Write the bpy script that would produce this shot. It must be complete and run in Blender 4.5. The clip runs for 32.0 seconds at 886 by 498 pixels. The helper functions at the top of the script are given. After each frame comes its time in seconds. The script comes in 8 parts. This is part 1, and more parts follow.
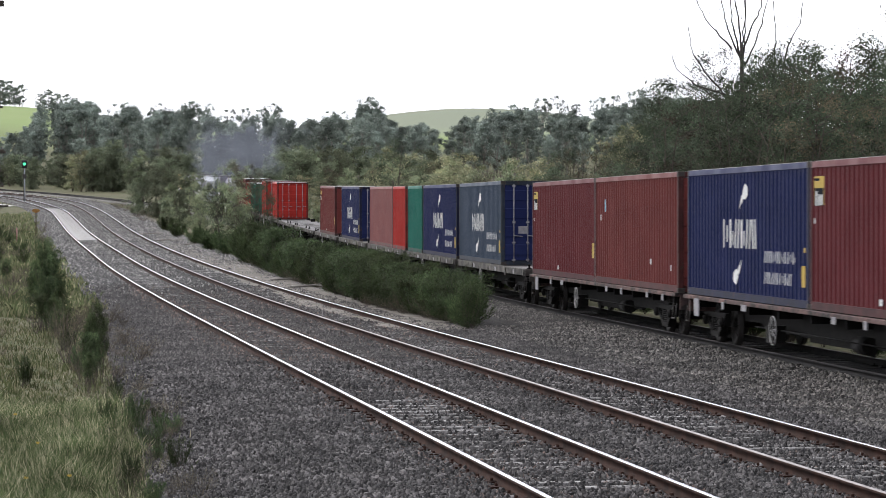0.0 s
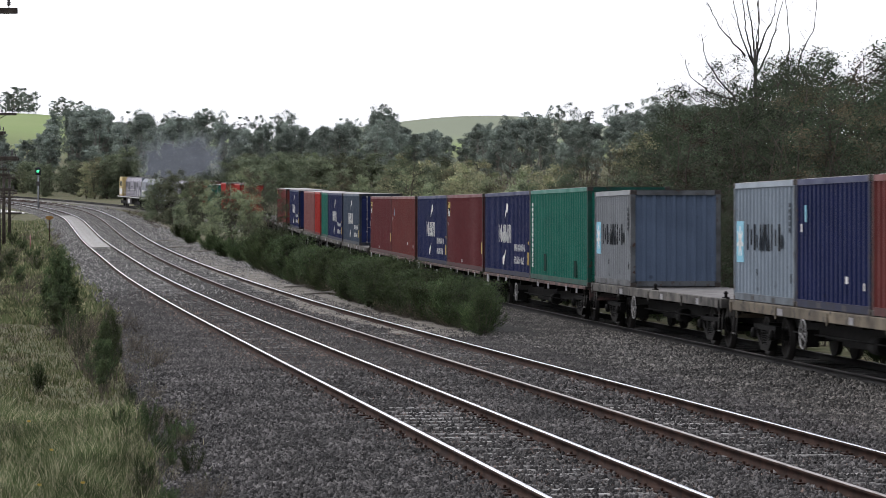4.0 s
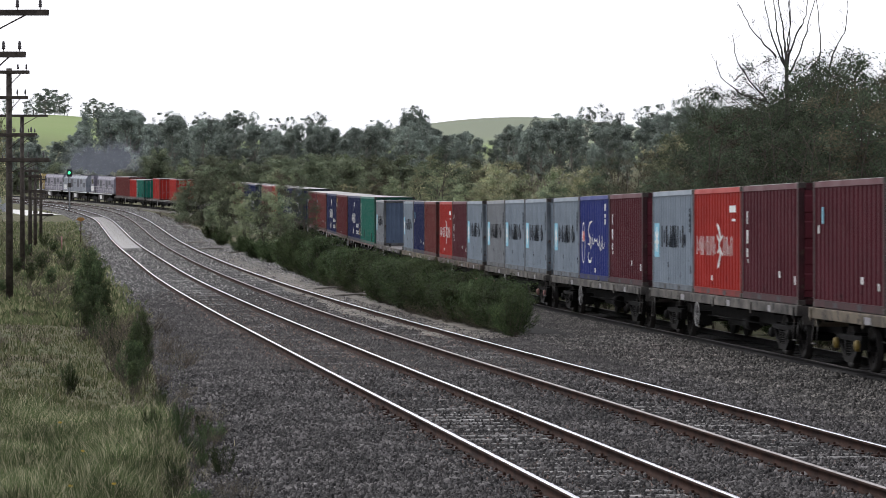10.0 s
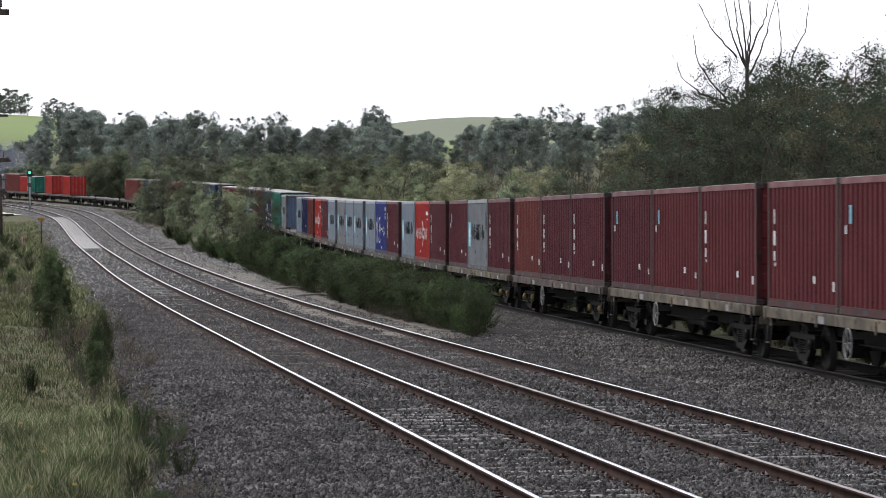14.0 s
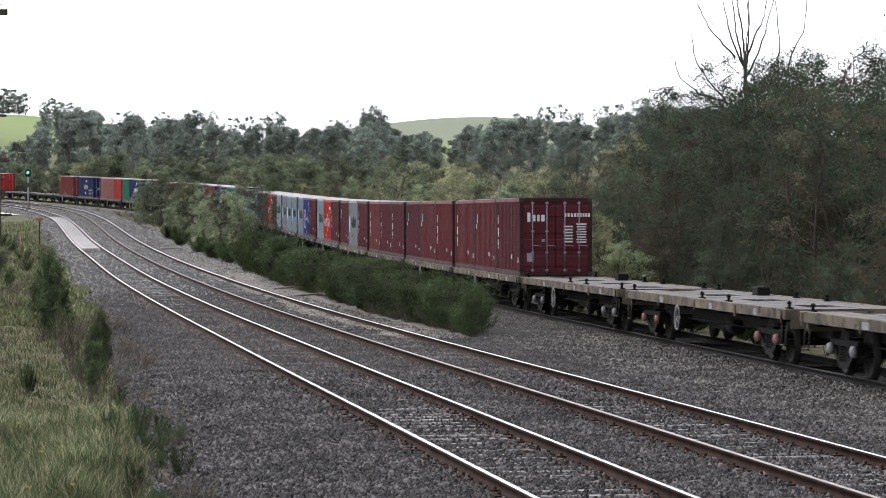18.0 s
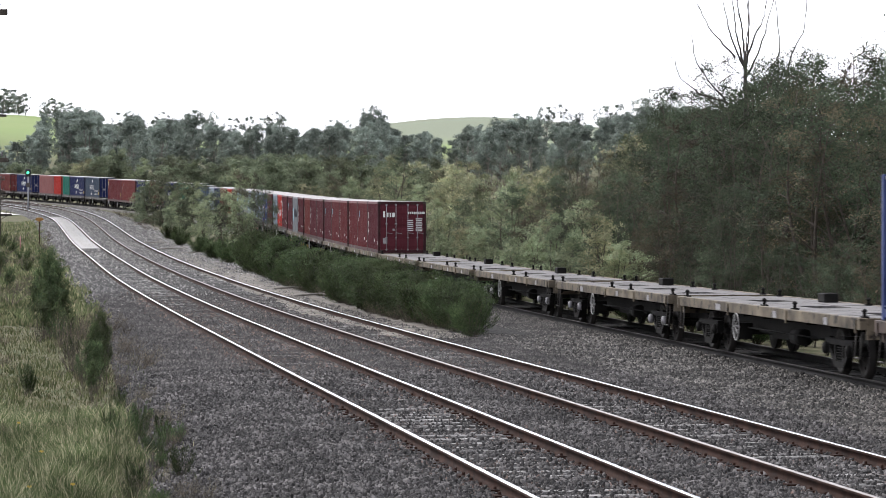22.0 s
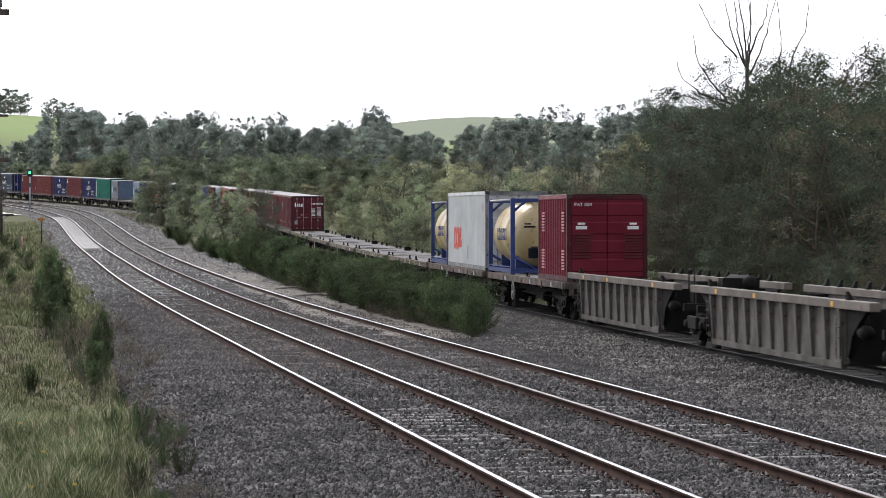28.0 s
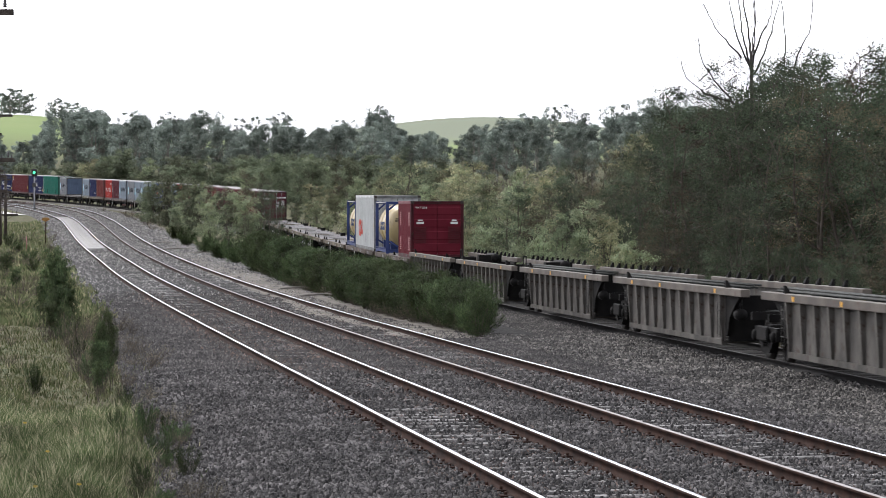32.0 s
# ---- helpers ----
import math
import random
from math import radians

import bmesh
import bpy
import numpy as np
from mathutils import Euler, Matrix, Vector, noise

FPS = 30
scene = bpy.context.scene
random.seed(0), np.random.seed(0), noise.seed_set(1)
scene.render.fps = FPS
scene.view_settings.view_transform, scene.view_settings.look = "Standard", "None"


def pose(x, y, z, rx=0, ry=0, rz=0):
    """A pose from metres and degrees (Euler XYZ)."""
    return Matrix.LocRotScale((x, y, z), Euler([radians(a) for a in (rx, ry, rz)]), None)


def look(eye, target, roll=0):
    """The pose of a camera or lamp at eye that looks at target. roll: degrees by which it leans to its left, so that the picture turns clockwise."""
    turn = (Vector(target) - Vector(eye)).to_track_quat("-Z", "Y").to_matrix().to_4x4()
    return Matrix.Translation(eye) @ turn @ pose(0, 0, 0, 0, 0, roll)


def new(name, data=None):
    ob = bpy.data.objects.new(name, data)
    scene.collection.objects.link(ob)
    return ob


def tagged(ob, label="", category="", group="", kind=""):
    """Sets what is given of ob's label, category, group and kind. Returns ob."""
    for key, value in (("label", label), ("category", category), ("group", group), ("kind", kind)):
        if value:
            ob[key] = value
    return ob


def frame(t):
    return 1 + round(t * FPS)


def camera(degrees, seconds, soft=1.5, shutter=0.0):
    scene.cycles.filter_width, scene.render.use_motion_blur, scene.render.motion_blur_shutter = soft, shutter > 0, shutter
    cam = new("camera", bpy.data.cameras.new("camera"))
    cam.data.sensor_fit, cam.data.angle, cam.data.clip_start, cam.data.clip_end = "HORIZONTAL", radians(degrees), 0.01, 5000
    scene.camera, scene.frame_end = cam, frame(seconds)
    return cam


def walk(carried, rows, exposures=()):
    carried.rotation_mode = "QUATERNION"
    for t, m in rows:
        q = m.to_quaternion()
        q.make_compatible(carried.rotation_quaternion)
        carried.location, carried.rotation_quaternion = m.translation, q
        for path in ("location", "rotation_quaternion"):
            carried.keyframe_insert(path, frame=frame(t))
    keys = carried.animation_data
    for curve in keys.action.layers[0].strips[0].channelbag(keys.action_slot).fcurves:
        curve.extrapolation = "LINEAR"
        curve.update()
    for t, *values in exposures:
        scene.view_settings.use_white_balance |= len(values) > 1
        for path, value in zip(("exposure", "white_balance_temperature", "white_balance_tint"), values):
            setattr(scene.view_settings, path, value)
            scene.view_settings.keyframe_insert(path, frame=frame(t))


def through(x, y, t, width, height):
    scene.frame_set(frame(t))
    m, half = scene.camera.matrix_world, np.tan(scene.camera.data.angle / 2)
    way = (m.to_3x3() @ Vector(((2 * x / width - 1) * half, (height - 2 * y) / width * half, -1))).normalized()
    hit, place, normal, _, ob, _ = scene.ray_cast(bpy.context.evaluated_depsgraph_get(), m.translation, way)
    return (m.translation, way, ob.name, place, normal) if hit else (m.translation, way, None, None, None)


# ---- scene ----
# ---- camera on its tripod: it only pans and tilts ----
EYE = Vector((0.0, 0.0, 3.133))
cam = camera(16.52, 32.0, soft=0.6, shutter=0.4)
PAN = [(0.0, -0.065, -1.095), (0.5, 0.0, -0.998), (1.0, 0.065, -0.998), (1.5, 0.098, -1.015), (2.0, 0.114, -1.031),
       (2.5, 0.129, -0.982), (3.0, 0.082, -0.966), (3.5, 0.066, -0.965), (4.5, 0.42, -0.957), (5.5, 0.78, -0.949)]
PAN += [(6.0, 0.877, -0.949), (7.0, 0.877, -0.945), (8.0, 0.877, -0.965), (9.0, 0.86, -0.949), (9.5, 0.861, -0.949),
        (10.0, 0.764, -0.933), (10.5, 0.698, -0.933), (11.0, 0.584, -0.933), (11.5, 0.438, -0.933), (12.0, 0.357, -0.933)]
PAN += [(12.5, 0.309, -0.933), (13.0, 0.211, -0.933), (13.5, 0.129, -0.933), (14.0, 0.032, -0.933), (14.5, -0.049, -0.933),
        (16.5, -0.065, -0.933), (17.0, -0.049, -0.933), (18.0, 0.0, -0.933), (25.5, 0.0, -0.933), (27.5, 0.016, -0.933)]
PAN += [(28.0, 0.033, -0.933), (28.5, 0.129, -0.933), (29.0, 0.114, -0.933), (32.0, 0.114, -0.933)]


def aim(yaw, pitch):
    a, b = radians(yaw), radians(pitch)
    return look(EYE, EYE + Vector((-math.sin(a) * math.cos(b), math.cos(a) * math.cos(b), math.sin(b))))


walk(cam, [(t, aim(a, b)) for t, a, b in PAN], exposures=[(0.0, -0.42), (1.0, -0.55), (3.0, -0.74), (5.5, -0.78), (13.0, -0.8), (14.5, -0.72), (16.5, -0.58), (19.0, -0.34), (22.0, -0.22), (24.0, -0.34), (25.5, -0.52), (28.0, -0.46), (29.0, -0.34), (32.0, -0.38)])

# ---- world and sun: a bright, hazy, thinly clouded sky, sun high on the left and ahead ----
SUN_ELEV, SUN_TURN = radians(46), radians(-38)      # turn from +Y, to the left
world = bpy.data.worlds.new("world")
scene.world = world
world.use_nodes = True
wn = world.node_tree
wn.nodes.clear()
sky = wn.nodes.new("ShaderNodeTexSky")
sky.sky_type, sky.sun_disc, sky.sun_elevation, sky.sun_rotation = "NISHITA", False, SUN_ELEV, SUN_TURN
sky.dust_density, sky.air_density = 4.0, 1.0
scale_sky = wn.nodes.new("ShaderNodeVectorMath")
scale_sky.operation = "SCALE"
scale_sky.inputs["Scale"].default_value = 0.05
cloud = wn.nodes.new("ShaderNodeMixRGB")
cloud.blend_type = "ADD"
cloud.inputs[0].default_value = 1.0
# thin cloud: white all round, brighter in the half of the sky where the sun stands
SUN_DIR = (-math.sin(-SUN_TURN) * math.cos(SUN_ELEV), math.cos(SUN_TURN) * math.cos(SUN_ELEV), math.sin(SUN_ELEV))
sky_co = wn.nodes.new("ShaderNodeTexCoord")
sun_side = wn.nodes.new("ShaderNodeVectorMath")
sun_side.operation = "DOT_PRODUCT"
sun_side.inputs[1].default_value = SUN_DIR
veil = wn.nodes.new("ShaderNodeMapRange")
veil.interpolation_type = "SMOOTHSTEP"
veil.inputs["From Min"].default_value, veil.inputs["From Max"].default_value = -0.5, 0.6
veil.inputs["To Min"].default_value, veil.inputs["To Max"].default_value = 0.84, 2.1
cloud_tint = wn.nodes.new("ShaderNodeVectorMath")
cloud_tint.operation = "SCALE"
cloud_tint.inputs[0].default_value = (0.985, 1.0, 1.10)
wn.links.new(sky_co.outputs["Generated"], sun_side.inputs[0])
wn.links.new(sun_side.outputs["Value"], veil.inputs["Value"])
wn.links.new(veil.outputs["Result"], cloud_tint.inputs["Scale"])
wn.links.new(cloud_tint.outputs[0], cloud.inputs[2])
bgd = wn.nodes.new("ShaderNodeBackground")
bgd.inputs[1].default_value = 1.0
wout = wn.nodes.new("ShaderNodeOutputWorld")
wn.links.new(sky.outputs[0], scale_sky.inputs[0])
wn.links.new(scale_sky.outputs[0], cloud.inputs[1])
wn.links.new(cloud.outputs[0], bgd.inputs[0])
wn.links.new(bgd.outputs[0], wout.inputs[0])
sun_data = bpy.data.lights.new("sun", "SUN")
sun_data.energy, sun_data.angle, sun_data.color = 2.3, radians(9.0), (1.0, 0.985, 0.96)
sun = new("sun", sun_data)
sun.matrix_world = look((-math.sin(-SUN_TURN) * 100, math.cos(SUN_TURN) * 100, 100 * math.tan(SUN_ELEV)), (0, 0, 0))


# ---- materials ----
MATS = {}


def mat(name, c1, c2, scale=4.0, rough=0.75, bump=0.15, metal=0.0, fine=40.0, c3=None, spot=0.62, rand=0.0, bdist=0.01, spec=0.3):
    """Two colours mixed by a coarse noise, a third in spots, fine grain and relief."""
    if name in MATS:
        return MATS[name]
    m = bpy.data.materials.new(name)
    m.use_nodes = True
    nt = m.node_tree
    b = nt.nodes["Principled BSDF"]
    N, L = nt.nodes.new, nt.links.new
    tc = N("ShaderNodeTexCoord")
    n1 = N("ShaderNodeTexNoise")
    n1.inputs["Scale"].default_value, n1.inputs["Detail"].default_value = scale, 6
    n2 = N("ShaderNodeTexNoise")
    n2.inputs["Scale"].default_value, n2.inputs["Detail"].default_value = fine, 4
    L(tc.outputs["Object"], n1.inputs["Vector"])
    L(tc.outputs["Object"], n2.inputs["Vector"])
    ramp = N("ShaderNodeValToRGB")
    ramp.color_ramp.elements[0].position, ramp.color_ramp.elements[1].position = 0.35, 0.65
    ramp.color_ramp.elements[0].color, ramp.color_ramp.elements[1].color = (*c1, 1), (*c2, 1)
    L(n1.outputs["Fac"], ramp.inputs["Fac"])
    col = ramp.outputs["Color"]
    if c3:
        r2 = N("ShaderNodeValToRGB")
        r2.color_ramp.elements[0].position, r2.color_ramp.elements[1].position = spot, spot + 0.08
        n3 = N("ShaderNodeTexNoise")
        n3.inputs["Scale"].default_value, n3.inputs["Detail"].default_value = scale * 2.7, 8
        L(tc.outputs["Object"], n3.inputs["Vector"])
        L(n3.outputs["Fac"], r2.inputs["Fac"])
        mx = N("ShaderNodeMixRGB")
        L(r2.outputs["Color"], mx.inputs[0])
        L(col, mx.inputs[1])
        mx.inputs[2].default_value = (*c3, 1)
        col = mx.outputs[0]
    hs = N("ShaderNodeHueSaturation")
    mr = N("ShaderNodeMapRange")
    mr.inputs["To Min"].default_value, mr.inputs["To Max"].default_value = 0.8, 1.2
    L(n2.outputs["Fac"], mr.inputs["Value"])
    val = mr.outputs["Result"]
    if rand:
        oi = N("ShaderNodeObjectInfo")
        m2 = N("ShaderNodeMapRange")
        m2.inputs["To Min"].default_value, m2.inputs["To Max"].default_value = 1 - rand, 1 + rand
        L(oi.outputs["Random"], m2.inputs["Value"])
        mu = N("ShaderNodeMath")
        mu.operation = "MULTIPLY"
        L(val, mu.inputs[0])
        L(m2.outputs["Result"], mu.inputs[1])
        val = mu.outputs[0]
    L(val, hs.inputs["Value"])
    L(col, hs.inputs["Color"])
    L(hs.outputs["Color"], b.inputs["Base Color"])
    b.inputs["Roughness"].default_value, b.inputs["Metallic"].default_value = rough, metal
    b.inputs["Specular IOR Level"].default_value = spec
    if bump:
        bp = N("ShaderNodeBump")
        bp.inputs["Strength"].default_value, bp.inputs["Distance"].default_value = bump, bdist
        L(n2.outputs["Fac"], bp.inputs["Height"])
        L(bp.outputs["Normal"], b.inputs["Normal"])
    MATS[name] = m
    return m


def leaf_mat(name, c1, c2, c3, clump=0.9, through=0.3):
    """Leaves: colour differs leaf by leaf, clump by clump and tree by tree; light shines through a little."""
    if name in MATS:
        return MATS[name]
    m = bpy.data.materials.new(name)
    m.use_nodes = True
    nt = m.node_tree
    b = nt.nodes["Principled BSDF"]
    N, L = nt.nodes.new, nt.links.new
    g = N("ShaderNodeNewGeometry")
    ramp = N("ShaderNodeValToRGB")
    cr = ramp.color_ramp
    cr.elements[0].color, cr.elements[1].color = (*c1, 1), (*c3, 1)
    e = cr.elements.new(0.55)
    e.color = (*c2, 1)
    L(g.outputs["Random Per Island"], ramp.inputs["Fac"])
    oi = N("ShaderNodeObjectInfo")
    hs = N("ShaderNodeHueSaturation")
    mr = N("ShaderNodeMapRange")
    mr.inputs["To Min"].default_value, mr.inputs["To Max"].default_value = 0.66, 1.36
    L(oi.outputs["Random"], mr.inputs["Value"])
    # lighter and darker patches stand in for lit and shaded clumps
    cn = N("ShaderNodeTexNoise")
    cn.inputs["Scale"].default_value, cn.inputs["Detail"].default_value = clump, 3
    L(g.outputs["Position"], cn.inputs["Vector"])
    cv = N("ShaderNodeMapRange")
    cv.inputs["From Min"].default_value, cv.inputs["From Max"].default_value = 0.32, 0.68
    cv.inputs["To Min"].default_value, cv.inputs["To Max"].default_value = 0.5, 1.55
    L(cn.outputs["Fac"], cv.inputs["Value"])
    mu = N("ShaderNodeMath")
    mu.operation = "MULTIPLY"
    L(mr.outputs["Result"], mu.inputs[0])
    L(cv.outputs["Result"], mu.inputs[1])
    mh = N("ShaderNodeMapRange")
    mh.inputs["To Min"].default_value, mh.inputs["To Max"].default_value = 0.475, 0.515
    L(oi.outputs["Random"], mh.inputs["Value"])
    L(mh.outputs["Result"], hs.inputs["Hue"])
    L(mu.outputs[0], hs.inputs["Value"])
    L(ramp.outputs["Color"], hs.inputs["Color"])
    L(hs.outputs["Color"], b.inputs["Base Color"])
    b.inputs["Roughness"].default_value = 0.75
    b.inputs["Specular IOR Level"].default_value = 0.08
    tr = N("ShaderNodeBsdfTranslucent")
    L(hs.outputs["Color"], tr.inputs["Color"])
    mx = N("ShaderNodeMixShader")
    mx.inputs[0].default_value = through
    L(b.outputs[0], mx.inputs[1])
    L(tr.outputs[0], mx.inputs[2])
    L(mx.outputs[0], nt.nodes["Material Output"].inputs["Surface"])
    MATS[name] = m
    return m


def ballast_mat(name, dark, mid, light, grassy=None):
    """Crushed stone: cells of many greys, with relief and dusty patches."""
    if name in MATS:
        return MATS[name]
    m = bpy.data.materials.new(name)
    m.use_nodes = True
    nt = m.node_tree
    b = nt.nodes["Principled BSDF"]
    N, L = nt.nodes.new, nt.links.new
    tc = N("ShaderNodeTexCoord")
    vo = N("ShaderNodeTexVoronoi")
    vo.inputs["Scale"].default_value = 17
    L(tc.outputs["Object"], vo.inputs["Vector"])
    sep = N("ShaderNodeSeparateColor")
    L(vo.outputs["Color"], sep.inputs[0])
    ramp = N("ShaderNodeValToRGB")
    cr = ramp.color_ramp
    cr.elements[0].color, cr.elements[1].color = (*dark, 1), (*light, 1)
    e = cr.elements.new(0.6)
    e.color = (*mid, 1)
    L(sep.outputs[0], ramp.inputs["Fac"])
    n = N("ShaderNodeTexNoise")
    n.inputs["Scale"].default_value, n.inputs["Detail"].default_value = 0.5, 5
    L(tc.outputs["Object"], n.inputs["Vector"])
    mr = N("ShaderNodeMapRange")
    mr.inputs["From Min"].default_value, mr.inputs["From Max"].default_value = 0.3, 0.7
    mr.inputs["To Min"].default_value, mr.inputs["To Max"].default_value = 0.85, 1.15
    L(n.outputs["Fac"], mr.inputs["Value"])
    # bed darkened nearby as shade between the loose stones, paler farther along
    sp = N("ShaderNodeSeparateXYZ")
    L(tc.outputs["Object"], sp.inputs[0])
    far_tone = N("ShaderNodeMapRange")
    far_tone.inputs["From Min"].default_value, far_tone.inputs["From Max"].default_value = 85, 210
    far_tone.inputs["To Min"].default_value, far_tone.inputs["To Max"].default_value = 0.32, 3.2
    L(sp.outputs["Y"], far_tone.inputs["Value"])
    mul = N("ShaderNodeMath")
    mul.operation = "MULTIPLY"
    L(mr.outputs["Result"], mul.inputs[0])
    L(far_tone.outputs["Result"], mul.inputs[1])
    hs = N("ShaderNodeHueSaturation")
    L(mul.outputs[0], hs.inputs["Value"])
    L(ramp.outputs["Color"], hs.inputs["Color"])
    L(hs.outputs["Color"], b.inputs["Base Color"])
    b.inputs["Roughness"].default_value = 0.9
    b.inputs["Specular IOR Level"].default_value = 0.2
    bp = N("ShaderNodeBump")
    bp.inputs["Strength"].default_value, bp.inputs["Distance"].default_value = 1.0, 0.03
    bp.invert = True
    L(vo.outputs["Distance"], bp.inputs["Height"])
    L(bp.outputs["Normal"], b.inputs["Normal"])
    MATS[name] = m
    return m


def glow(name, colour, strength):
    if name in MATS:
        return MATS[name]
    m = bpy.data.materials.new(name)
    m.use_nodes = True
    b = m.node_tree.nodes["Principled BSDF"]
    b.inputs["Base Color"].default_value = (*colour, 1)
    b.inputs["Emission Color"].default_value, b.inputs["Emission Strength"].default_value = (*colour, 1), strength
    MATS[name] = m
    return m


def glass_mat():
    if "glass" not in MATS:
        m = bpy.data.materials.new("glass")
        m.use_nodes = True
        b = m.node_tree.nodes["Principled BSDF"]
        b.inputs["Base Color"].default_value = (0.02, 0.03, 0.035, 1)
        b.inputs["Roughness"].default_value = 0.06
        MATS["glass"] = m
    return MATS["glass"]


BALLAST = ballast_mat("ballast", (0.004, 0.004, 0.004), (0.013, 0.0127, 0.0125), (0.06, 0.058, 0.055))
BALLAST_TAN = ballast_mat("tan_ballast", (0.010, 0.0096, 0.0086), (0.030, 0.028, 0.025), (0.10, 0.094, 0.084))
RAIL_SIDE = mat("rusty_rail", (0.016, 0.0080, 0.0060), (0.044, 0.0215, 0.0150), 3, 0.85, 0.2, spec=0.1)
RAIL_TOP = mat("polished_rail", (0.62, 0.62, 0.63), (0.72, 0.72, 0.73), 2, 0.24, 0.0, metal=1.0)
RAIL_DARK = mat("dark_rail_top", (0.035, 0.030, 0.028), (0.075, 0.066, 0.06), 2, 0.5, 0.0, metal=0.6)
RAIL_DULL = mat("dull_rail_top", (0.16, 0.13, 0.115), (0.30, 0.26, 0.24), 2, 0.38, 0.0, metal=0.9)
SLEEPER = mat("weathered_timber", (0.06, 0.056, 0.053), (0.27, 0.26, 0.25), 5, 0.85, 0.4, fine=25, rand=0.35)
SLEEPER_DARK = mat("dark_timber", (0.012, 0.010, 0.009), (0.06, 0.055, 0.05), 5, 0.8, 0.4, fine=25, rand=0.35)
# near-black: dirt, plus the shade under the wagons put into the colour
STEEL_DARK = mat("dirty_shade_black_steel", (0.005, 0.0046, 0.0043), (0.011, 0.010, 0.0092), 3, 0.8, 0.2, c3=(0.028, 0.022, 0.018), spot=0.68, spec=0.15)
STEEL_GREY = mat("dusty_grey_steel", (0.03, 0.027, 0.025), (0.065, 0.06, 0.055), 2.5, 0.7, 0.2, c3=(0.05, 0.03, 0.022), spot=0.62)
SILL_YELLOW = mat("faded_yellow_sill", (0.050, 0.040, 0.028), (0.185, 0.15, 0.105), 1.2, 0.75, 0.15, c3=(0.016, 0.013, 0.012), spot=0.55)
SILL_GREY = mat("grey_sill", (0.028, 0.025, 0.023), (0.14, 0.127, 0.112), 1.2, 0.75, 0.15, c3=(0.012, 0.011, 0.010), spot=0.54)
SILL_BROWN = mat("red_brown_sill", (0.033, 0.024, 0.020), (0.145, 0.105, 0.088), 1.2, 0.75, 0.15, c3=(0.014, 0.011, 0.010), spot=0.54)
SILL_DARK = mat("dark_red_brown_sill", (0.022, 0.015, 0.014), (0.15, 0.085, 0.075), 1.6, 0.75, 0.15, c3=(0.015, 0.012, 0.011), spot=0.55)
DECK = mat("worn_deck", (0.072, 0.067, 0.065), (0.145, 0.137, 0.133), 1.5, 0.75, 0.3, c3=(0.07, 0.06, 0.055), spot=0.58)
# wheel steel darkened too, for the shade below the deck
WHEEL = mat("worn_shade_dark_wheel", (0.009, 0.008, 0.0075), (0.022, 0.019, 0.017), 4, 0.65, 0.1, spec=0.15)
WHITE = mat("dull_white_paint", (0.55, 0.55, 0.53), (0.72, 0.72, 0.70), 3, 0.6, 0.1)
PINKISH = mat("faded_pink_cap", (0.22, 0.10, 0.09), (0.30, 0.15, 0.135), 4, 0.6, 0.1)
BLACK = mat("black_paint", (0.010, 0.010, 0.012), (0.025, 0.025, 0.027), 3, 0.55, 0.05)
YELLOW = mat("yellow_paint", (0.36, 0.24, 0.03), (0.46, 0.32, 0.05), 3, 0.6, 0.1)
CAST = mat("corner_casting_steel", (0.03, 0.025, 0.022), (0.075, 0.06, 0.052), 5, 0.65, 0.2)
CAP_YELLOW = mat("dirty_yellow_cap", (0.10, 0.07, 0.015), (0.20, 0.14, 0.03), 5, 0.6, 0.1)
HANDWHEEL = mat("grubby_white_wheel", (0.16, 0.155, 0.15), (0.34, 0.33, 0.32), 4, 0.6, 0.1)
GASKET = mat("door_bar_steel", (0.20, 0.19, 0.20), (0.30, 0.29, 0.30), 4, 0.5, 0.1)


# ---- mesh helpers ----
def box(bm, x0, x1, y0, y1, z0, z1, top=1.0):
    v = [bm.verts.new(p) for p in ((x0, y0, z0), (x1, y0, z0), (x1, y1, z0), (x0, y1, z0), (x0, y0, z1), (x1, y0, z1), (x1, y1, z1), (x0, y1, z1))]
    for f in ((3, 2, 1, 0), (4, 5, 6, 7), (0, 1, 5, 4), (1, 2, 6, 5), (2, 3, 7, 6), (3, 0, 4, 7)):
        bm.faces.new([v[i] for i in f])
    return v


def tube(bm, p0, p1, r0, r1=None, n=10, caps=True):
    p0, p1 = Vector(p0), Vector(p1)
    r1 = r0 if r1 is None else r1
    ax = (p1 - p0).normalized()
    u = ax.orthogonal().normalized()
    w = ax.cross(u)
    a, b = [], []
    for i in range(n):
        t = 2 * math.pi * i / n
        d = u * math.cos(t) + w * math.sin(t)
        a.append(bm.verts.new(p0 + d * r0))
        b.append(bm.verts.new(p1 + d * r1))
    for i in range(n):
        j = (i + 1) % n
        bm.faces.new((a[i], a[j], b[j], b[i])).smooth = True
    if caps:
        bm.faces.new(a[::-1])
        bm.faces.new(b)


def lathe(bm, centre, axis, prof, n=20):
    """Rings of (distance along the axis, radius)."""
    c, ax = Vector(centre), Vector(axis).normalized()
    u = ax.orthogonal().normalized()
    w = ax.cross(u)
    rings = []
    for d, r in prof:
        rings.append([bm.verts.new(c + ax * d + (u * math.cos(2 * math.pi * i / n) + w * math.sin(2 * math.pi * i / n)) * max(r, 1e-4)) for i in range(n)])
    for a, b in zip(rings, rings[1:]):
        for i in range(n):
            j = (i + 1) % n
            bm.faces.new((a[i], a[j], b[j], b[i])).smooth = True
    bm.faces.new(rings[0][::-1])
    bm.faces.new(rings[-1])


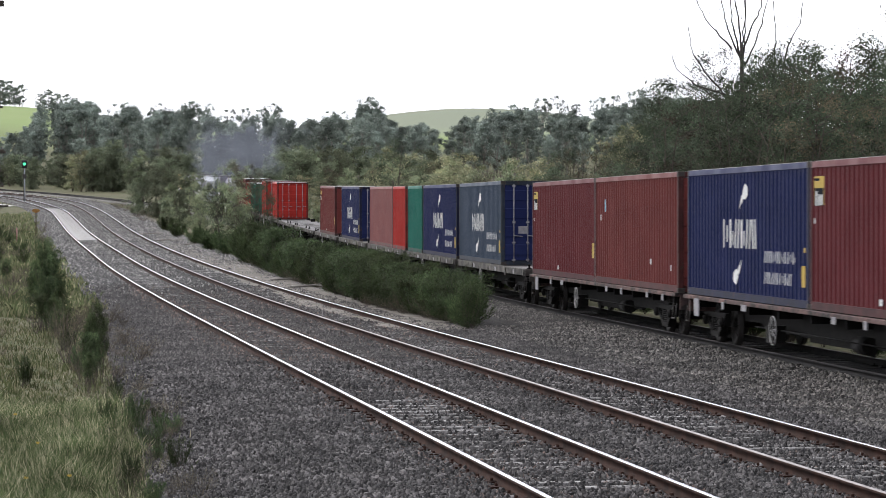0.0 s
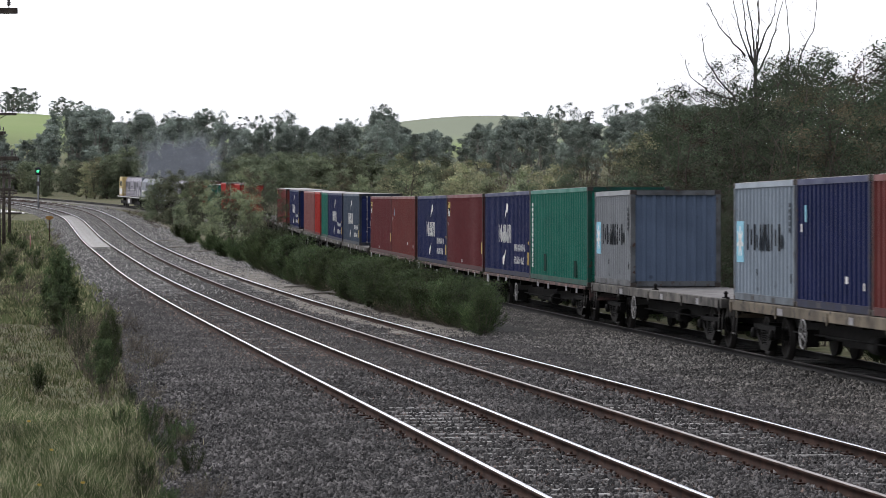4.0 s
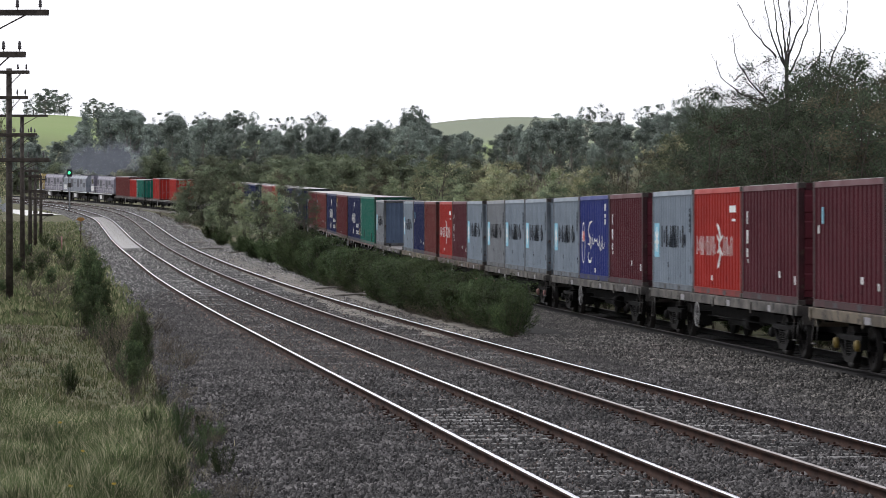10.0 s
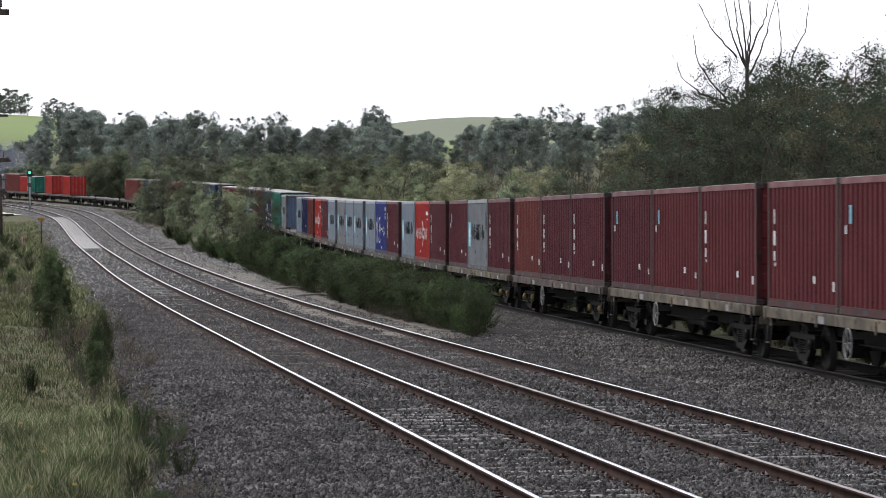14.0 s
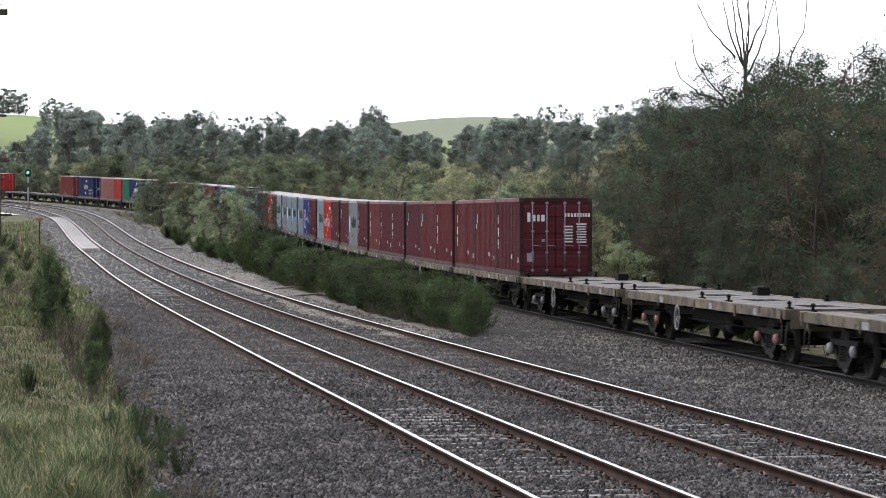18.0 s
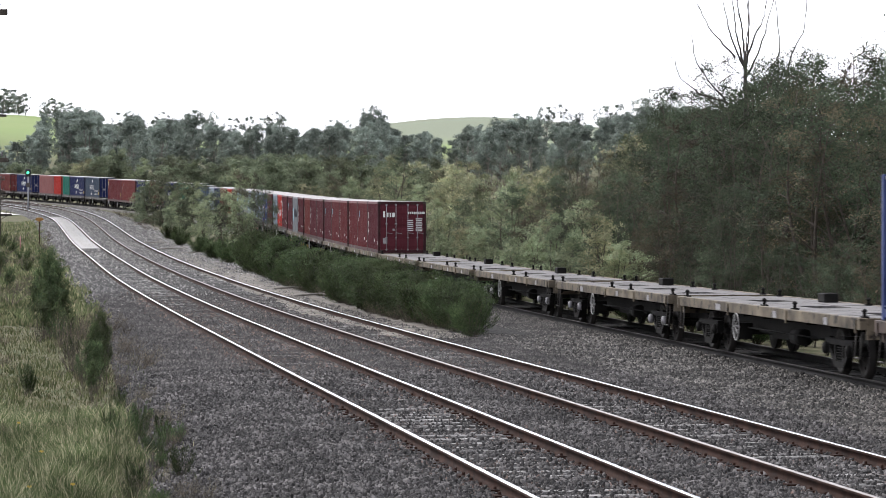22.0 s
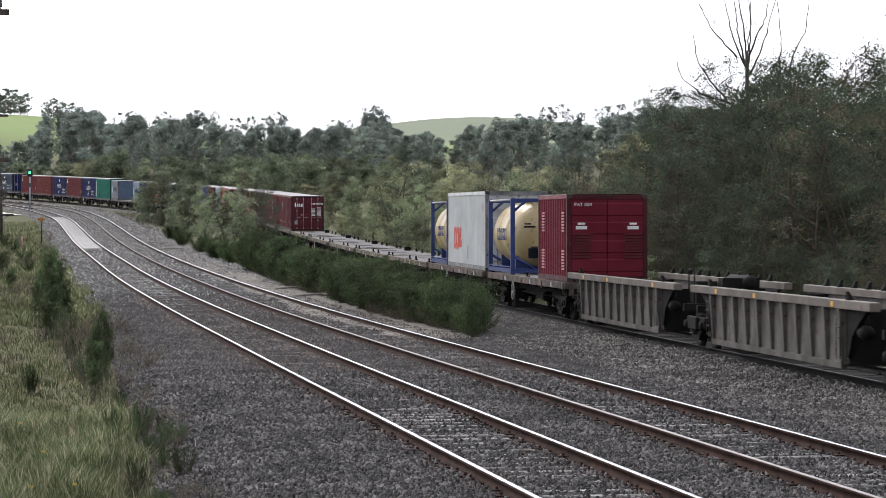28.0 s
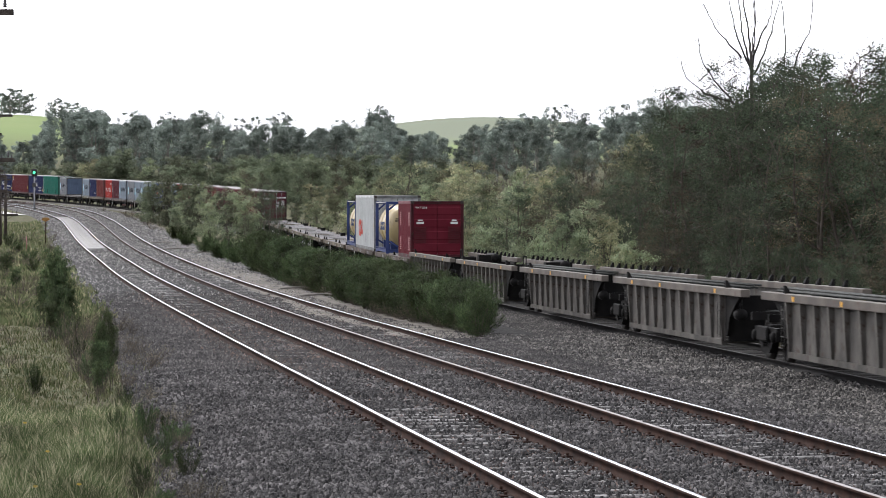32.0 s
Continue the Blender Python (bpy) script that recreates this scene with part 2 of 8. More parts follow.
def ring(bm, centre, axis, R, r, n=18, k=6):
    c, ax = Vector(centre), Vector(axis).normalized()
    u = ax.orthogonal().normalized()
    w = ax.cross(u)
    rows = []
    for i in range(n):
        t = 2 * math.pi * i / n
        d = u * math.cos(t) + w * math.sin(t)
        rows.append([bm.verts.new(c + d * (R + r * math.cos(2 * math.pi * j / k)) + ax * (r * math.sin(2 * math.pi * j / k))) for j in range(k)])
    for i in range(n):
        for j in range(k):
            bm.faces.new((rows[i][j], rows[(i + 1) % n][j], rows[(i + 1) % n][(j + 1) % k], rows[i][(j + 1) % k])).smooth = True


def shaped(bm, width=0.006):
    bmesh.ops.bevel(bm, geom=bm.edges[:], offset=width, segments=1, affect="EDGES", clamp_overlap=True)


MESHES = {}


def finish(name, bm, material):
    bmesh.ops.recalc_face_normals(bm, faces=bm.faces[:])
    me = bpy.data.meshes.new(name)
    bm.to_mesh(me)
    bm.free()
    me.materials.append(material)
    return me


def part(name, bm, material, parent=None, label="", at=None):
    """One mesh object, under a thing or a part. bm: a bmesh, or a mesh already made."""
    me = bm if isinstance(bm, bpy.types.Mesh) else finish(name, bm, material)
    ob = new(name, me)
    ob.parent = parent
    if at is not None:
        ob.matrix_basis = at if isinstance(at, Matrix) else Matrix.Translation(at)
    if label:
        ob["label"] = label
    return ob


def shared(key, make, material):
    """A mesh made once for each key and material."""
    k = (key, material.name)
    if k not in MESHES:
        bm = bmesh.new()
        make(bm)
        MESHES[k] = finish(key if isinstance(key, str) else key[0], bm, material)
    return MESHES[k]


def from_arrays(name, verts, faces_n, material, smooth=False):
    """A mesh from numpy arrays: verts (n, 3) and faces (m, k)."""
    me = bpy.data.meshes.new(name)
    m, k = faces_n.shape
    me.vertices.add(len(verts))
    me.vertices.foreach_set("co", np.ascontiguousarray(verts, dtype=np.float32).ravel())
    me.loops.add(m * k)
    me.loops.foreach_set("vertex_index", np.ascontiguousarray(faces_n, dtype=np.int32).ravel())
    me.polygons.add(m)
    me.polygons.foreach_set("loop_start", np.arange(0, m * k, k, dtype=np.int32))
    if smooth:
        me.polygons.foreach_set("use_smooth", np.ones(m, dtype=bool))
    me.update(calc_edges=True)
    me.materials.append(material)
    return me


# ---- plan: three tracks and the train's way along the third ----
def hermite(x, px, py):
    """A smooth curve through the points."""
    px, py = np.asarray(px, float), np.asarray(py, float)
    m = np.gradient(py, px)
    i = np.clip(np.searchsorted(px, x) - 1, 0, len(px) - 2)
    h = px[i + 1] - px[i]
    t = (x - px[i]) / h
    return ((1 + 2 * t) * (1 - t) ** 2 * py[i] + t * (1 - t) ** 2 * h * m[i] + t * t * (3 - 2 * t) * py[i + 1] + t * t * (t - 1) * h * m[i + 1])


STEP = 2.0
S_GRID = np.arange(-560.0, 900.0, STEP)
_kap = np.interp(S_GRID, [40, 90, 140, 190, 240, 290, 340, 390, 440, 500, 560, 640, 760],
                 [-0.044, -0.035, -0.006, -0.045, 0.643, 1.005, 0.933, 0.827, 0.98, 1.054, 1.095, 1.12, 1.138]) * 1e-3
_kap[S_GRID < 0] = 0.0
_slope = np.interp(S_GRID, [-40, 60, 130, 200, 280, 360, 440, 560], [-0.8483, -0.8483, 0.1215, 0.8596, 1.2134, 1.3849, 1.4793, 1.5447]) * 1e-2
_slope[S_GRID < -40] = 0.0
_i0 = int(np.argmin(abs(S_GRID)))
C_TH = np.cumsum(_kap) * STEP
C_TH = C_TH - C_TH[_i0] + 0.1146
C_X = np.cumsum(-np.sin(C_TH)) * STEP
C_Y = np.cumsum(np.cos(C_TH)) * STEP
C_Z = np.cumsum(_slope) * STEP
C_X, C_Y, C_Z = C_X - C_X[_i0] + 11.798, C_Y - C_Y[_i0] + 30.0, C_Z - C_Z[_i0]


def on_c(s):
    return Vector((np.interp(s, S_GRID, C_X), np.interp(s, S_GRID, C_Y), np.interp(s, S_GRID, C_Z)))


AB_Y = [-400, -100, 0, 30, 50, 75, 105, 140, 185, 235, 285, 335, 385, 435, 480, 530, 580, 640]
A_Y = B_Y = AB_Y
A_X = [60.25, 21.11, 6.62, 2.13, -0.82, -4.48, -8.93, -14.07, -20.46, -27.71, -34.76, -42.13, -51.18, -61.92, -73.36, -88.27, -105.62, -129.7]
B_X = [63.15, 24.01, 10.01, 5.71, 2.75, -1.0, -5.49, -10.63, -17.1, -24.19, -31.06, -38.17, -46.27, -56.6, -68.11, -83.28, -100.84, -125.01]


def z_ab(y):
    return hermite(y, [-400, 20, 45, 70, 100, 140, 190, 250, 310, 370, 430, 500, 570, 640],
                   [0.475, 0.079, -0.091, -0.275, -0.438, -0.522, -0.43, 0.016, 0.739, 1.471, 2.209, 2.991, 4.019, 5.143])


# ---- ground: one sheet from behind the camera to the far hills ----
_PROF = ([-600, 60, 130, 200, 260, 330, 400, 460, 520, 600, 720, 900, 1200, 1800, 4900],
         [-0.45, -0.62, -0.95, -0.85, -0.3, 0.55, 1.5, 2.35, 3.2, 5.0, 9.0, 16.0, 24.0, 34.0, 48.0])


def ground_z(x, y):
    """Height of the ground, for arrays."""
    z = np.interp(y, *_PROF)
    # level beds under the tracks
    xa, xb = hermite(np.clip(y, -400, 640), A_Y, A_X), hermite(np.clip(y, -400, 640), B_Y, B_X)
    xc = np.interp(y, C_Y[: len(C_Y)], C_X)
    zc = np.interp(y, C_Y, C_Z)
    bed_ab = np.clip(1 - (np.maximum(np.maximum(xa - 2.6 - x, x - xb - 2.6), 0)) / 2.2, 0, 1)
    bed_c = np.clip(1 - np.maximum(abs(x - xc) - 2.0, 0) / 2.6, 0, 1)
    near = (y < 640)
    zb = z_ab(np.clip(y, -400, 640)) - 0.19
    z = np.where(near, z + (zb - z) * bed_ab, z)
    z = np.where(near, z + (zc - 0.20 - z) * bed_c, z)
    # grass bank on the camera's side of the line
    left = np.clip((xa - 4.2 - x) / 3.0, 0, 1)
    z = z + left * 0.12 * near
    # green hill on the far left and a pale one far away
    z = z + 12.5 * np.exp(-((x + 172) / 70) ** 2 - ((y - 1150) / 240) ** 2)
    z = z + 37 * np.exp(-((x - 30) / 190) ** 2 - ((y - 2700) / 500) ** 2)
    return z


def grid_sheet(xs, ys, name, material):
    X, Y = np.meshgrid(xs, ys)
    Z = ground_z(X, Y)
    Z = Z + 0.010 * np.sin(X * 2.1 + 1.3 * np.sin(Y * 0.9)) * np.sin(Y * 1.7) * (abs(Y) < 300)
    V = np.stack([X, Y, Z], -1).reshape(-1, 3)
    nx = len(xs)
    i = np.arange(len(ys) - 1)[:, None] * nx + np.arange(nx - 1)[None, :]
    F = np.stack([i, i + 1, i + nx + 1, i + nx], -1).reshape(-1, 4)
    return new(name, from_arrays(name, V, F, material, True))


def ground_mat():
    """Grass and bare earth on one sheet: short green, dry straw, brown soil, paddock green far off."""
    m = bpy.data.materials.new("ground_cover")
    m.use_nodes = True
    nt = m.node_tree
    b = nt.nodes["Principled BSDF"]
    N, L = nt.nodes.new, nt.links.new
    tc = N("ShaderNodeTexCoord")
    cols = []
    for sc, a, c in ((0.25, (0.055, 0.070, 0.030), (0.11, 0.094, 0.062)), (3.0, (0.035, 0.045, 0.018), (0.17, 0.145, 0.09))):
        n = N("ShaderNodeTexNoise")
        n.inputs["Scale"].default_value, n.inputs["Detail"].default_value = sc, 8
        L(tc.outputs["Object"], n.inputs["Vector"])
        r = N("ShaderNodeValToRGB")
        r.color_ramp.elements[0].position, r.color_ramp.elements[1].position = 0.38, 0.66
        r.color_ramp.elements[0].color, r.color_ramp.elements[1].color = (*a, 1), (*c, 1)
        L(n.outputs["Fac"], r.inputs["Fac"])
        cols.append((n, r))
    mx = N("ShaderNodeMixRGB")
    mx.inputs[0].default_value = 0.5
    L(cols[0][1].outputs[0], mx.inputs[1])
    L(cols[1][1].outputs[0], mx.inputs[2])
    far = N("ShaderNodeMixRGB")
    sp = N("ShaderNodeSeparateXYZ")
    L(tc.outputs["Object"], sp.inputs[0])
    mr = N("ShaderNodeMapRange")
    mr.inputs["From Min"].default_value, mr.inputs["From Max"].default_value = 800, 1000
    L(sp.outputs["Y"], mr.inputs["Value"])
    L(mr.outputs["Result"], far.inputs[0])
    L(mx.outputs[0], far.inputs[1])
    pad = N("ShaderNodeTexNoise")
    pad.inputs["Scale"].default_value, pad.inputs["Detail"].default_value = 0.02, 7
    L(tc.outputs["Object"], pad.inputs["Vector"])
    pr = N("ShaderNodeValToRGB")
    pr.color_ramp.elements[0].color, pr.color_ramp.elements[1].color = (0.16, 0.225, 0.080, 1), (0.23, 0.27, 0.12, 1)
    L(pad.outputs["Fac"], pr.inputs["Fac"])
    L(pr.outputs[0], far.inputs[2])
    # far hill paled and greyed: distance haze put into the ground colour
    dry = N("ShaderNodeMixRGB")
    md = N("ShaderNodeMapRange")
    md.inputs["From Min"].default_value, md.inputs["From Max"].default_value = 1700, 2200
    L(sp.outputs["Y"], md.inputs["Value"])
    L(md.outputs["Result"], dry.inputs[0])
    L(far.outputs[0], dry.inputs[1])
    dry.inputs[2].default_value = (0.185, 0.205, 0.145, 1)
    L(dry.outputs[0], b.inputs["Base Color"])
    b.inputs["Roughness"].default_value = 0.95
    b.inputs["Specular IOR Level"].default_value = 0.1
    bp = N("ShaderNodeBump")
    bp.inputs["Strength"].default_value, bp.inputs["Distance"].default_value = 0.6, 0.05
    L(cols[1][0].outputs["Fac"], bp.inputs["Height"])
    L(bp.outputs["Normal"], b.inputs["Normal"])
    return m


GROUND = ground_mat()
gx = np.concatenate([np.linspace(-2600, -330, 30), np.linspace(-320, -150, 35), np.linspace(-146, -114, 12), np.linspace(-112, 40, 305), np.linspace(44, 140, 30), np.linspace(150, 2600, 36)])
gy = np.concatenate([np.linspace(-600, 10, 40), np.linspace(12, 130, 160), np.linspace(132, 560, 200), np.linspace(570, 1500, 70), np.linspace(1550, 4900, 50)])
ground = tagged(grid_sheet(gx, gy, "ground", GROUND), "patchy green and straw grass over brown earth beside the railway", "ground", kind="structure")


# ---- ballast beds: sheets just above the ground, with a ragged edge ----
def bed(name, path, z_of, left, right, label, stone=BALLAST):
    """A strip of crushed stone along a path of plan points; left and right: how far it reaches, as functions of y."""
    rng = np.random.RandomState(4)
    V, n = [], 13
    P = np.array(path)
    T = np.gradient(P, axis=0)
    T /= np.linalg.norm(T, axis=1)[:, None]
    for i, ((x, y), (tx, ty)) in enumerate(zip(P, T)):
        a, b = left(y) + rng.uniform(-0.45, 0.35), right(y) + rng.uniform(-0.4, 0.4)
        for k in range(n):
            o = -a + (a + b) * k / (n - 1)
            px, py = x + ty * o, y - tx * o
            V.append((px, py, max(float(ground_z(np.array(px), np.array(py))), -9) + (0.040 + rng.uniform(-0.008, 0.008) if 0 < k < n - 1 else -0.06)))
    m = len(P)
    i = np.arange(m - 1)[:, None] * n + np.arange(n - 1)[None, :]
    F = np.stack([i, i + 1, i + n + 1, i + n], -1).reshape(-1, 4)
    return tagged(new(name, from_arrays(name, np.array(V), F, stone, True)), label, "ballast", kind="structure")


Y_AB = np.concatenate([np.arange(-380, 20, 20.0), np.arange(20, 200, 2.0), np.arange(200, 640, 6.0)])
PATH_A = np.stack([hermite(Y_AB, A_Y, A_X), Y_AB], -1)
PATH_B = np.stack([hermite(Y_AB, B_Y, B_X), Y_AB], -1)
S_C = np.concatenate([np.arange(-540, -20, 20.0), np.arange(-20, 200, 2.0), np.arange(200, 800, 6.0)])
PATH_C = np.array([tuple(on_c(s))[:2] for s in S_C])
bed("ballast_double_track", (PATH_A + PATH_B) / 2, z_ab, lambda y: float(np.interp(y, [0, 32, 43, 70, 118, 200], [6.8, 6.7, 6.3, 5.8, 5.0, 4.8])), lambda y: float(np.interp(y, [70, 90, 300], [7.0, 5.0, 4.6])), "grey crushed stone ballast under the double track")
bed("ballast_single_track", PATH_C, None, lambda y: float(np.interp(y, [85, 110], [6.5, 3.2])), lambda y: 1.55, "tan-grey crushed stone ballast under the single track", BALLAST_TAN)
# ---- tracks: rails in the round, sleepers one by one ----
RAIL_PROFILE = [(-0.07, -0.155), (0.07, -0.155), (0.07, -0.14), (0.012, -0.12), (0.012, -0.045), (0.036, -0.035), (0.036, -0.006), (-0.036, -0.006), (-0.036, -0.035), (-0.012, -0.045), (-0.012, -0.12), (-0.07, -0.14)]
HEAD_PROFILE = [(-0.0355, -0.006), (0.0355, -0.006), (0.029, 0.0), (-0.029, 0.0)]


def sweep(name, path, offset, profile, material, parent):
    """A bar of the given section along a 3D path, set off sideways."""
    P = np.asarray(path, float)
    T = np.gradient(P[:, :2], axis=0)
    T /= np.linalg.norm(T, axis=1)[:, None]
    side = np.stack([T[:, 1], -T[:, 0]], -1)
    V = []
    for (x, y, z), (sx, sy) in zip(P, side):
        for u, w in profile:
            V.append((x + sx * (offset + u), y + sy * (offset + u), z + w))
    n, m = len(profile), len(P)
    i = np.arange(m - 1)[:, None] * n
    j = np.arange(n)[None, :]
    F = np.stack([i + j, i + (j + 1) % n, i + n + (j + 1) % n, i + n + j], -1).reshape(-1, 4)
    return part(name, from_arrays(name, np.array(V), F, material), material, parent)


def resample(path, step, y0, y1):
    P = np.asarray(path, float)
    d = np.concatenate([[0], np.cumsum(np.linalg.norm(np.diff(P, axis=0), axis=1))])
    u = np.arange(0, d[-1], step)
    Q = np.stack([np.interp(u, d, P[:, k]) for k in range(3)], -1)
    T = np.stack([np.gradient(Q[:, k]) for k in range(3)], -1)
    k = (Q[:, 1] > y0) & (Q[:, 1] < y1)
    return Q[k], T[k]


def sleeper_mesh(bm):
    v = box(bm, -0.11, 0.11, -1.02, 1.02, -0.13, 0.0)
    shaped(bm, 0.012)


def chair_mesh(bm):
    for s in (-1, 1):
        box(bm, -0.09, 0.09, s * 0.135 - 0.06, s * 0.135 + 0.06, 0.0, 0.022)
        tube(bm, (0.03 * s, s * 0.12, 0.0), (0.03 * s, s * 0.12, 0.055), 0.02, n=6)


def make_track(name, path3, gauge, label, sleeper_near, seed, tops, wood=SLEEPER, side=RAIL_SIDE):
    tr = tagged(new(name), label, "railway track", kind="structure")
    for s in (-1, 1):
        r = sweep("rail", path3, s * (gauge / 2 + 0.036), RAIL_PROFILE, side, tr)
        sweep("running_surface", path3, s * (gauge / 2 + 0.036), HEAD_PROFILE, tops[(s + 1) // 2], r)["label"] = "polished steel rail top"
    rng = random.Random(seed)
    Q, T = resample(path3, 0.68, 18, 360)
    me = shared("sleeper", sleeper_mesh, wood)
    ch = shared("rail_fastening", chair_mesh, side)
    vs, fs, bv = [], [], 0
    for i, (q, t) in enumerate(zip(Q, T)):
        a = math.degrees(math.atan2(t[1], t[0])) + rng.uniform(-1.2, 1.2)
        m = pose(q[0] + rng.uniform(-0.03, 0.03), q[1], q[2] - 0.138 + rng.uniform(-0.014, 0.012) - (0.013 if q[1] > 50 else 0.0), 0, 0, a)
        if q[1] < sleeper_near:
            sl = part("sleeper", me, SLEEPER, tr, at=m @ Matrix.Diagonal((rng.uniform(0.9, 1.1), rng.uniform(0.96, 1.04), 1, 1)))
            if q[1] < 62:
                for s in (-1, 1):
                    part("rail_fastening", ch, side, sl, at=(0, s * (gauge / 2 + 0.036), 0))
        else:
            for x in (-0.11, 0.11):
                for y in (-1.0, 1.0):
                    vs.append(tuple(m @ Vector((x, y, 0))))
            fs.append((bv, bv + 2, bv + 3, bv + 1))
            bv += 4
    if fs:
        far = part("far_sleepers", from_arrays("far_sleepers", np.array(vs), np.array(fs), wood), wood, tr)
        far["kind"] = "stuff"
    return tr


P3_A = np.column_stack([PATH_A, z_ab(Y_AB)])
P3_B = np.column_stack([PATH_B, z_ab(Y_AB)])
P3_C = np.array([tuple(on_c(s)) for s in S_C])
make_track("railway_track_near", P3_A, 1.6, "broad gauge track with shiny rusty-sided rails and timber sleepers", 88, 1, (RAIL_TOP, RAIL_TOP))
make_track("railway_track_middle", P3_B, 1.6, "second broad gauge track with rusty rails on timber sleepers", 88, 2, (RAIL_DULL, RAIL_TOP))
make_track("railway_track_far", P3_C, 1.435, "single track with dark rails that carries the freight train", 100, 3, (RAIL_DARK, RAIL_DARK), SLEEPER_DARK, STEEL_DARK)
# ---- the train: it runs away from the camera along the single track ----
# every thing on it has a distance behind the mark that passes s = 0 at 0 s; local axes: +x forwards, +y towards the camera's side
SPEED = ([0, 4, 8, 12, 16, 20, 24, 28, 32], [17.057, 16.319, 15.646, 14.814, 13.999, 13.077, 12.555, 12.281, 12.072])
_T = np.arange(0, 32.01, 0.1)
_V = np.interp(_T, *SPEED)
_D = np.concatenate([[0], np.cumsum((_V[1:] + _V[:-1]) / 2 * 0.1)])


def run(t):
    return float(np.interp(t, _T, _D))


MOVING = []          # (thing, distance to its centre, bogie spread, offset along, offset up)


def on_track(s, half):
    a, b = on_c(s + half), on_c(s - half)
    f = (a - b).normalized()
    left = Vector((0, 0, 1)).cross(f).normalized()
    up = f.cross(left)
    m = Matrix((f, left, up)).transposed().to_4x4()
    m.translation = (a + b) / 2
    return m


def riding(thing, q_centre, half, dx=0.0, dz=0.0):
    thing.matrix_basis = on_track(run(0) - q_centre, half) @ Matrix.Translation((dx, 0, dz))
    MOVING.append((thing, q_centre, half, dx, dz))


WHEELS = []


def wheelset_mesh(bm):
    tube(bm, (0, -0.75, 0), (0, 0.75, 0), 0.075, n=10)
    for s in (-1, 1):
        lathe(bm, (0, 0, 0), (0, s, 0), [(0.67, 0.08), (0.67, 0.36), (0.69, 0.43), (0.675, 0.485), (0.70, 0.485), (0.715, 0.46), (0.80, 0.45), (0.80, 0.38), (0.775, 0.34), (0.765, 0.16), (0.81, 0.13), (0.81, 0.08)], 24)
        for k in range(3):
            a = 2 * math.pi * k / 3
            tube(bm, (0.25 * math.cos(a), s * 0.765, 0.25 * math.sin(a)), (0.25 * math.cos(a), s * 0.79, 0.25 * math.sin(a)), 0.035, n=6)


def sideframe_mesh(bm, s):
    y0, y1 = s * 0.93, s * 1.06
    a, b = min(y0, y1), max(y0, y1)
    box(bm, -1.08, 1.08, a, b, 0.60, 0.71)
    for k in (-1, 1):
        box(bm, k * 0.90 - 0.17, k * 0.90 + 0.17, a - 0.01, b + 0.01, 0.44, 0.64)
        n = 6
        for i in range(n):
            x0, x1 = k * (0.74 - i * 0.07), k * (0.74 - (i + 1) * 0.07)
            z0 = 0.52 - i * 0.045
            box(bm, min(x0, x1), max(x0, x1), a, b, z0 - 0.10, z0 + 0.04)
    box(bm, -0.34, 0.34, a, b, 0.17, 0.29)
    for k in (-1, 1):
        box(bm, k * 0.30 - 0.05, k * 0.30 + 0.05, a, b, 0.25, 0.66)


def spring_mesh(bm):
    for dx in (-0.13, 0.0, 0.13):
        for i in range(6):
            z = 0.30 + i * 0.05
            ring(bm, (dx, 0, z), (0, 0, 1), 0.052, 0.016, 10, 5)


def bolster_mesh(bm):
    box(bm, -0.20, 0.20, -1.0, 1.0, 0.58, 0.76)
    tube(bm, (0, 0, 0.7), (0, 0, 0.86), 0.22, n=14)
    box(bm, -1.2, -1.1, -0.9, 0.9, 0.42, 0.52)
    box(bm, 1.1, 1.2, -0.9, 0.9, 0.42, 0.52)


def cap_mesh(bm):
    lathe(bm, (0, 0, 0), (0, 1, 0), [(0.0, 0.115), (0.07, 0.115), (0.10, 0.09), (0.10, 0.05), (0.115, 0.04)], 14)


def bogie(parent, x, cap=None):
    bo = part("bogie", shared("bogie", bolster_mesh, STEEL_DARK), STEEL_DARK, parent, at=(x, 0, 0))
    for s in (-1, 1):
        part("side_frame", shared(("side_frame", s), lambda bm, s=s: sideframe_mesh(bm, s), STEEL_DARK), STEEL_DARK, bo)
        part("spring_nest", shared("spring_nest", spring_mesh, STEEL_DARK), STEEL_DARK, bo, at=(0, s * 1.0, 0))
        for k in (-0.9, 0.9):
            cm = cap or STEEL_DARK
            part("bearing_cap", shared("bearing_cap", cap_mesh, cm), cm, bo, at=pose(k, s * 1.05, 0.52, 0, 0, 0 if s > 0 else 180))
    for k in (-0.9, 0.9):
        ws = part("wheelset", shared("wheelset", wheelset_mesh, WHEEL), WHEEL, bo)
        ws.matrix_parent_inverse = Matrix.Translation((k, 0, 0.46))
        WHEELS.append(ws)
    return bo


def coupler_mesh(bm):
    box(bm, 0.0, 0.38, -0.07, 0.07, -0.07, 0.07)
    box(bm, 0.34, 0.60, -0.14, 0.10, -0.14, 0.14)
    box(bm, 0.52, 0.66, 0.02, 0.14, -0.13, 0.13)
    tube(bm, (0.05, 0.3, -0.02), (0.30, 0.30, -0.30), 0.025, n=6)
    tube(bm, (0.30, 0.3, -0.30), (0.60, 0.22, -0.25), 0.025, n=6)


def handwheel_mesh(bm):
    ring(bm, (0, 0, 0), (0, 1, 0), 0.29, 0.016, 20, 6)
    for k in range(5):
        a = 2 * math.pi * k / 5
        tube(bm, (0, 0.02, 0), (0.29 * math.cos(a), 0, 0.29 * math.sin(a)), 0.010, n=5)
    tube(bm, (0, -0.08, 0), (0, 0.03, 0), 0.03, n=8)


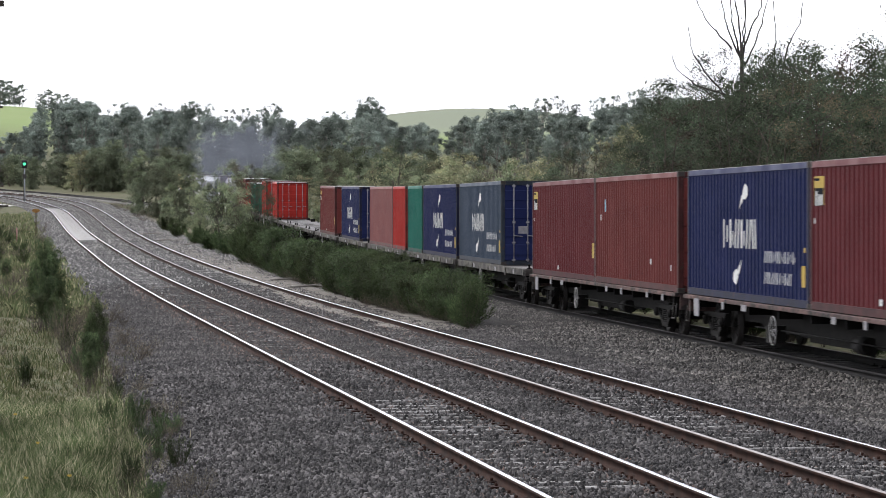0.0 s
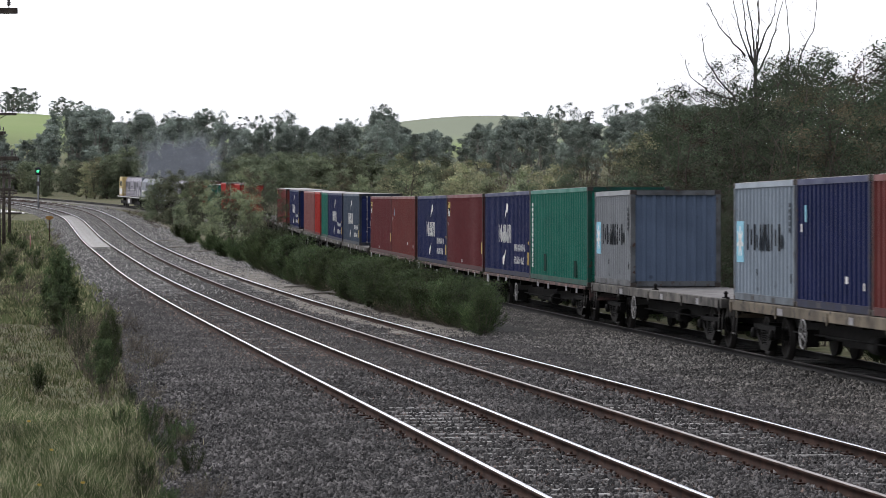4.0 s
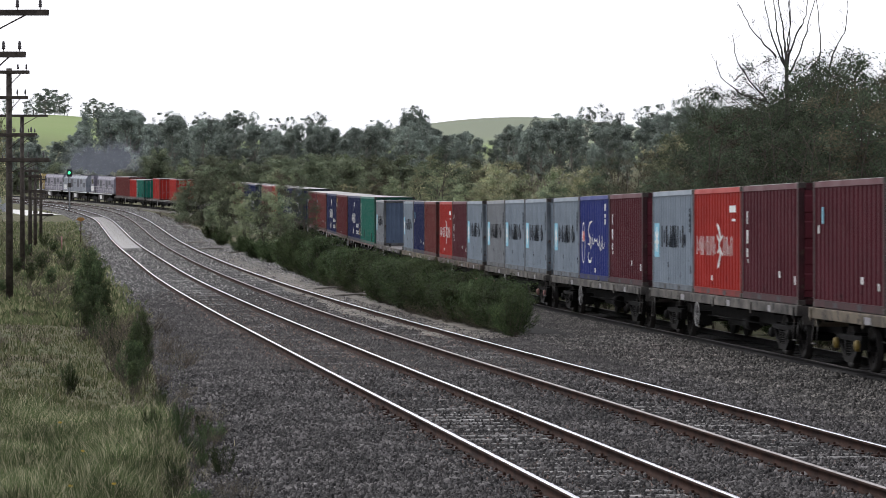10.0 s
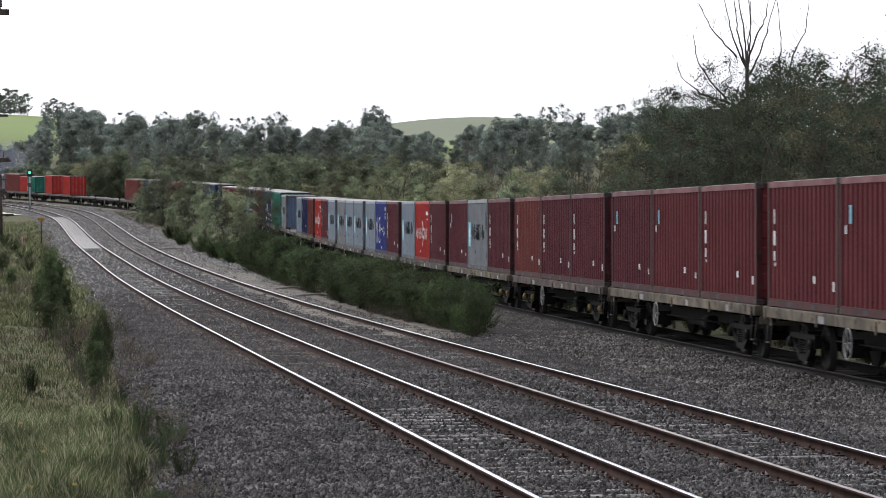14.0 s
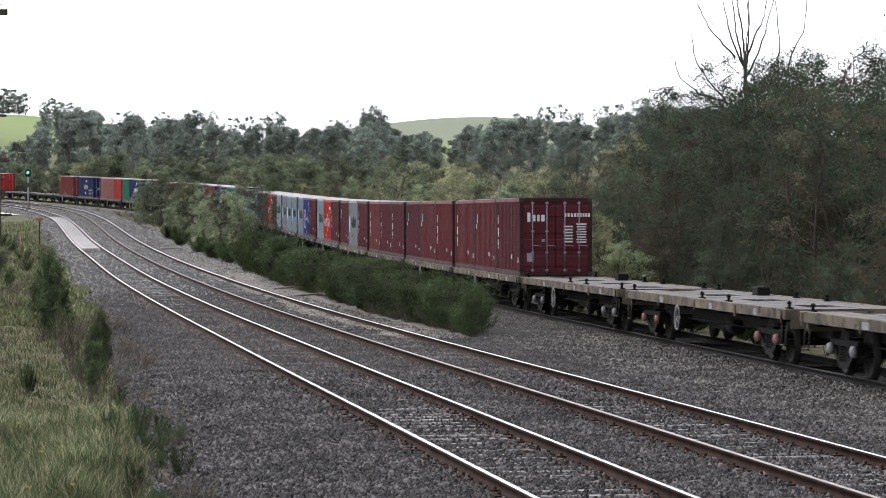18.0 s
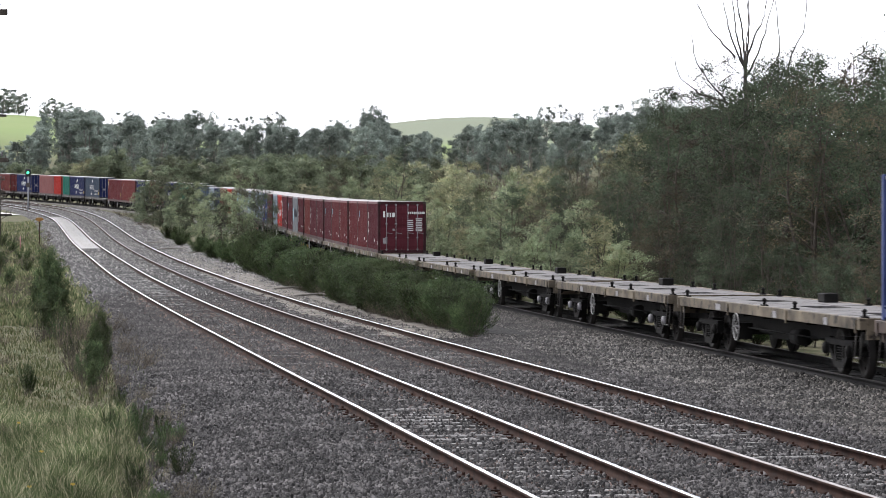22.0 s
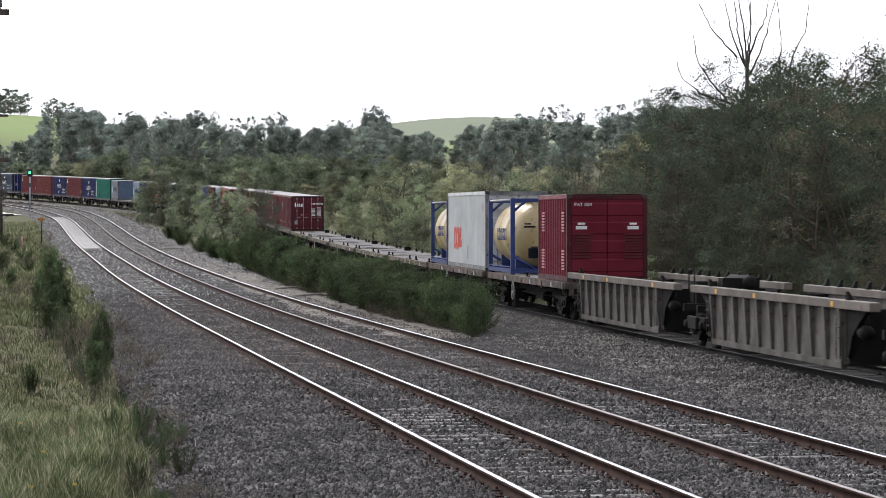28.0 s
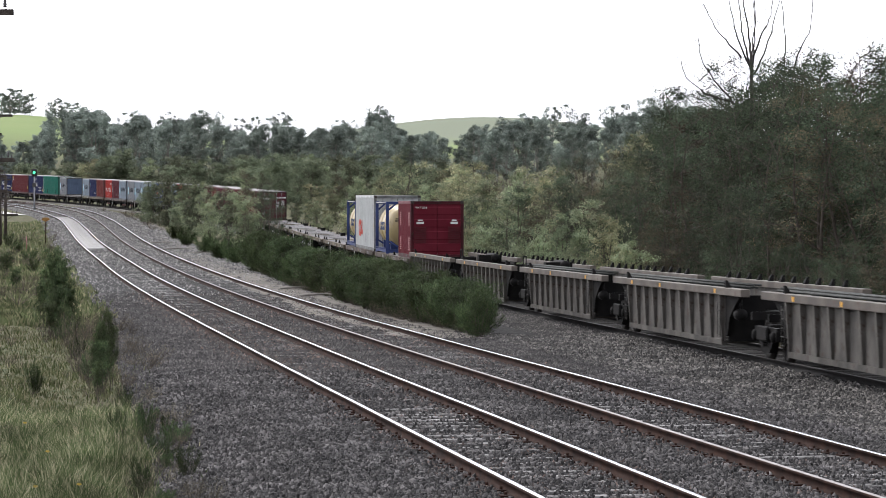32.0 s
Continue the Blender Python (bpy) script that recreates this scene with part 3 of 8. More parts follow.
def twist_mesh(bm):
    box(bm, -0.09, 0.09, -0.07, 0.07, 0.0, 0.035)
    tube(bm, (0, 0, 0.03), (0, 0, 0.12), 0.035, n=8)
    lathe(bm, (0, 0, 0.10), (0, 0, 1), [(0.0, 0.03), (0.02, 0.055), (0.05, 0.045), (0.075, 0.015)], 8)


def flat_wagon(q0, q1, deck=1.17, sill=SILL_GREY, sill_label="grey", cap=None, style="deck", label="", wheel_x=0.2, plates=True):
    """A container flat from q0 (front) to q1 (rear). deck: height of the containers' feet above the rail."""
    L = q1 - q0 - 0.75
    h = L / 2
    w = tagged(new("flat_wagon"), label or f"{sill_label} container flat wagon with black bogies, rolling on the track", "wagon", "wagons of the freight train")
    zt = deck
    dep = 0.22 if style == "deck" else 0.09
    for s in (-1, 1):
        def side(bm, s=s):
            y0, y1 = (s * 1.16, s * 1.30) if s > 0 else (s * 1.30, s * 1.16)
            box(bm, -h, h, y0, y1, zt - dep, zt)
            shaped(bm, 0.01)
            if style == "deck":
                n = int(L / 4.4)
                for i in range(n + 1):
                    x = -h + 0.25 + (L - 0.5) * i / n
                    yy = s * 1.30
                    box(bm, x - 0.035, x + 0.035, min(yy, yy + s * 0.03), max(yy, yy + s * 0.03), zt - dep - 0.06, zt - 0.04)
        part("side_sill", shared(("side_sill", round(L, 2), s, style, deck), side, sill), sill, w, f"{sill_label} side sill")

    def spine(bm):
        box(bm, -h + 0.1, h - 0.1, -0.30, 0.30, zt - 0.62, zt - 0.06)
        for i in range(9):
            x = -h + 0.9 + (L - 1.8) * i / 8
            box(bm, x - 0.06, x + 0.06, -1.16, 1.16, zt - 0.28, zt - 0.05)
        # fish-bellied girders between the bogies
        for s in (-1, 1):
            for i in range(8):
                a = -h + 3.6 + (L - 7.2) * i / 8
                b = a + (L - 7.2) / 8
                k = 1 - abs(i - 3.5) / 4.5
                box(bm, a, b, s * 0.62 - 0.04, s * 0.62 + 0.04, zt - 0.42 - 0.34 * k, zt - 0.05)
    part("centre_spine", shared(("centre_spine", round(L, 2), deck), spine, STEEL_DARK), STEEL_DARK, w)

    if style == "deck":
        n = max(6, int(L / 1.6))
        pl = (L - 0.2) / n
        bare = "empty" in label
        if bare:
            # plates with open bays between them
            for i in range(n):
                for y0, y1 in ((-1.16, -0.42), (-0.40, 0.40), (0.42, 1.16)):
                    if y0 != -0.40 or i % 3 != 1:
                        part("deck_plate", shared(("deck_plate", round(pl, 2), y0), lambda bm: box(bm, 0.02, pl - 0.02, y0, y1, -0.05, -0.012), DECK), DECK, w, at=(-h + 0.1 + pl * i, 0, zt + (0.006 if (i * 7 + int(y0 * 9)) % 5 == 0 else 0)))
        else:
            part("deck", shared(("deck", round(L, 2), deck), lambda bm: box(bm, -h + 0.1, h - 0.1, -1.16, 1.16, zt - 0.05, zt - 0.012), DECK), DECK, w, "worn steel deck")
        if bare:
            # dark stowage boxes on the far edge of the bare deck
            for k in (0.33,):
                part("lashing_box", shared("lashing_box", lambda bm: (box(bm, -0.30, 0.30, -0.16, 0.16, 0, 0.20), shaped(bm, 0.015)), STEEL_DARK), STEEL_DARK, w, at=(h * k, -0.95, zt - 0.008))
    for s in (-1, 1):
        def head(bm, s=s):
            a, b = (h - 0.10, h) if s > 0 else (-h, -h + 0.10)
            box(bm, a, b, -1.16, 1.16, zt - 0.40, zt - 0.005)
        part("head_stock", shared(("head_stock", round(L, 2), s, deck), head, sill), sill, w)
        part("coupler", shared("coupler", coupler_mesh, STEEL_DARK), STEEL_DARK, w, at=pose(s * (h - 0.2), 0, 0.88, 0, 0, 0 if s > 0 else 180))
        bogie(w, s * (h - 2.55), cap)

        def step(bm, s=s):
            x = s * (h - 0.35)
            for k in (-0.2, 0.2):
                tube(bm, (x + k, 1.22, zt - 0.25), (x + k, 1.26, 0.42), 0.014, n=5)
            tube(bm, (x - 0.2, 1.26, 0.45), (x + 0.2, 1.26, 0.45), 0.018, n=5)
        part("shunter_step", shared(("shunter_step", round(L, 2), s, deck), step, STEEL_GREY), STEEL_GREY, w)
    part("handbrake_wheel", shared("handbrake_wheel", handwheel_mesh, HANDWHEEL), HANDWHEEL, w, "pale spoked handbrake wheel", at=(h * wheel_x, 1.36, zt - 0.50))

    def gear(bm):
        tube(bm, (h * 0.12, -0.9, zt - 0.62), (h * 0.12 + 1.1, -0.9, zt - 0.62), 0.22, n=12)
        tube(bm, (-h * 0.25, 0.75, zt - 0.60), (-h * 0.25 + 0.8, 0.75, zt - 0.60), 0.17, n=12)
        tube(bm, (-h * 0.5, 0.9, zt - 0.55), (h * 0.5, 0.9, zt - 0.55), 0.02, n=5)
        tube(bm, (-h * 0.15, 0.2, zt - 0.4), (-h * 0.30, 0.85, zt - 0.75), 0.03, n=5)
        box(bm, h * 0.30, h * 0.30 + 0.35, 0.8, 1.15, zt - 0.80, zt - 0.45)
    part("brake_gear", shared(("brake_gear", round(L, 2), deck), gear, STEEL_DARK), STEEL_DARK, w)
    if plates:
        for k, (x, wd) in enumerate(((h * 0.45, 0.5), (-h * 0.2, 0.34), (-h * 0.7, 0.28))):
            part("number_plate", shared(("number_plate", wd), lambda bm, wd=wd: box(bm, -wd / 2, wd / 2, 0, 0.006, -0.07, 0.07), GASKET), GASKET, w, at=(x, 1.303, zt - 0.13))
    if style != "deck":
        for k, (x, wd, ht) in enumerate(((h * 0.86, 0.52, 0.40), (h * 0.62, 0.20, 0.16), (-h * 0.40, 0.20, 0.16), (-h * 0.88, 0.20, 0.30))):
            part("placard_board", shared(("placard_board", wd), lambda bm, wd=wd, ht=ht: (box(bm, -wd / 2, wd / 2, 0, 0.03, -ht, 0), shaped(bm, 0.008)), GASKET), GASKET, w, "dull white placard board", at=(x, 1.305, zt - 0.06))
    if style == "deck":
        for k in ((0, 2, 3, 6) if "empty" in label else (0, 3, 6)):
            x = -h + 0.35 + (L - 0.7) * k / 6
            for s in (-1, 1):
                part("twistlock", shared("twistlock", twist_mesh, STEEL_DARK), STEEL_DARK, w, at=(x, s * 1.12, zt - 0.012))
    riding(w, (q0 + q1) / 2, max(h - 2.55, 2))
    return w


# ---- containers ----
def paint(name, c, fade=0.25, rust=True):
    c2 = tuple(v * 1.22 + 0.004 for v in c)
    return mat("paint_" + name, c, c2, 0.9, 0.6, 0.08, fine=30, c3=tuple(v * 0.62 + 0.004 for v in c) if rust else None, spot=0.66, spec=0.14)


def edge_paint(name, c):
    """Posts and rails: the same paint scraped, rusting, and darkened against light on flat faces."""
    return mat("worn_dark_edge_" + name, tuple(v * 0.3 for v in c), tuple(v * 0.62 for v in c), 2.2, 0.65, 0.15, fine=30, c3=(0.05, 0.028, 0.02), spot=0.60)


# roofs painted pale for the white gleam of light on their tops
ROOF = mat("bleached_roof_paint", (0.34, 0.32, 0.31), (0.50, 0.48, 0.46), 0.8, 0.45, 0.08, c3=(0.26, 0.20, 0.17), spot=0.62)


def corrugated(bm, L, H, pitch, depth, y, out):
    """A sheet with trapezoid ribs, L long and H high, facing out (+1 or -1) along y."""
    n = int(L / pitch)
    p = L / n
    xs, ys = [], []
    for i in range(n):
        for u, d in ((0.0, 0), (0.25, 0), (0.42, 1), (0.82, 1)):
            xs.append(-L / 2 + (i + u) * p)
            ys.append(y - out * depth * d)
    xs.append(L / 2)
    ys.append(y)
    lo = [bm.verts.new((a, b, 0)) for a, b in zip(xs, ys)]
    hi = [bm.verts.new((a, b, H)) for a, b in zip(xs, ys)]
    for i in range(len(xs) - 1):
        bm.faces.new((lo[i], lo[i + 1], hi[i + 1], hi[i]))


def container(q0, colour, name, H=2.591, L=6.058, deck=1.17, wagon=None, roof=None, mark=None, cat_label="", pitch=0.34, flip=False, depth=0.070):
    """A shipping container whose front edge is at q0; wagon: (centre, half) of the wagon it stands on."""
    m, em = paint(name, colour), edge_paint(name, colour)
    # top rails brightened: the sunlit line along them put into the paint
    brightened = mat("bleached_" + name, tuple(v * 1.1 + 0.02 for v in colour), tuple(v * 1.3 + 0.10 for v in colour), 0.7, 0.6, 0.08, spec=0.15)
    W = 2.438
    c = tagged(new("shipping_container"), " ".join(cat_label.split()[:12]), "container", "containers on the train")
    hl, hw = L / 2, W / 2
    for s in (-1, 1):
        def side(bm, s=s):
            corrugated(bm, L - 0.30, H - 0.28, pitch, depth, 0, s)
        part("side_wall", shared(("side_wall", L, H, s, pitch), side, m), m, c, at=(0, s * (hw - 0.012), 0.16))

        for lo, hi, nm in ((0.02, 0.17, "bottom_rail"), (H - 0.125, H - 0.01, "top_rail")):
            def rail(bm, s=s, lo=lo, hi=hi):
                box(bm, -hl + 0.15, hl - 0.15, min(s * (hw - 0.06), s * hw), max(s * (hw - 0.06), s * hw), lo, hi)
            part(nm, shared((nm, L, H, s), rail, em if lo < 1 else brightened), m, c)
    for sx in (-1, 1):
        for sy in (-1, 1):
            def post(bm, sx=sx, sy=sy):
                a, b = (hl - 0.15, hl) if sx > 0 else (-hl, -hl + 0.15)
                y0, y1 = (hw - 0.13, hw) if sy > 0 else (-hw, -hw + 0.13)
                box(bm, a, b, y0, y1, 0.118, H - 0.118)
                shaped(bm, 0.012)
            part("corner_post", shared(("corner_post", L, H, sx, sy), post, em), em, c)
            for z in (0.0, H - 0.118):
                part("corner_casting", shared("corner_casting", casting_mesh, CAST), CAST, c, at=pose(sx * (hl - 0.089), sy * (hw - 0.081), z))

    def front(bm):
        corrugated(bm, W - 0.26, H - 0.30, 0.25, 0.045, 0, 1)
    part("front_wall", shared(("front_wall", H), front, m), m, c, at=pose(hl - 0.03, 0, 0.16, 0, 0, -90))

    def roofm(bm):
        corrugated(bm, L - 0.30, W - 0.10, 0.21, 0.018, 0, 1)
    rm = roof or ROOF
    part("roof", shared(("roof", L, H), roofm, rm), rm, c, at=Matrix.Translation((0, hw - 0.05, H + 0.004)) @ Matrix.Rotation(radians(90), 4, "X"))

    def under(bm):
        box(bm, -hl + 0.15, hl - 0.15, -hw + 0.06, hw - 0.06, 0.04, 0.15)
    part("underframe", shared(("underframe", L, H), under, em), em, c)
    # flat black plates stand for the shade inside the fork openings
    if L < 7:
        for s in (-1, 1):
            for x in (-1.03, 1.03):
                part("fork_pocket", shared(("fork_pocket", s), lambda bm, s=s: box(bm, -0.18, 0.18, min(s * hw, s * (hw + 0.004)), max(s * hw, s * (hw + 0.004)), 0.035, 0.14), BLACK), BLACK, c, at=(x, 0, 0))
    for sx in (-1, 1):
        a, b = sorted((sx * hl, sx * (hl - 0.12)))
        part("end_sill", shared(("end_sill", L, sx), lambda bm: box(bm, a, b, -hw + 0.16, hw - 0.16, 0.02, 0.16), em), em, c)
        part("end_header", shared(("end_header", L, H, sx), lambda bm: box(bm, a, b, -hw + 0.165, hw - 0.165, H - 0.14, H - 0.01), em), em, c)
    for s in (-1, 1):
        def door(bm, s=s):
            a, b = (0.012, hw - 0.14) if s > 0 else (-hw + 0.14, -0.012)
            k = (H - 0.2) / 2.39
            pro = [(0.0, 0.17), (-0.035, 0.17)]
            for z in (0.30, 0.85, 1.40, 1.95):
                pro += [(-0.035, z * k), (-0.052, z * k + 0.03), (-0.052, z * k + 0.35), (-0.035, z * k + 0.38)]
            pro += [(-0.035, H - 0.15), (0.0, H - 0.15)]
            lo = [bm.verts.new((x, a, z)) for x, z in pro]
            hi = [bm.verts.new((x, b, z)) for x, z in pro]
            n = len(pro)
            for i in range(n):
                bm.faces.new((lo[i], lo[(i + 1) % n], hi[(i + 1) % n], hi[i]))
            bm.faces.new(lo[::-1])
            bm.faces.new(hi)
        dr = part("door", shared(("door", H, s), door, m), m, c, at=(-hl + 0.06, 0, 0))
        for k in (0.30, 0.78):
            part("lock_rod", shared(("lock_rod", H), lambda bm: lock_rod_mesh(bm, H), GASKET), GASKET, dr, at=(-0.075, s * k, 0))
    if wagon is None:
        wagon = (q0 + L / 2, L / 2 - 1)
    if mark:
        mark(c, L, H)
    if flip:
        # front wall to the rear: the doors look forwards
        for o in c.children:
            if o.name.split(".")[0] in ("door", "front_wall"):
                o.matrix_basis = Matrix.Rotation(math.pi, 4, "Z") @ o.matrix_basis
    riding(c, wagon[0], wagon[1], wagon[0] - (q0 + L / 2), deck)
    return c


def casting_mesh(bm):
    box(bm, -0.091, 0.091, -0.083, 0.083, -0.002, 0.120)
    shaped(bm, 0.012)
    for s in (-1, 1):
        lathe(bm, (0, s * 0.078, 0.06), (0, s, 0), [(0.0, 0.04), (0.007, 0.04), (0.007, 0.026)], 10)


def lock_rod_mesh(bm, H):
    tube(bm, (0, 0, 0.12), (0, 0, H - 0.12), 0.018, n=6)
    for z in (0.16, 0.75, 1.45, H - 0.20):
        box(bm, -0.02, 0.03, -0.05, 0.05, z, z + 0.06)
    tube(bm, (-0.03, 0.0, 1.02), (-0.03, -0.30, 0.99), 0.014, n=5)


def patches(c, name, material, rects, y, label="", z_off=0.0, x_face=None):
    """Painted shapes on a side (plane y) or on an end (plane x_face): each rect is (along, up, length, height)."""
    if name in ("small_label", "dark_repair_patch", "warning_label", "yellow_label", "end_label", "small_marking") and len(rects) > 1:
        return [patches(c, name, material, [r], y, label, z_off, x_face) for r in rects][0]
    def make(bm):
        for u, v, a, b in rects:
            if x_face is None:
                yy = (y, y + 0.004) if y > 0 else (y - 0.004, y)
                box(bm, u - a / 2, u + a / 2, yy[0], yy[1], v - b / 2, v + b / 2)
            else:
                box(bm, x_face - 0.004, x_face, u - a / 2, u + a / 2, v - b / 2, v + b / 2)
    p = part(name, shared((name, material.name, str(rects), y, x_face), make, material), material, c, label)
    return p


def strokes(c, name, material, lines, y, label=""):
    """Brush strokes on a side: each line is (width, points (along, up)); joined prisms that follow the line."""
    def make(bm):
        s = 1 if y > 0 else -1
        for wd, pts in lines:
            P = [Vector((a, b)) for a, b in pts]
            rows = []
            for i, p in enumerate(P):
                d = (P[min(i + 1, len(P) - 1)] - P[max(i - 1, 0)]).normalized()
                k = Vector((-d.y, d.x)) * wd / 2 * (0.55 if i in (0, len(P) - 1) else 1.0)
                rows.append([bm.verts.new((q.x, yy, q.y)) for q in (p + k, p - k) for yy in (y, y + s * 0.004)])
            for a, b in zip(rows, rows[1:]):
                for i, j in ((0, 1), (1, 3), (3, 2), (2, 0)):
                    bm.faces.new((a[i], a[j], b[j], b[i]))
            bm.faces.new([rows[0][i] for i in (0, 1, 3, 2)])
            bm.faces.new([rows[-1][i] for i in (2, 3, 1, 0)])
    return part(name, shared((name, material.name, str(lines), y), make, material), material, c, label)


LT_BLUE = mat("pale_blue_paint", (0.16, 0.42, 0.55), (0.24, 0.50, 0.62), 3, 0.6, 0.05)
LOGO_BLACK = mat("near_black_lettering", (0.006, 0.008, 0.012), (0.012, 0.014, 0.019), 3, 0.8, 0.05, spec=0.04)
LOGO_RED = mat("red_lettering", (0.50, 0.05, 0.03), (0.60, 0.08, 0.05), 3, 0.6, 0.05)
SIDE = 1.219 - 0.008


def glyph_row(x0, zc, pitch, height, n, st=0.2, seed=0):
    """Plain upright and slanting bars of the size of n capitals, running rearwards from x0."""
    rng = random.Random(seed)
    out = []
    w, h2 = pitch * 0.30, height / 2
    t = pitch * st * 1.25
    for i in range(n):
        x = x0 - i * pitch
        a, b = x + w, x - w
        kind = (i * 2 + rng.randint(0, 1)) % 4
        if kind == 0:
            out += [(t, [(a, zc - h2), (a, zc + h2)]), (t, [(b, zc - h2 * 0.6), (b, zc + h2 * 0.6)])]
        elif kind == 1:
            out += [(t, [(a, zc - h2), (a - w * 0.7, zc + h2)]), (t, [(b + w * 0.3, zc - h2), (b - w * 0.4, zc + h2)])]
        elif kind == 2:
            out += [(t * 1.5, [(x + w * 0.4, zc - h2), (x + w * 0.4, zc + h2)]), (t * 0.8, [(b, zc - h2 * 0.8), (b, zc + h2 * 0.2)])]
        else:
            out += [(t, [(a - w * 0.6, zc - h2), (a, zc + h2)]), (t, [(b, zc - h2), (b + w * 0.5, zc + h2)])]
    return out


def mark_star(c, L, H):
    """Pale blue square with a white star, dark lettering shapes; both sides."""
    for s in (1, -1):
        y = s * SIDE
        u, v = L * 0.385, H * 0.50
        patches(c, "logo_square", LT_BLUE, [(u, v, 0.74, 0.90)], y)
        strokes(c, "logo_star", WHITE, [(0.13, [(u + 0.30 * math.cos(a), v + 0.34 * math.sin(a)), (u, v), (u - 0.06 * math.cos(a), v - 0.06 * math.sin(a))]) for a in [math.pi / 2 + k * 2 * math.pi / 7 for k in range(7)]], s * (SIDE + 0.004))
        strokes(c, "lettering", LOGO_BLACK, glyph_row(L * 0.225, H * 0.54, 0.60, 0.56, 6, 0.31, 3), y, "dark lettering shapes")
        small_marks(c, L, H, s, LOGO_BLACK)


def small_marks(c, L, H, s, m):
    rows = [(-L * 0.42, H * 0.80 - 0.13 * i, 0.09, 0.09) for i in range(5)] + [(-L * 0.44, H * 0.22, 0.10, 0.20), (L * 0.10, H * 0.25, 0.09, 0.14)]
    patches(c, "small_marking", m if s > 0 else WHITE, rows, s * SIDE)


def mark_two_waves(c, L, H):
    """White lettering bars with a swirl above and below, small bars at the rear."""
    for s in (1, -1):
        y = s * SIDE
        o = L * 0.02
        strokes(c, "lettering", WHITE, glyph_row(o + 1.55, H * 0.50, 0.58, 0.62, 6, 0.26, 1), y, "white lettering shapes")
        for nm, d, cx, cz in (("swirl", 1, o - 0.35, H * 0.79), ("lower_swirl", -1, o + 0.35, H * 0.20)):
            strokes(c, nm, WHITE, [(0.34, [(cx - d * 0.36, cz + d * 0.08), (cx - d * 0.12, cz + d * 0.07), (cx + d * 0.08, cz - d * 0.01)]), (0.16, [(cx + d * 0.07, cz - d * 0.01), (cx + d * 0.22, cz - d * 0.10), (cx + d * 0.32, cz - d * 0.17)]), (0.06, [(cx + d * 0.32, cz - d * 0.17), (cx + d * 0.40, cz - d * 0.24), (cx + d * 0.44, cz - d * 0.30)])], y)
        for j, n, sd in ((0.34, 8, 5), (0.19, 7, 9)):
            strokes(c, "small_lettering", WHITE, glyph_row(-L * 0.185, H * j, 0.36, 0.24, n, 0.17, sd), y)
        patches(c, "warning_label", YELLOW, [(-L * 0.462, H * 0.22, 0.30, 0.42), (-L * 0.47, H * 0.40, 0.14, 0.10)], y)
    patches(c, "end_label", WHITE, [(-0.62, H * 0.83, 0.75, 0.05), (-0.75, H * 0.62, 0.38, 0.10), (-0.7, H * 0.44, 0.26, 0.26)], 0, x_face=-L / 2 + 0.005)
    patches(c, "end_plate", GASKET, [(0.45, H * 0.42, 0.34, 0.26)], 0, x_face=-L / 2 + 0.004)


def mark_column(c, L, H):
    """White marks one above another at the front, a small label low down."""
    for s in (1, -1):
        y = s * SIDE
        patches(c, "column_marking", WHITE, [(L * 0.40, H * 0.72, 0.09, 0.30), (L * 0.40, H * 0.55, 0.17, 0.30), (L * 0.40, H * 0.41, 0.14, 0.20), (L * 0.39, H * 0.34, 0.09, 0.08)], y)
        patches(c, "small_label", WHITE, [(-L * 0.18, H * 0.24, 0.16, 0.14), (-L * 0.44, H * 0.20, 0.12, 0.18)], y)


def mark_dots(c, L, H):
    for s in (1, -1):
        patches(c, "small_label", WHITE, [(-L * 0.20, H * 0.24, 0.18, 0.14), (L * 0.42, H * 0.62, 0.12, 0.16), (-L * 0.42, H * 0.2, 0.10, 0.14)], s * SIDE)
        patches(c, "blue_label", LT_BLUE, [(L * 0.36, H * 0.73, 0.15, 0.34)], s * SIDE)


def mark_shield(c, L, H):
    for s in (1, -1):
        patches(c, "yellow_label", YELLOW, [(L * 0.44, H * 0.80, 0.80, 0.56), (-L * 0.475, H * 0.30, 0.30, 0.42)], s * SIDE)
        patches(c, "dark_label", LOGO_BLACK, [(L * 0.44, H * 0.76, 0.72, 0.34), (L * 0.44 + 0.15, H * 0.875, 0.4, 0.05)], s * (SIDE + 0.004))
        patches(c, "label_mark", WHITE, [(L * 0.44 + 0.2, H * 0.75, 0.10, 0.28), (L * 0.44 - 0.02, H * 0.74, 0.10, 0.22), (L * 0.44 - 0.22, H * 0.74, 0.12, 0.20)], s * (SIDE + 0.008))
        patches(c, "small_label", WHITE, [(L * 0.06, H * 0.10, 0.18, 0.12), (L * 0.47, H * 0.60, 0.08, 0.10)], s * SIDE)


def handwriting(x0, x1, z, amp, n, w):
    """A looping pen line from x0 back to x1, like a signature but spelling nothing."""
    pts = []
    for i in range(n * 8 + 1):
        t = i / (n * 8)
        a = i / 8 * 2 * math.pi
        pts.append((x0 + (x1 - x0) * t + 0.10 * math.sin(a), z + amp * (0.55 + 0.45 * math.sin(t * 9 + 1)) * math.cos(a) + 0.05 * math.sin(t * 5)))
    return (w, pts)


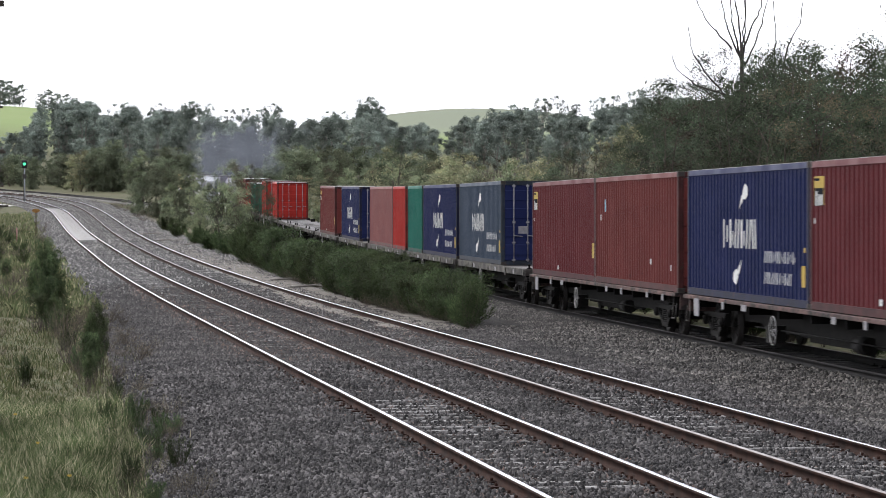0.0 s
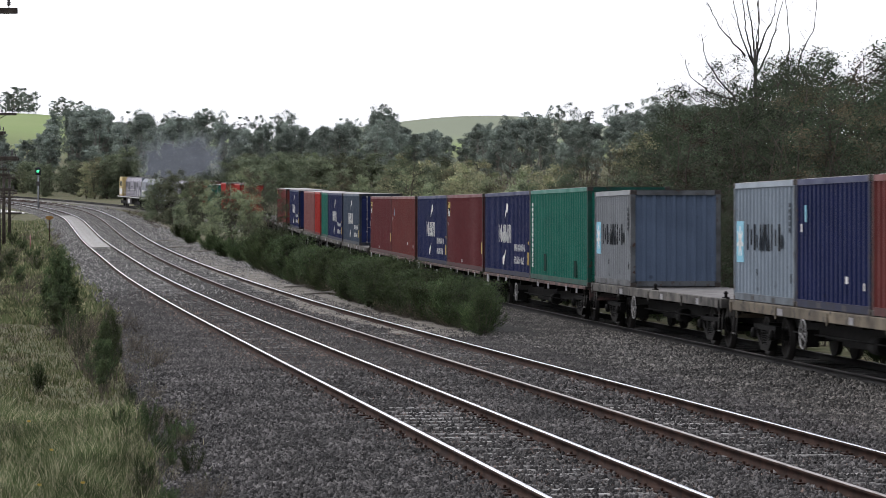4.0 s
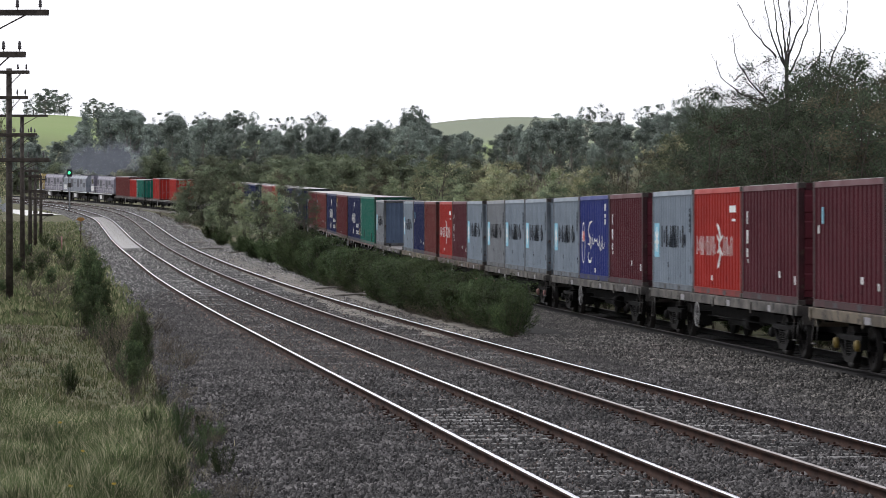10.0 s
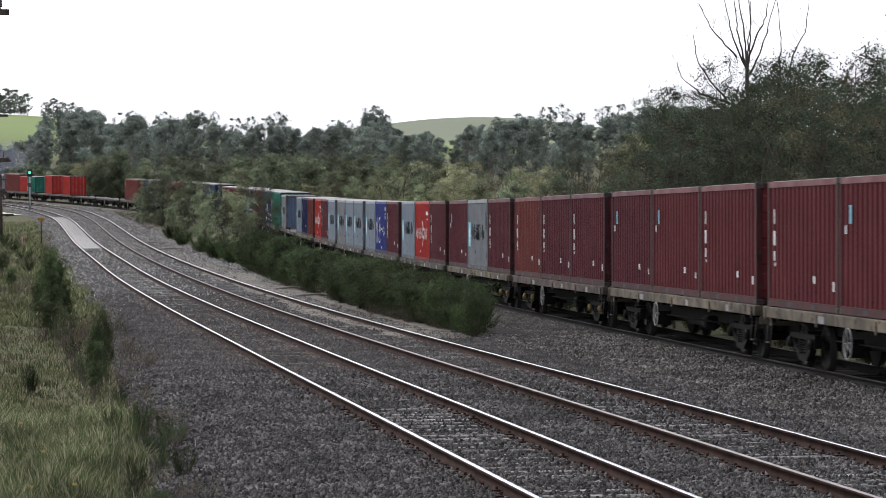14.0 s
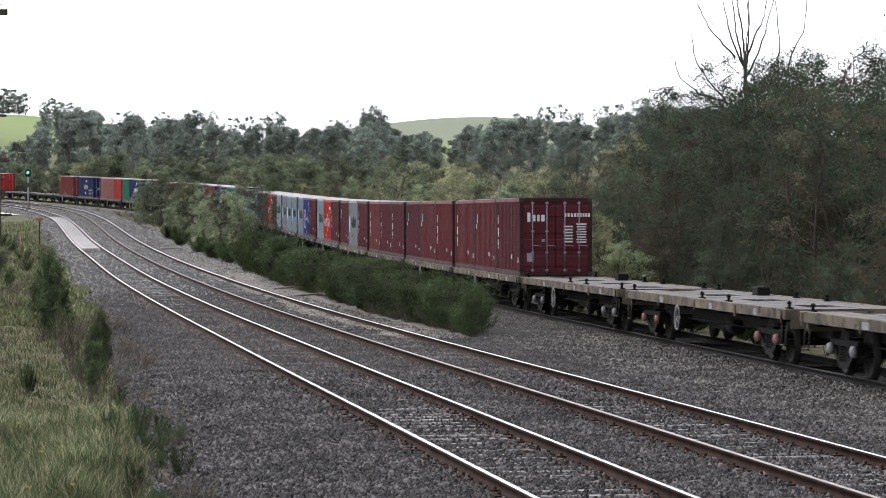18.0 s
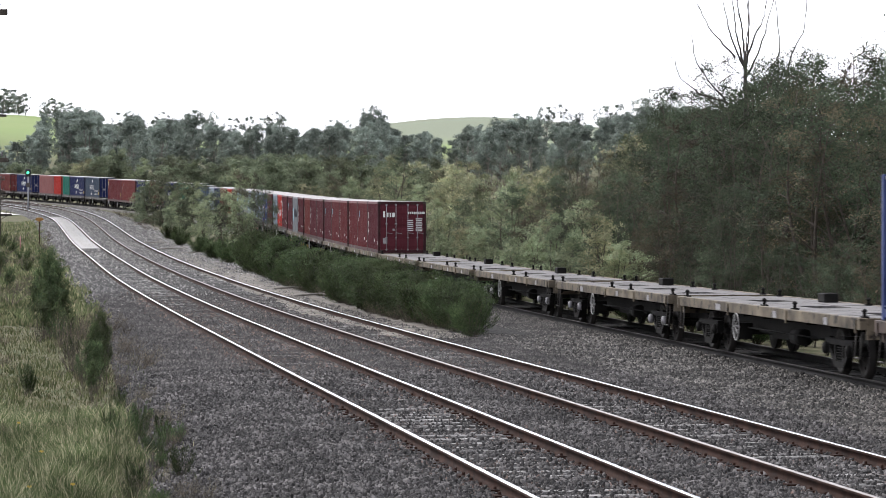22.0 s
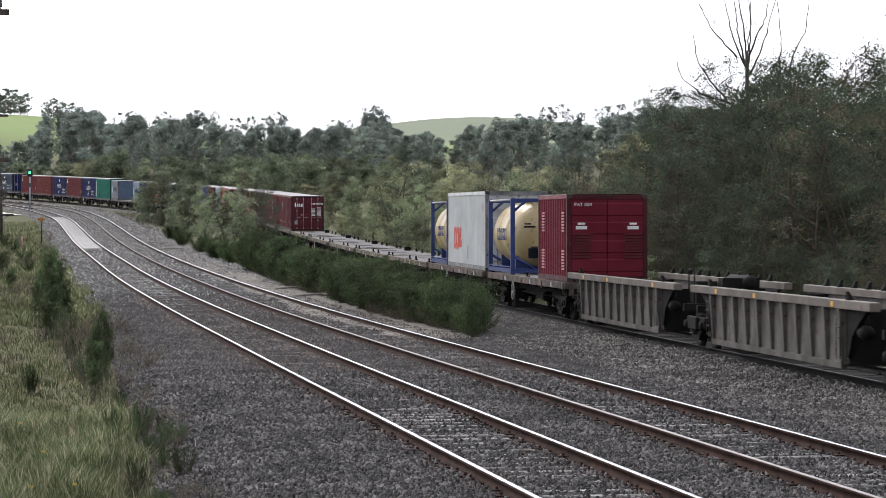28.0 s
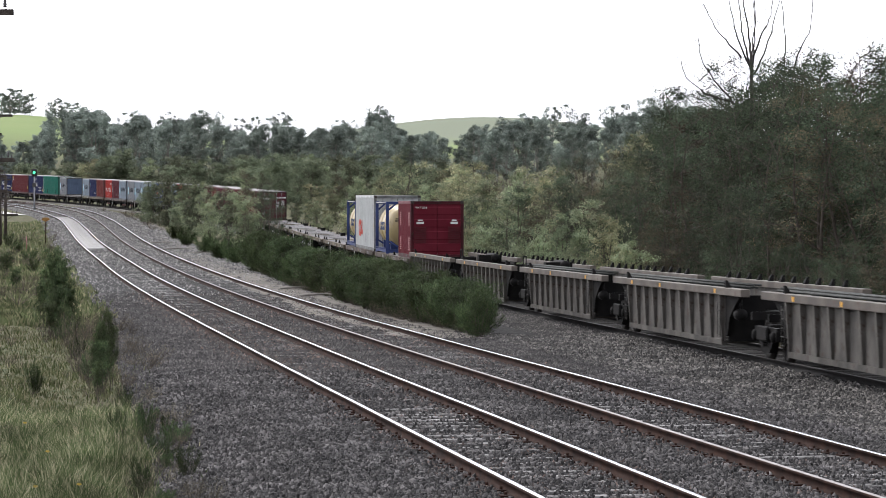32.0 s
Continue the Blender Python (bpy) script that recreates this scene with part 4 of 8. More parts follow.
def mark_script(c, L, H):
    """White flowing lettering across the middle with emblem strokes above and below it."""
    for s in (1, -1):
        y = s * SIDE
        strokes(c, "lettering", WHITE, [handwriting(L * 0.14, -L * 0.36, H * 0.46, 0.24, 6, 0.045)], y, "white flowing lettering")
        strokes(c, "initial", WHITE, [(0.085, [(L * 0.06, H * 0.70), (L * 0.14, H * 0.67), (L * 0.19, H * 0.60), (L * 0.16, H * 0.53), (L * 0.10, H * 0.48), (L * 0.13, H * 0.42), (L * 0.20, H * 0.43)])], y)
        strokes(c, "lower_flourish", WHITE, [(0.09, [(L * 0.17, H * 0.33), (L * 0.20, H * 0.27), (L * 0.17, H * 0.22), (L * 0.10, H * 0.22), (L * 0.07, H * 0.27)])], y)
        n = 20
        strokes(c, "ring_emblem", WHITE, [(0.05, [(L * 0.36 + 0.32 * math.cos(2 * math.pi * i / n), H * 0.44 + 0.62 * math.sin(2 * math.pi * i / n)) for i in range(n + 1)])], y)
        patches(c, "red_badge", LOGO_RED, [(L * 0.36, H * 0.52, 0.40, 0.30)], y)
        patches(c, "white_badge", WHITE, [(L * 0.375, H * 0.51, 0.12, 0.34)], s * (SIDE + 0.004))
        patches(c, "small_label", WHITE, [(-L * 0.38, H * 0.86, 0.26, 0.20), (-L * 0.38, H * 0.76, 0.24, 0.10), (-L * 0.38, H * 0.69, 0.18, 0.16), (-L * 0.05, H * 0.12, 0.22, 0.14)], y)


def mark_wordmark(c, L, H):
    """A short white word of thin strokes with an emblem rising through it."""
    for s in (1, -1):
        y = s * SIDE
        strokes(c, "lettering", WHITE, glyph_row(L * 0.40, H * 0.46, 0.42, 0.46, 6, 0.15, 4) + glyph_row(-L * 0.16, H * 0.46, 0.42, 0.46, 3, 0.15, 7), y, "white lettering shapes")
        strokes(c, "emblem", WHITE, [(0.13, [(-L * 0.01, H * 0.66), (-L * 0.05, H * 0.62), (-L * 0.08, H * 0.54), (-L * 0.05, H * 0.46), (-L * 0.08, H * 0.38), (-L * 0.05, H * 0.30), (-L * 0.02, H * 0.26)]), (0.10, [(-L * 0.01, H * 0.56), (-L * 0.06, H * 0.50), (-L * 0.13, H * 0.56)]), (0.10, [(-L * 0.02, H * 0.40), (-L * 0.07, H * 0.44), (-L * 0.12, H * 0.38)])], y)
        patches(c, "small_label", WHITE, [(-L * 0.33, H * 0.80, 0.75, 0.16), (-L * 0.35, H * 0.70, 0.4, 0.06), (L * 0.1, H * 0.16, 0.14, 0.12)], y)


def mark_block(c, L, H):
    """A small dark patch or two on a plain green side, white column of marks at the front."""
    for s in (1, -1):
        patches(c, "column_marking", WHITE, [(L * 0.455, H * 0.84 - i * 0.165, 0.26, 0.12) for i in range(13)], s * SIDE)
        patches(c, "dark_repair_patch", mat("dark_green_patch", (0.003, 0.022, 0.016), (0.006, 0.034, 0.026), 3, spec=0.05), [(L * 0.22, H * 0.20, 0.55, 0.55), (-L * 0.30, H * 0.16, 0.55, 0.5)], s * SIDE)


RED_BROWN = (0.100, 0.0175, 0.0205)
MAROON = (0.076, 0.0140, 0.0205)
BROWN_RED = (0.122, 0.027, 0.024)
NAVY = (0.0085, 0.014, 0.062)
GREY_NAVY = (0.042, 0.058, 0.085)
PALE_GREY = (0.20, 0.235, 0.27)
WARM_GREY = (0.185, 0.195, 0.205)
GREEN = (0.01, 0.115, 0.082)
BRIGHT_RED = (0.31, 0.022, 0.016)
PINK_RED = (0.21, 0.085, 0.08)
MID_BLUE = (0.022, 0.034, 0.165)
TXT = {"red_brown": "red-brown", "maroon": "dark maroon", "brown_red": "faded brown-red", "navy": "navy blue", "grey_navy": "weathered grey-navy", "pale_grey": "pale grey",
       "warm_grey": "warm grey", "green": "sea green", "bright_red": "bright red", "pink_red": "faded pinkish red", "mid_blue": "mid blue"}
COL = {"red_brown": RED_BROWN, "maroon": MAROON, "brown_red": BROWN_RED, "navy": NAVY, "grey_navy": GREY_NAVY, "pale_grey": PALE_GREY, "warm_grey": WARM_GREY,
       "green": GREEN, "bright_red": BRIGHT_RED, "pink_red": PINK_RED, "mid_blue": MID_BLUE}


def load(wagon_q, deck, boxes):
    """Put containers on a wagon. boxes: (front edge, colour, long or high, mark, what the label adds)."""
    q0, q1 = wagon_q
    cen, half = (q0 + q1) / 2, max((q1 - q0 - 0.75) / 2 - 2.55, 2)
    for q, col, size, mk, extra in boxes:
        L, H = (12.192, 2.896) if "4" in size else (6.058, 2.591)
        if "h" in size:
            H = 2.896
        if "l" in size:
            H = 2.591
        lab = f"{TXT[col]} steel container {extra}"
        container(q, COL[col], col, H, L, deck, (cen, half), mark=mk, cat_label=lab, flip="f" in size)


LOW, STD = 1.06, 1.19
# front of the train, seen far off
flat_wagon(-265.6, -239.0, STD, SILL_GREY, "grey")
load((-265.6, -239.0), STD, [(-264.6, "brown_red", "4", None, "behind the locomotives"), (-252.2, "bright_red", "2", None, "on a flat wagon"), (-246.0, "green", "2", mark_block, "at the end of a flat wagon")])
flat_wagon(-238.2, -208.6, STD, SILL_GREY, "grey")
load((-238.2, -208.6), STD, [(-231.4, "bright_red", "2h", None, "alone on a flat wagon"), (-216.6, "bright_red", "2h", None, "alone on a flat wagon")])
flat_wagon(-208.2, -188.0, STD, SILL_GREY, "grey", label="empty grey container flat wagon with a pale worn deck")
flat_wagon(-187.6, -167.0, STD, SILL_GREY, "grey", label="empty grey container flat wagon with a pale worn deck")
flat_wagon(-166.5, -147.2, STD, SILL_GREY, "grey")
load((-166.5, -147.2), STD, [(-162.4, "brown_red", "4", mark_shield, "on a flat wagon")])
flat_wagon(-146.8, -127.6, STD, SILL_GREY, "grey")
load((-146.8, -127.6), STD, [(-145.1, "navy", "4", mark_two_waves, "with white lettering bars")])
flat_wagon(-127.3, -107.7, STD, SILL_GREY, "grey")
load((-127.3, -107.7), STD, [(-126.6, "pink_red", "4", None, "with a sun-bleached side"), (-114.3, "bright_red", "2h", None, "beside a pinkish one")])
flat_wagon(-107.4, -87.9, STD, SILL_GREY, "grey")
load((-107.4, -87.9), STD, [(-107.1, "green", "2h", None, "with a pale rear edge"), (-100.6, "navy", "4", mark_two_waves, "with white lettering bars")])
flat_wagon(-87.7, -68.3, STD, SILL_GREY, "grey")
load((-87.7, -68.3), STD, [(-87.4, "grey_navy", "4", mark_two_waves, "with white lettering and a navy door end")])
for o in MOVING[-1][0].children:
    if o.name.split(".")[0] == "door":
        o.data = o.data.copy()
        o.data.materials[0] = paint("navy", NAVY)
        o["label"] = "navy blue door leaf"
flat_wagon(-68.0, -42.8, LOW, SILL_DARK, "dark red-brown", style="skeletal")
load((-68.0, -42.8), LOW, [(-67.6, "red_brown", "4", mark_shield, "with a yellow and black label"), (-55.35, "brown_red", "4", mark_dots, "with a scuffed side")])
flat_wagon(-42.5, -17.3, LOW, SILL_DARK, "dark red-brown", style="skeletal")
load((-42.5, -17.3), LOW, [(-42.0, "navy", "4", mark_two_waves, "with white lettering and swirls"), (-29.7, "red_brown", "4", mark_shield, "with small labels")])
flat_wagon(-17.1, 8.1, LOW, SILL_DARK, "dark red-brown", style="skeletal")
load((-17.1, 8.1), LOW, [(-16.8, "navy", "4", mark_two_waves, "with white lettering and swirls"), (-4.5, "green", "4", mark_block, "with dark repair patches")])
flat_wagon(8.5, 27.9, STD, SILL_GREY, "grey")
load((8.5, 27.9), STD, [(9.0, "warm_grey", "2f", mark_star, "with a slate-blue end, alone on a part-empty flat wagon")])
# the bluish shade on this grey box's end is put into its paint
SHADE_BLUE = paint("shade_blue_end", (0.080, 0.108, 0.160))
for o in MOVING[-1][0].children:
    if o.name.startswith("front_wall"):
        o.data = o.data.copy()
        o.data.materials[0] = SHADE_BLUE
        o["label"] = "corrugated end wall with bluish shade in its paint"
TRIPLES = [(28.5, SILL_YELLOW, "faded yellow", None, ("pale_grey", mark_star), ("navy", mark_dots), ("brown_red", None)),
           (48.5, SILL_BROWN, "brown", PINKISH, ("bright_red", mark_wordmark), ("maroon", mark_column), ("pale_grey", mark_star)),
           (68.4, SILL_GREY, "grey", PINKISH, ("warm_grey", mark_star), ("pale_grey", mark_star), ("pale_grey", mark_star)),
           (88.4, SILL_GREY, "grey", None, ("pale_grey", mark_star), ("mid_blue", mark_script), ("maroon", mark_column)),
           (108.4, SILL_GREY, "grey", None, ("pale_grey", mark_star), ("bright_red", mark_wordmark), ("maroon", mark_column)),
           (128.2, SILL_YELLOW, "faded yellow", CAP_YELLOW, ("maroon", mark_dots), ("warm_grey", mark_star), ("maroon", mark_column)),
           (147.8, SILL_BROWN, "red-brown", CAP_YELLOW, ("brown_red", mark_column), ("maroon", mark_column), ("maroon", mark_column)),
           (167.4, SILL_YELLOW, "faded yellow", None, ("maroon", mark_dots), ("red_brown", mark_dots), ("red_brown", mark_column)),
           (186.9, SILL_YELLOW, "faded yellow", None, ("red_brown", mark_column), ("red_brown", mark_dots), ("maroon", mark_column))]
for q, sm, sl, cap, *three in TRIPLES:
    flat_wagon(q - 0.45, q + 18.95, STD, sm, sl, cap)
    load((q - 0.45, q + 18.95), STD, [(q + 6.16 * i, col, "2", mk, "in a row of three on a flat wagon") for i, (col, mk) in enumerate(three)])

# bare flats
for i, (q0, q1) in enumerate(((206.0, 225.4), (225.9, 245.3), (245.9, 265.4), (266.0, 285.2), (285.6, 303.9))):
    flat_wagon(q0, q1, STD, SILL_YELLOW if i != 4 else SILL_YELLOW, "faded yellow", GASKET if i in (0, 2, 3) else PINKISH if i == 1 else None, label="empty flat wagon with pale deck plates and faded yellow sill")
flat_wagon(304.2, 323.7, STD, SILL_BROWN, "red-brown", PINKISH)
flat_wagon(324.0, 343.3, STD, SILL_BROWN, "red-brown", None)
# ---- tank containers, the long white box, the vented red box ----
TANK_CREAM = mat("cream_tank", (0.33, 0.25, 0.115), (0.43, 0.34, 0.18), 1.2, 0.35, 0.05, c3=(0.17, 0.11, 0.055), spot=0.60, spec=0.5)
FRAME_BLUE = mat("blue_frame", (0.018, 0.032, 0.115), (0.030, 0.050, 0.155), 2, 0.5, 0.1)
BOX_WHITE = mat("grimy_white_box", (0.36, 0.36, 0.35), (0.45, 0.45, 0.44), 0.9, 0.5, 0.08, c3=(0.28, 0.26, 0.23), spot=0.68)
LOGO_BLUE = mat("blue_lettering", (0.03, 0.05, 0.12), (0.05, 0.075, 0.16), 3, 0.6, 0.05)
W_TANK1, W_TANK2 = (313.95, 6.8), (333.65, 6.7)


def tank_container(q0, wagon):
    L, H, W = 6.058, 2.591, 2.438
    hl, hw = L / 2, W / 2
    t = tagged(new("tank_container"), "cream cylindrical tank in a blue steel frame, on a flat wagon", "tank container", "containers on the train")
    R = 1.12
    zc = 1.36

    def vessel(bm):
        prof = [(-hl + 0.18, 0.05), (-hl + 0.22, 0.45), (-hl + 0.34, 0.80), (-hl + 0.52, 1.0), (-hl + 0.75, R), (-1.0, R), (-0.99, R + 0.012), (-0.93, R + 0.012), (-0.92, R),
                (0.92, R), (0.93, R + 0.012), (0.99, R + 0.012), (1.0, R), (hl - 0.75, R), (hl - 0.52, 1.0), (hl - 0.34, 0.80), (hl - 0.22, 0.45), (hl - 0.18, 0.05)]
        lathe(bm, (0, 0, zc), (1, 0, 0), prof, 40)
    part("vessel", shared("vessel", vessel, TANK_CREAM), TANK_CREAM, t, "glossy cream tank barrel")
    for sx in (-1, 1):
        for sy in (-1, 1):
            def post(bm, sx=sx, sy=sy):
                a, b = (hl - 0.15, hl) if sx > 0 else (-hl, -hl + 0.15)
                y0, y1 = (hw - 0.15, hw) if sy > 0 else (-hw, -hw + 0.15)
                box(bm, a, b, y0, y1, 0, H)
                shaped(bm, 0.012)
            part("corner_post", shared(("tank_post", sx, sy), post, FRAME_BLUE), FRAME_BLUE, t)

        def endring(bm, sx=sx):
            x0, x1 = (hl - 0.12, hl - 0.02) if sx > 0 else (-hl + 0.02, -hl + 0.12)
            box(bm, x0, x1, -hw + 0.15, hw - 0.15, H - 0.13, H - 0.01)
            box(bm, x0, x1, -hw + 0.15, hw - 0.15, 0.04, 0.20)
            for s in (-1, 1):
                tube(bm, ((x0 + x1) / 2, s * (hw - 0.1), 0.62), ((x0 + x1) / 2, s * 0.35, 0.16), 0.05, n=6)
                tube(bm, ((x0 + x1) / 2, s * (hw - 0.1), H - 0.45), ((x0 + x1) / 2, s * 0.70, H - 0.10), 0.05, n=6)
        part("end_frame", shared(("end_frame", sx), endring, FRAME_BLUE), FRAME_BLUE, t)
    for sy in (-1, 1):
        def rail(bm, sy=sy):
            y0, y1 = (hw - 0.10, hw - 0.01) if sy > 0 else (-hw + 0.01, -hw + 0.10)
            box(bm, -hl + 0.15, hl - 0.15, y0, y1, 0.06, 0.20)
            box(bm, -hl + 0.15, hl - 0.15, y0, y1, 0.24, 0.27)
        part("bottom_rail", shared(("tank_rail", sy), rail, FRAME_BLUE), FRAME_BLUE, t)

        def toprail(bm, sy=sy):
            tube(bm, (-hl + 0.15, sy * (hw - 0.06), H - 0.06), (hl - 0.15, sy * (hw - 0.06), H - 0.06), 0.035, n=8)
        part("top_rail", shared(("tank_top_rail", sy), toprail, GASKET), GASKET, t)

    def walkway(bm):
        for i in range(5):
            box(bm, -hl + 0.3, hl - 0.3, -0.40 + i * 0.2 - 0.07, -0.40 + i * 0.2 + 0.07, zc + R + 0.03, zc + R + 0.05)
        lathe(bm, (0.2, 0, zc + R - 0.02), (0, 0, 1), [(0, 0.28), (0.10, 0.28), (0.12, 0.26)], 16)
    part("walkway", shared("walkway", walkway, GASKET), GASKET, t)

    def saddle(bm):
        for s in (-1, 1):
            box(bm, s * 1.9 - 0.10, s * 1.9 + 0.10, -0.9, 0.9, 0.10, 0.62)
        box(bm, -hl + 0.16, hl - 0.16, -0.12, 0.12, 0.08, 0.22)
    part("saddle", shared("saddle", saddle, FRAME_BLUE), FRAME_BLUE, t)
    for s in (1, -1):
        def letters(bm, s=s):
            for i in range(8):
                x = 1.15 - i * 0.30
                for dx, dz, a, b in ((0.09, 0, 0.07, 0.40), (-0.09, 0, 0.06, 0.40 if i % 2 else 0.26), (0, 0.17 if i % 3 else -0.17, 0.18, 0.07)):
                    ya = math.sqrt(R * R - (0.16 + dz) ** 2) + 0.006
                    box(bm, x + dx - a / 2, x + dx + a / 2, min(s * (ya - 0.02), s * (ya + 0.006)), max(s * (ya - 0.02), s * (ya + 0.006)), zc + 0.0 + dz - b / 2, zc + 0.0 + dz + b / 2)
        part("lettering", shared(("tank_lettering", s), letters, LOGO_BLUE), LOGO_BLUE, t, "dark blue lettering")
    patches(t, "warning_plate", LOGO_BLACK, [(0.55, 1.62, 0.40, 0.06), (0.62, 1.72, 0.22, 0.05), (0.1, 0.72, 1.0, 0.34)] + [(-0.35 - 0.09 * i, 1.92, 0.06, 0.11) for i in range(10)] + [(-0.52 - 0.02 * j, 1.74 - 0.15 * j, 0.5 - 0.12 * (j % 2), 0.07) for j in range(4)], 0, x_face=-hl + 0.14)
    part("document_box", shared("document_box", lambda bm: box(bm, -0.07, 0.07, -0.5, 0.5, -0.20, 0.20), BLACK), BLACK, t, at=(-hl + 0.30, 0.0, 0.75))
    riding(t, wagon[0], wagon[1], wagon[0] - (q0 + hl), STD)
    return t


tank_container(304.75, W_TANK1)
tank_container(324.2, W_TANK2)
oo = container(311.15, (0.36, 0.37, 0.365), "grimy_white", 2.896, 12.192, STD, W_TANK1, cat_label="long grimy white container with red lettering on a flat wagon", pitch=0.36, depth=0.022)
for s in (1, -1):
    y = s * SIDE
    k = []
    for x in (3.6, 2.85):
        for i in range(12):
            a = 2 * math.pi * i / 12
            k.append((x + 0.30 * math.cos(a), 1.12 + 0.36 * math.sin(a), 0.17, 0.20))
    k += [(2.15 + dx, 1.15 + dz, a, b) for dx, dz, a, b in ((0.20, 0, 0.20, 0.76), (-0.08, -0.12, 0.18, 0.52), (-0.45, 0.02, 0.20, 0.80), (-0.72, -0.24, 0.16, 0.28))]
    patches(oo, "lettering", LOGO_RED, k, y)
    patches(oo, "small_label", GASKET, [(-5.2, 2.3, 0.5, 0.26), (-5.4, 1.8, 0.16, 0.34), (-0.6, 0.62, 0.4, 0.5)], y)
    patches(oo, "warning_label", YELLOW, [(-5.45, 1.3, 0.16, 0.2)], y)

# the vented red box with louvres on its end and side
pa = container(336.8, (0.105, 0.008, 0.017), "deep_red", 2.62, 6.058, STD, W_TANK2, cat_label="deep red ventilated container with louvres at the end of the flats", pitch=0.45)


for o in list(pa.children_recursive):
    # plain riveted end: no lock rods on this box
    if o.name.startswith("lock_rod"):
        bpy.data.objects.remove(o)


def louvre_mesh(bm):
    for i in range(9):
        z = i * 0.085
        box(bm, -0.025, 0.0, -0.27, 0.27, z, z + 0.045)


for y in (-0.78, 0.78):
    part("louvre", shared("louvre", louvre_mesh, mat("dark_red_louvre", (0.07, 0.012, 0.016), (0.10, 0.018, 0.022), 3)), None, pa, at=(-3.029 + 0.004, y, 0.72))
    patches(pa, "vent_plate", WHITE, [(y, 1.62, 0.34, 0.10), (y, 1.74, 0.22, 0.06)], 0, x_face=-3.029 + 0.004)
for x in (1.9, -2.2):
    for z in (0.35, 1.5):
        lv = part("side_louvre", shared("side_louvre", lambda bm: [box(bm, -0.24, 0.24, 0, 0.02, i * 0.09, i * 0.09 + 0.05) for i in range(7)], mat("pale_red_louvre", (0.40, 0.20, 0.20), (0.48, 0.27, 0.26), 3)), None, pa, at=(x, 1.205, z))
for txt, x, z, sz in (("PAT 004", 1.0, 2.26, 0.15),):
    cu = bpy.data.curves.new("lettering", "FONT")
    cu.body, cu.size, cu.extrude = txt, sz, 0.002
    cu.materials.append(WHITE)
    tx = new("lettering", cu)
    tx.parent = pa
    tx.matrix_basis = Matrix.Translation((-3.029 - 0.004, x, z)) @ Matrix(((0, 0, -1, 0), (-1, 0, 0, 0), (0, 1, 0, 0), (0, 0, 0, 1)))

# last box of the long maroon row: its door end carries white marks
last = [o for o, q, half, dx, dz in MOVING if o.name.startswith("shipping_container") and abs(q - 196.15) < 0.2][2]
k = [(0.90, 1.95, 0.10, 0.30), (0.74, 1.92, 0.12, 0.22), (0.58, 1.92, 0.08, 0.22), (0.43, 1.92, 0.12, 0.22)]
patches(last, "lettering", WHITE, k, 0, x_face=-3.029 + 0.002, label="white lettering")
patches(last, "door_marking", WHITE, [(-0.32 - 0.11 * j, 2.02, 0.07, 0.12) for j in range(4)] + [(-0.75 - 0.09 * j, 2.02, 0.06, 0.12) for j in range(5)]
        + [(-0.42, 1.64 - 0.1 * j, 0.30, 0.05) for j in range(6)] + [(-0.86, 1.72 - 0.085 * j, 0.34 - 0.03 * (j % 3), 0.045) for j in range(8)], 0, x_face=-3.029 + 0.002)
patches(last, "door_plate", GASKET, [(0.85, 0.62, 0.22, 0.28), (0.42, 1.18, 0.10, 0.10)], 0, x_face=-3.029 + 0.002)

# ---- low well wagons at the rear ----
WELL = mat("grimy_grey_well", (0.036, 0.032, 0.028), (0.100, 0.091, 0.080), 1.6, 0.75, 0.2, c3=(0.045, 0.03, 0.022), spot=0.58)
WELL_TOP = mat("brown_grey_rail", (0.075, 0.063, 0.054), (0.14, 0.12, 0.10), 1.2, 0.65, 0.15, c3=(0.09, 0.06, 0.05), spot=0.62)
AMBER = mat("amber_reflector", (0.55, 0.27, 0.03), (0.65, 0.34, 0.05), 4, 0.4, 0.05)


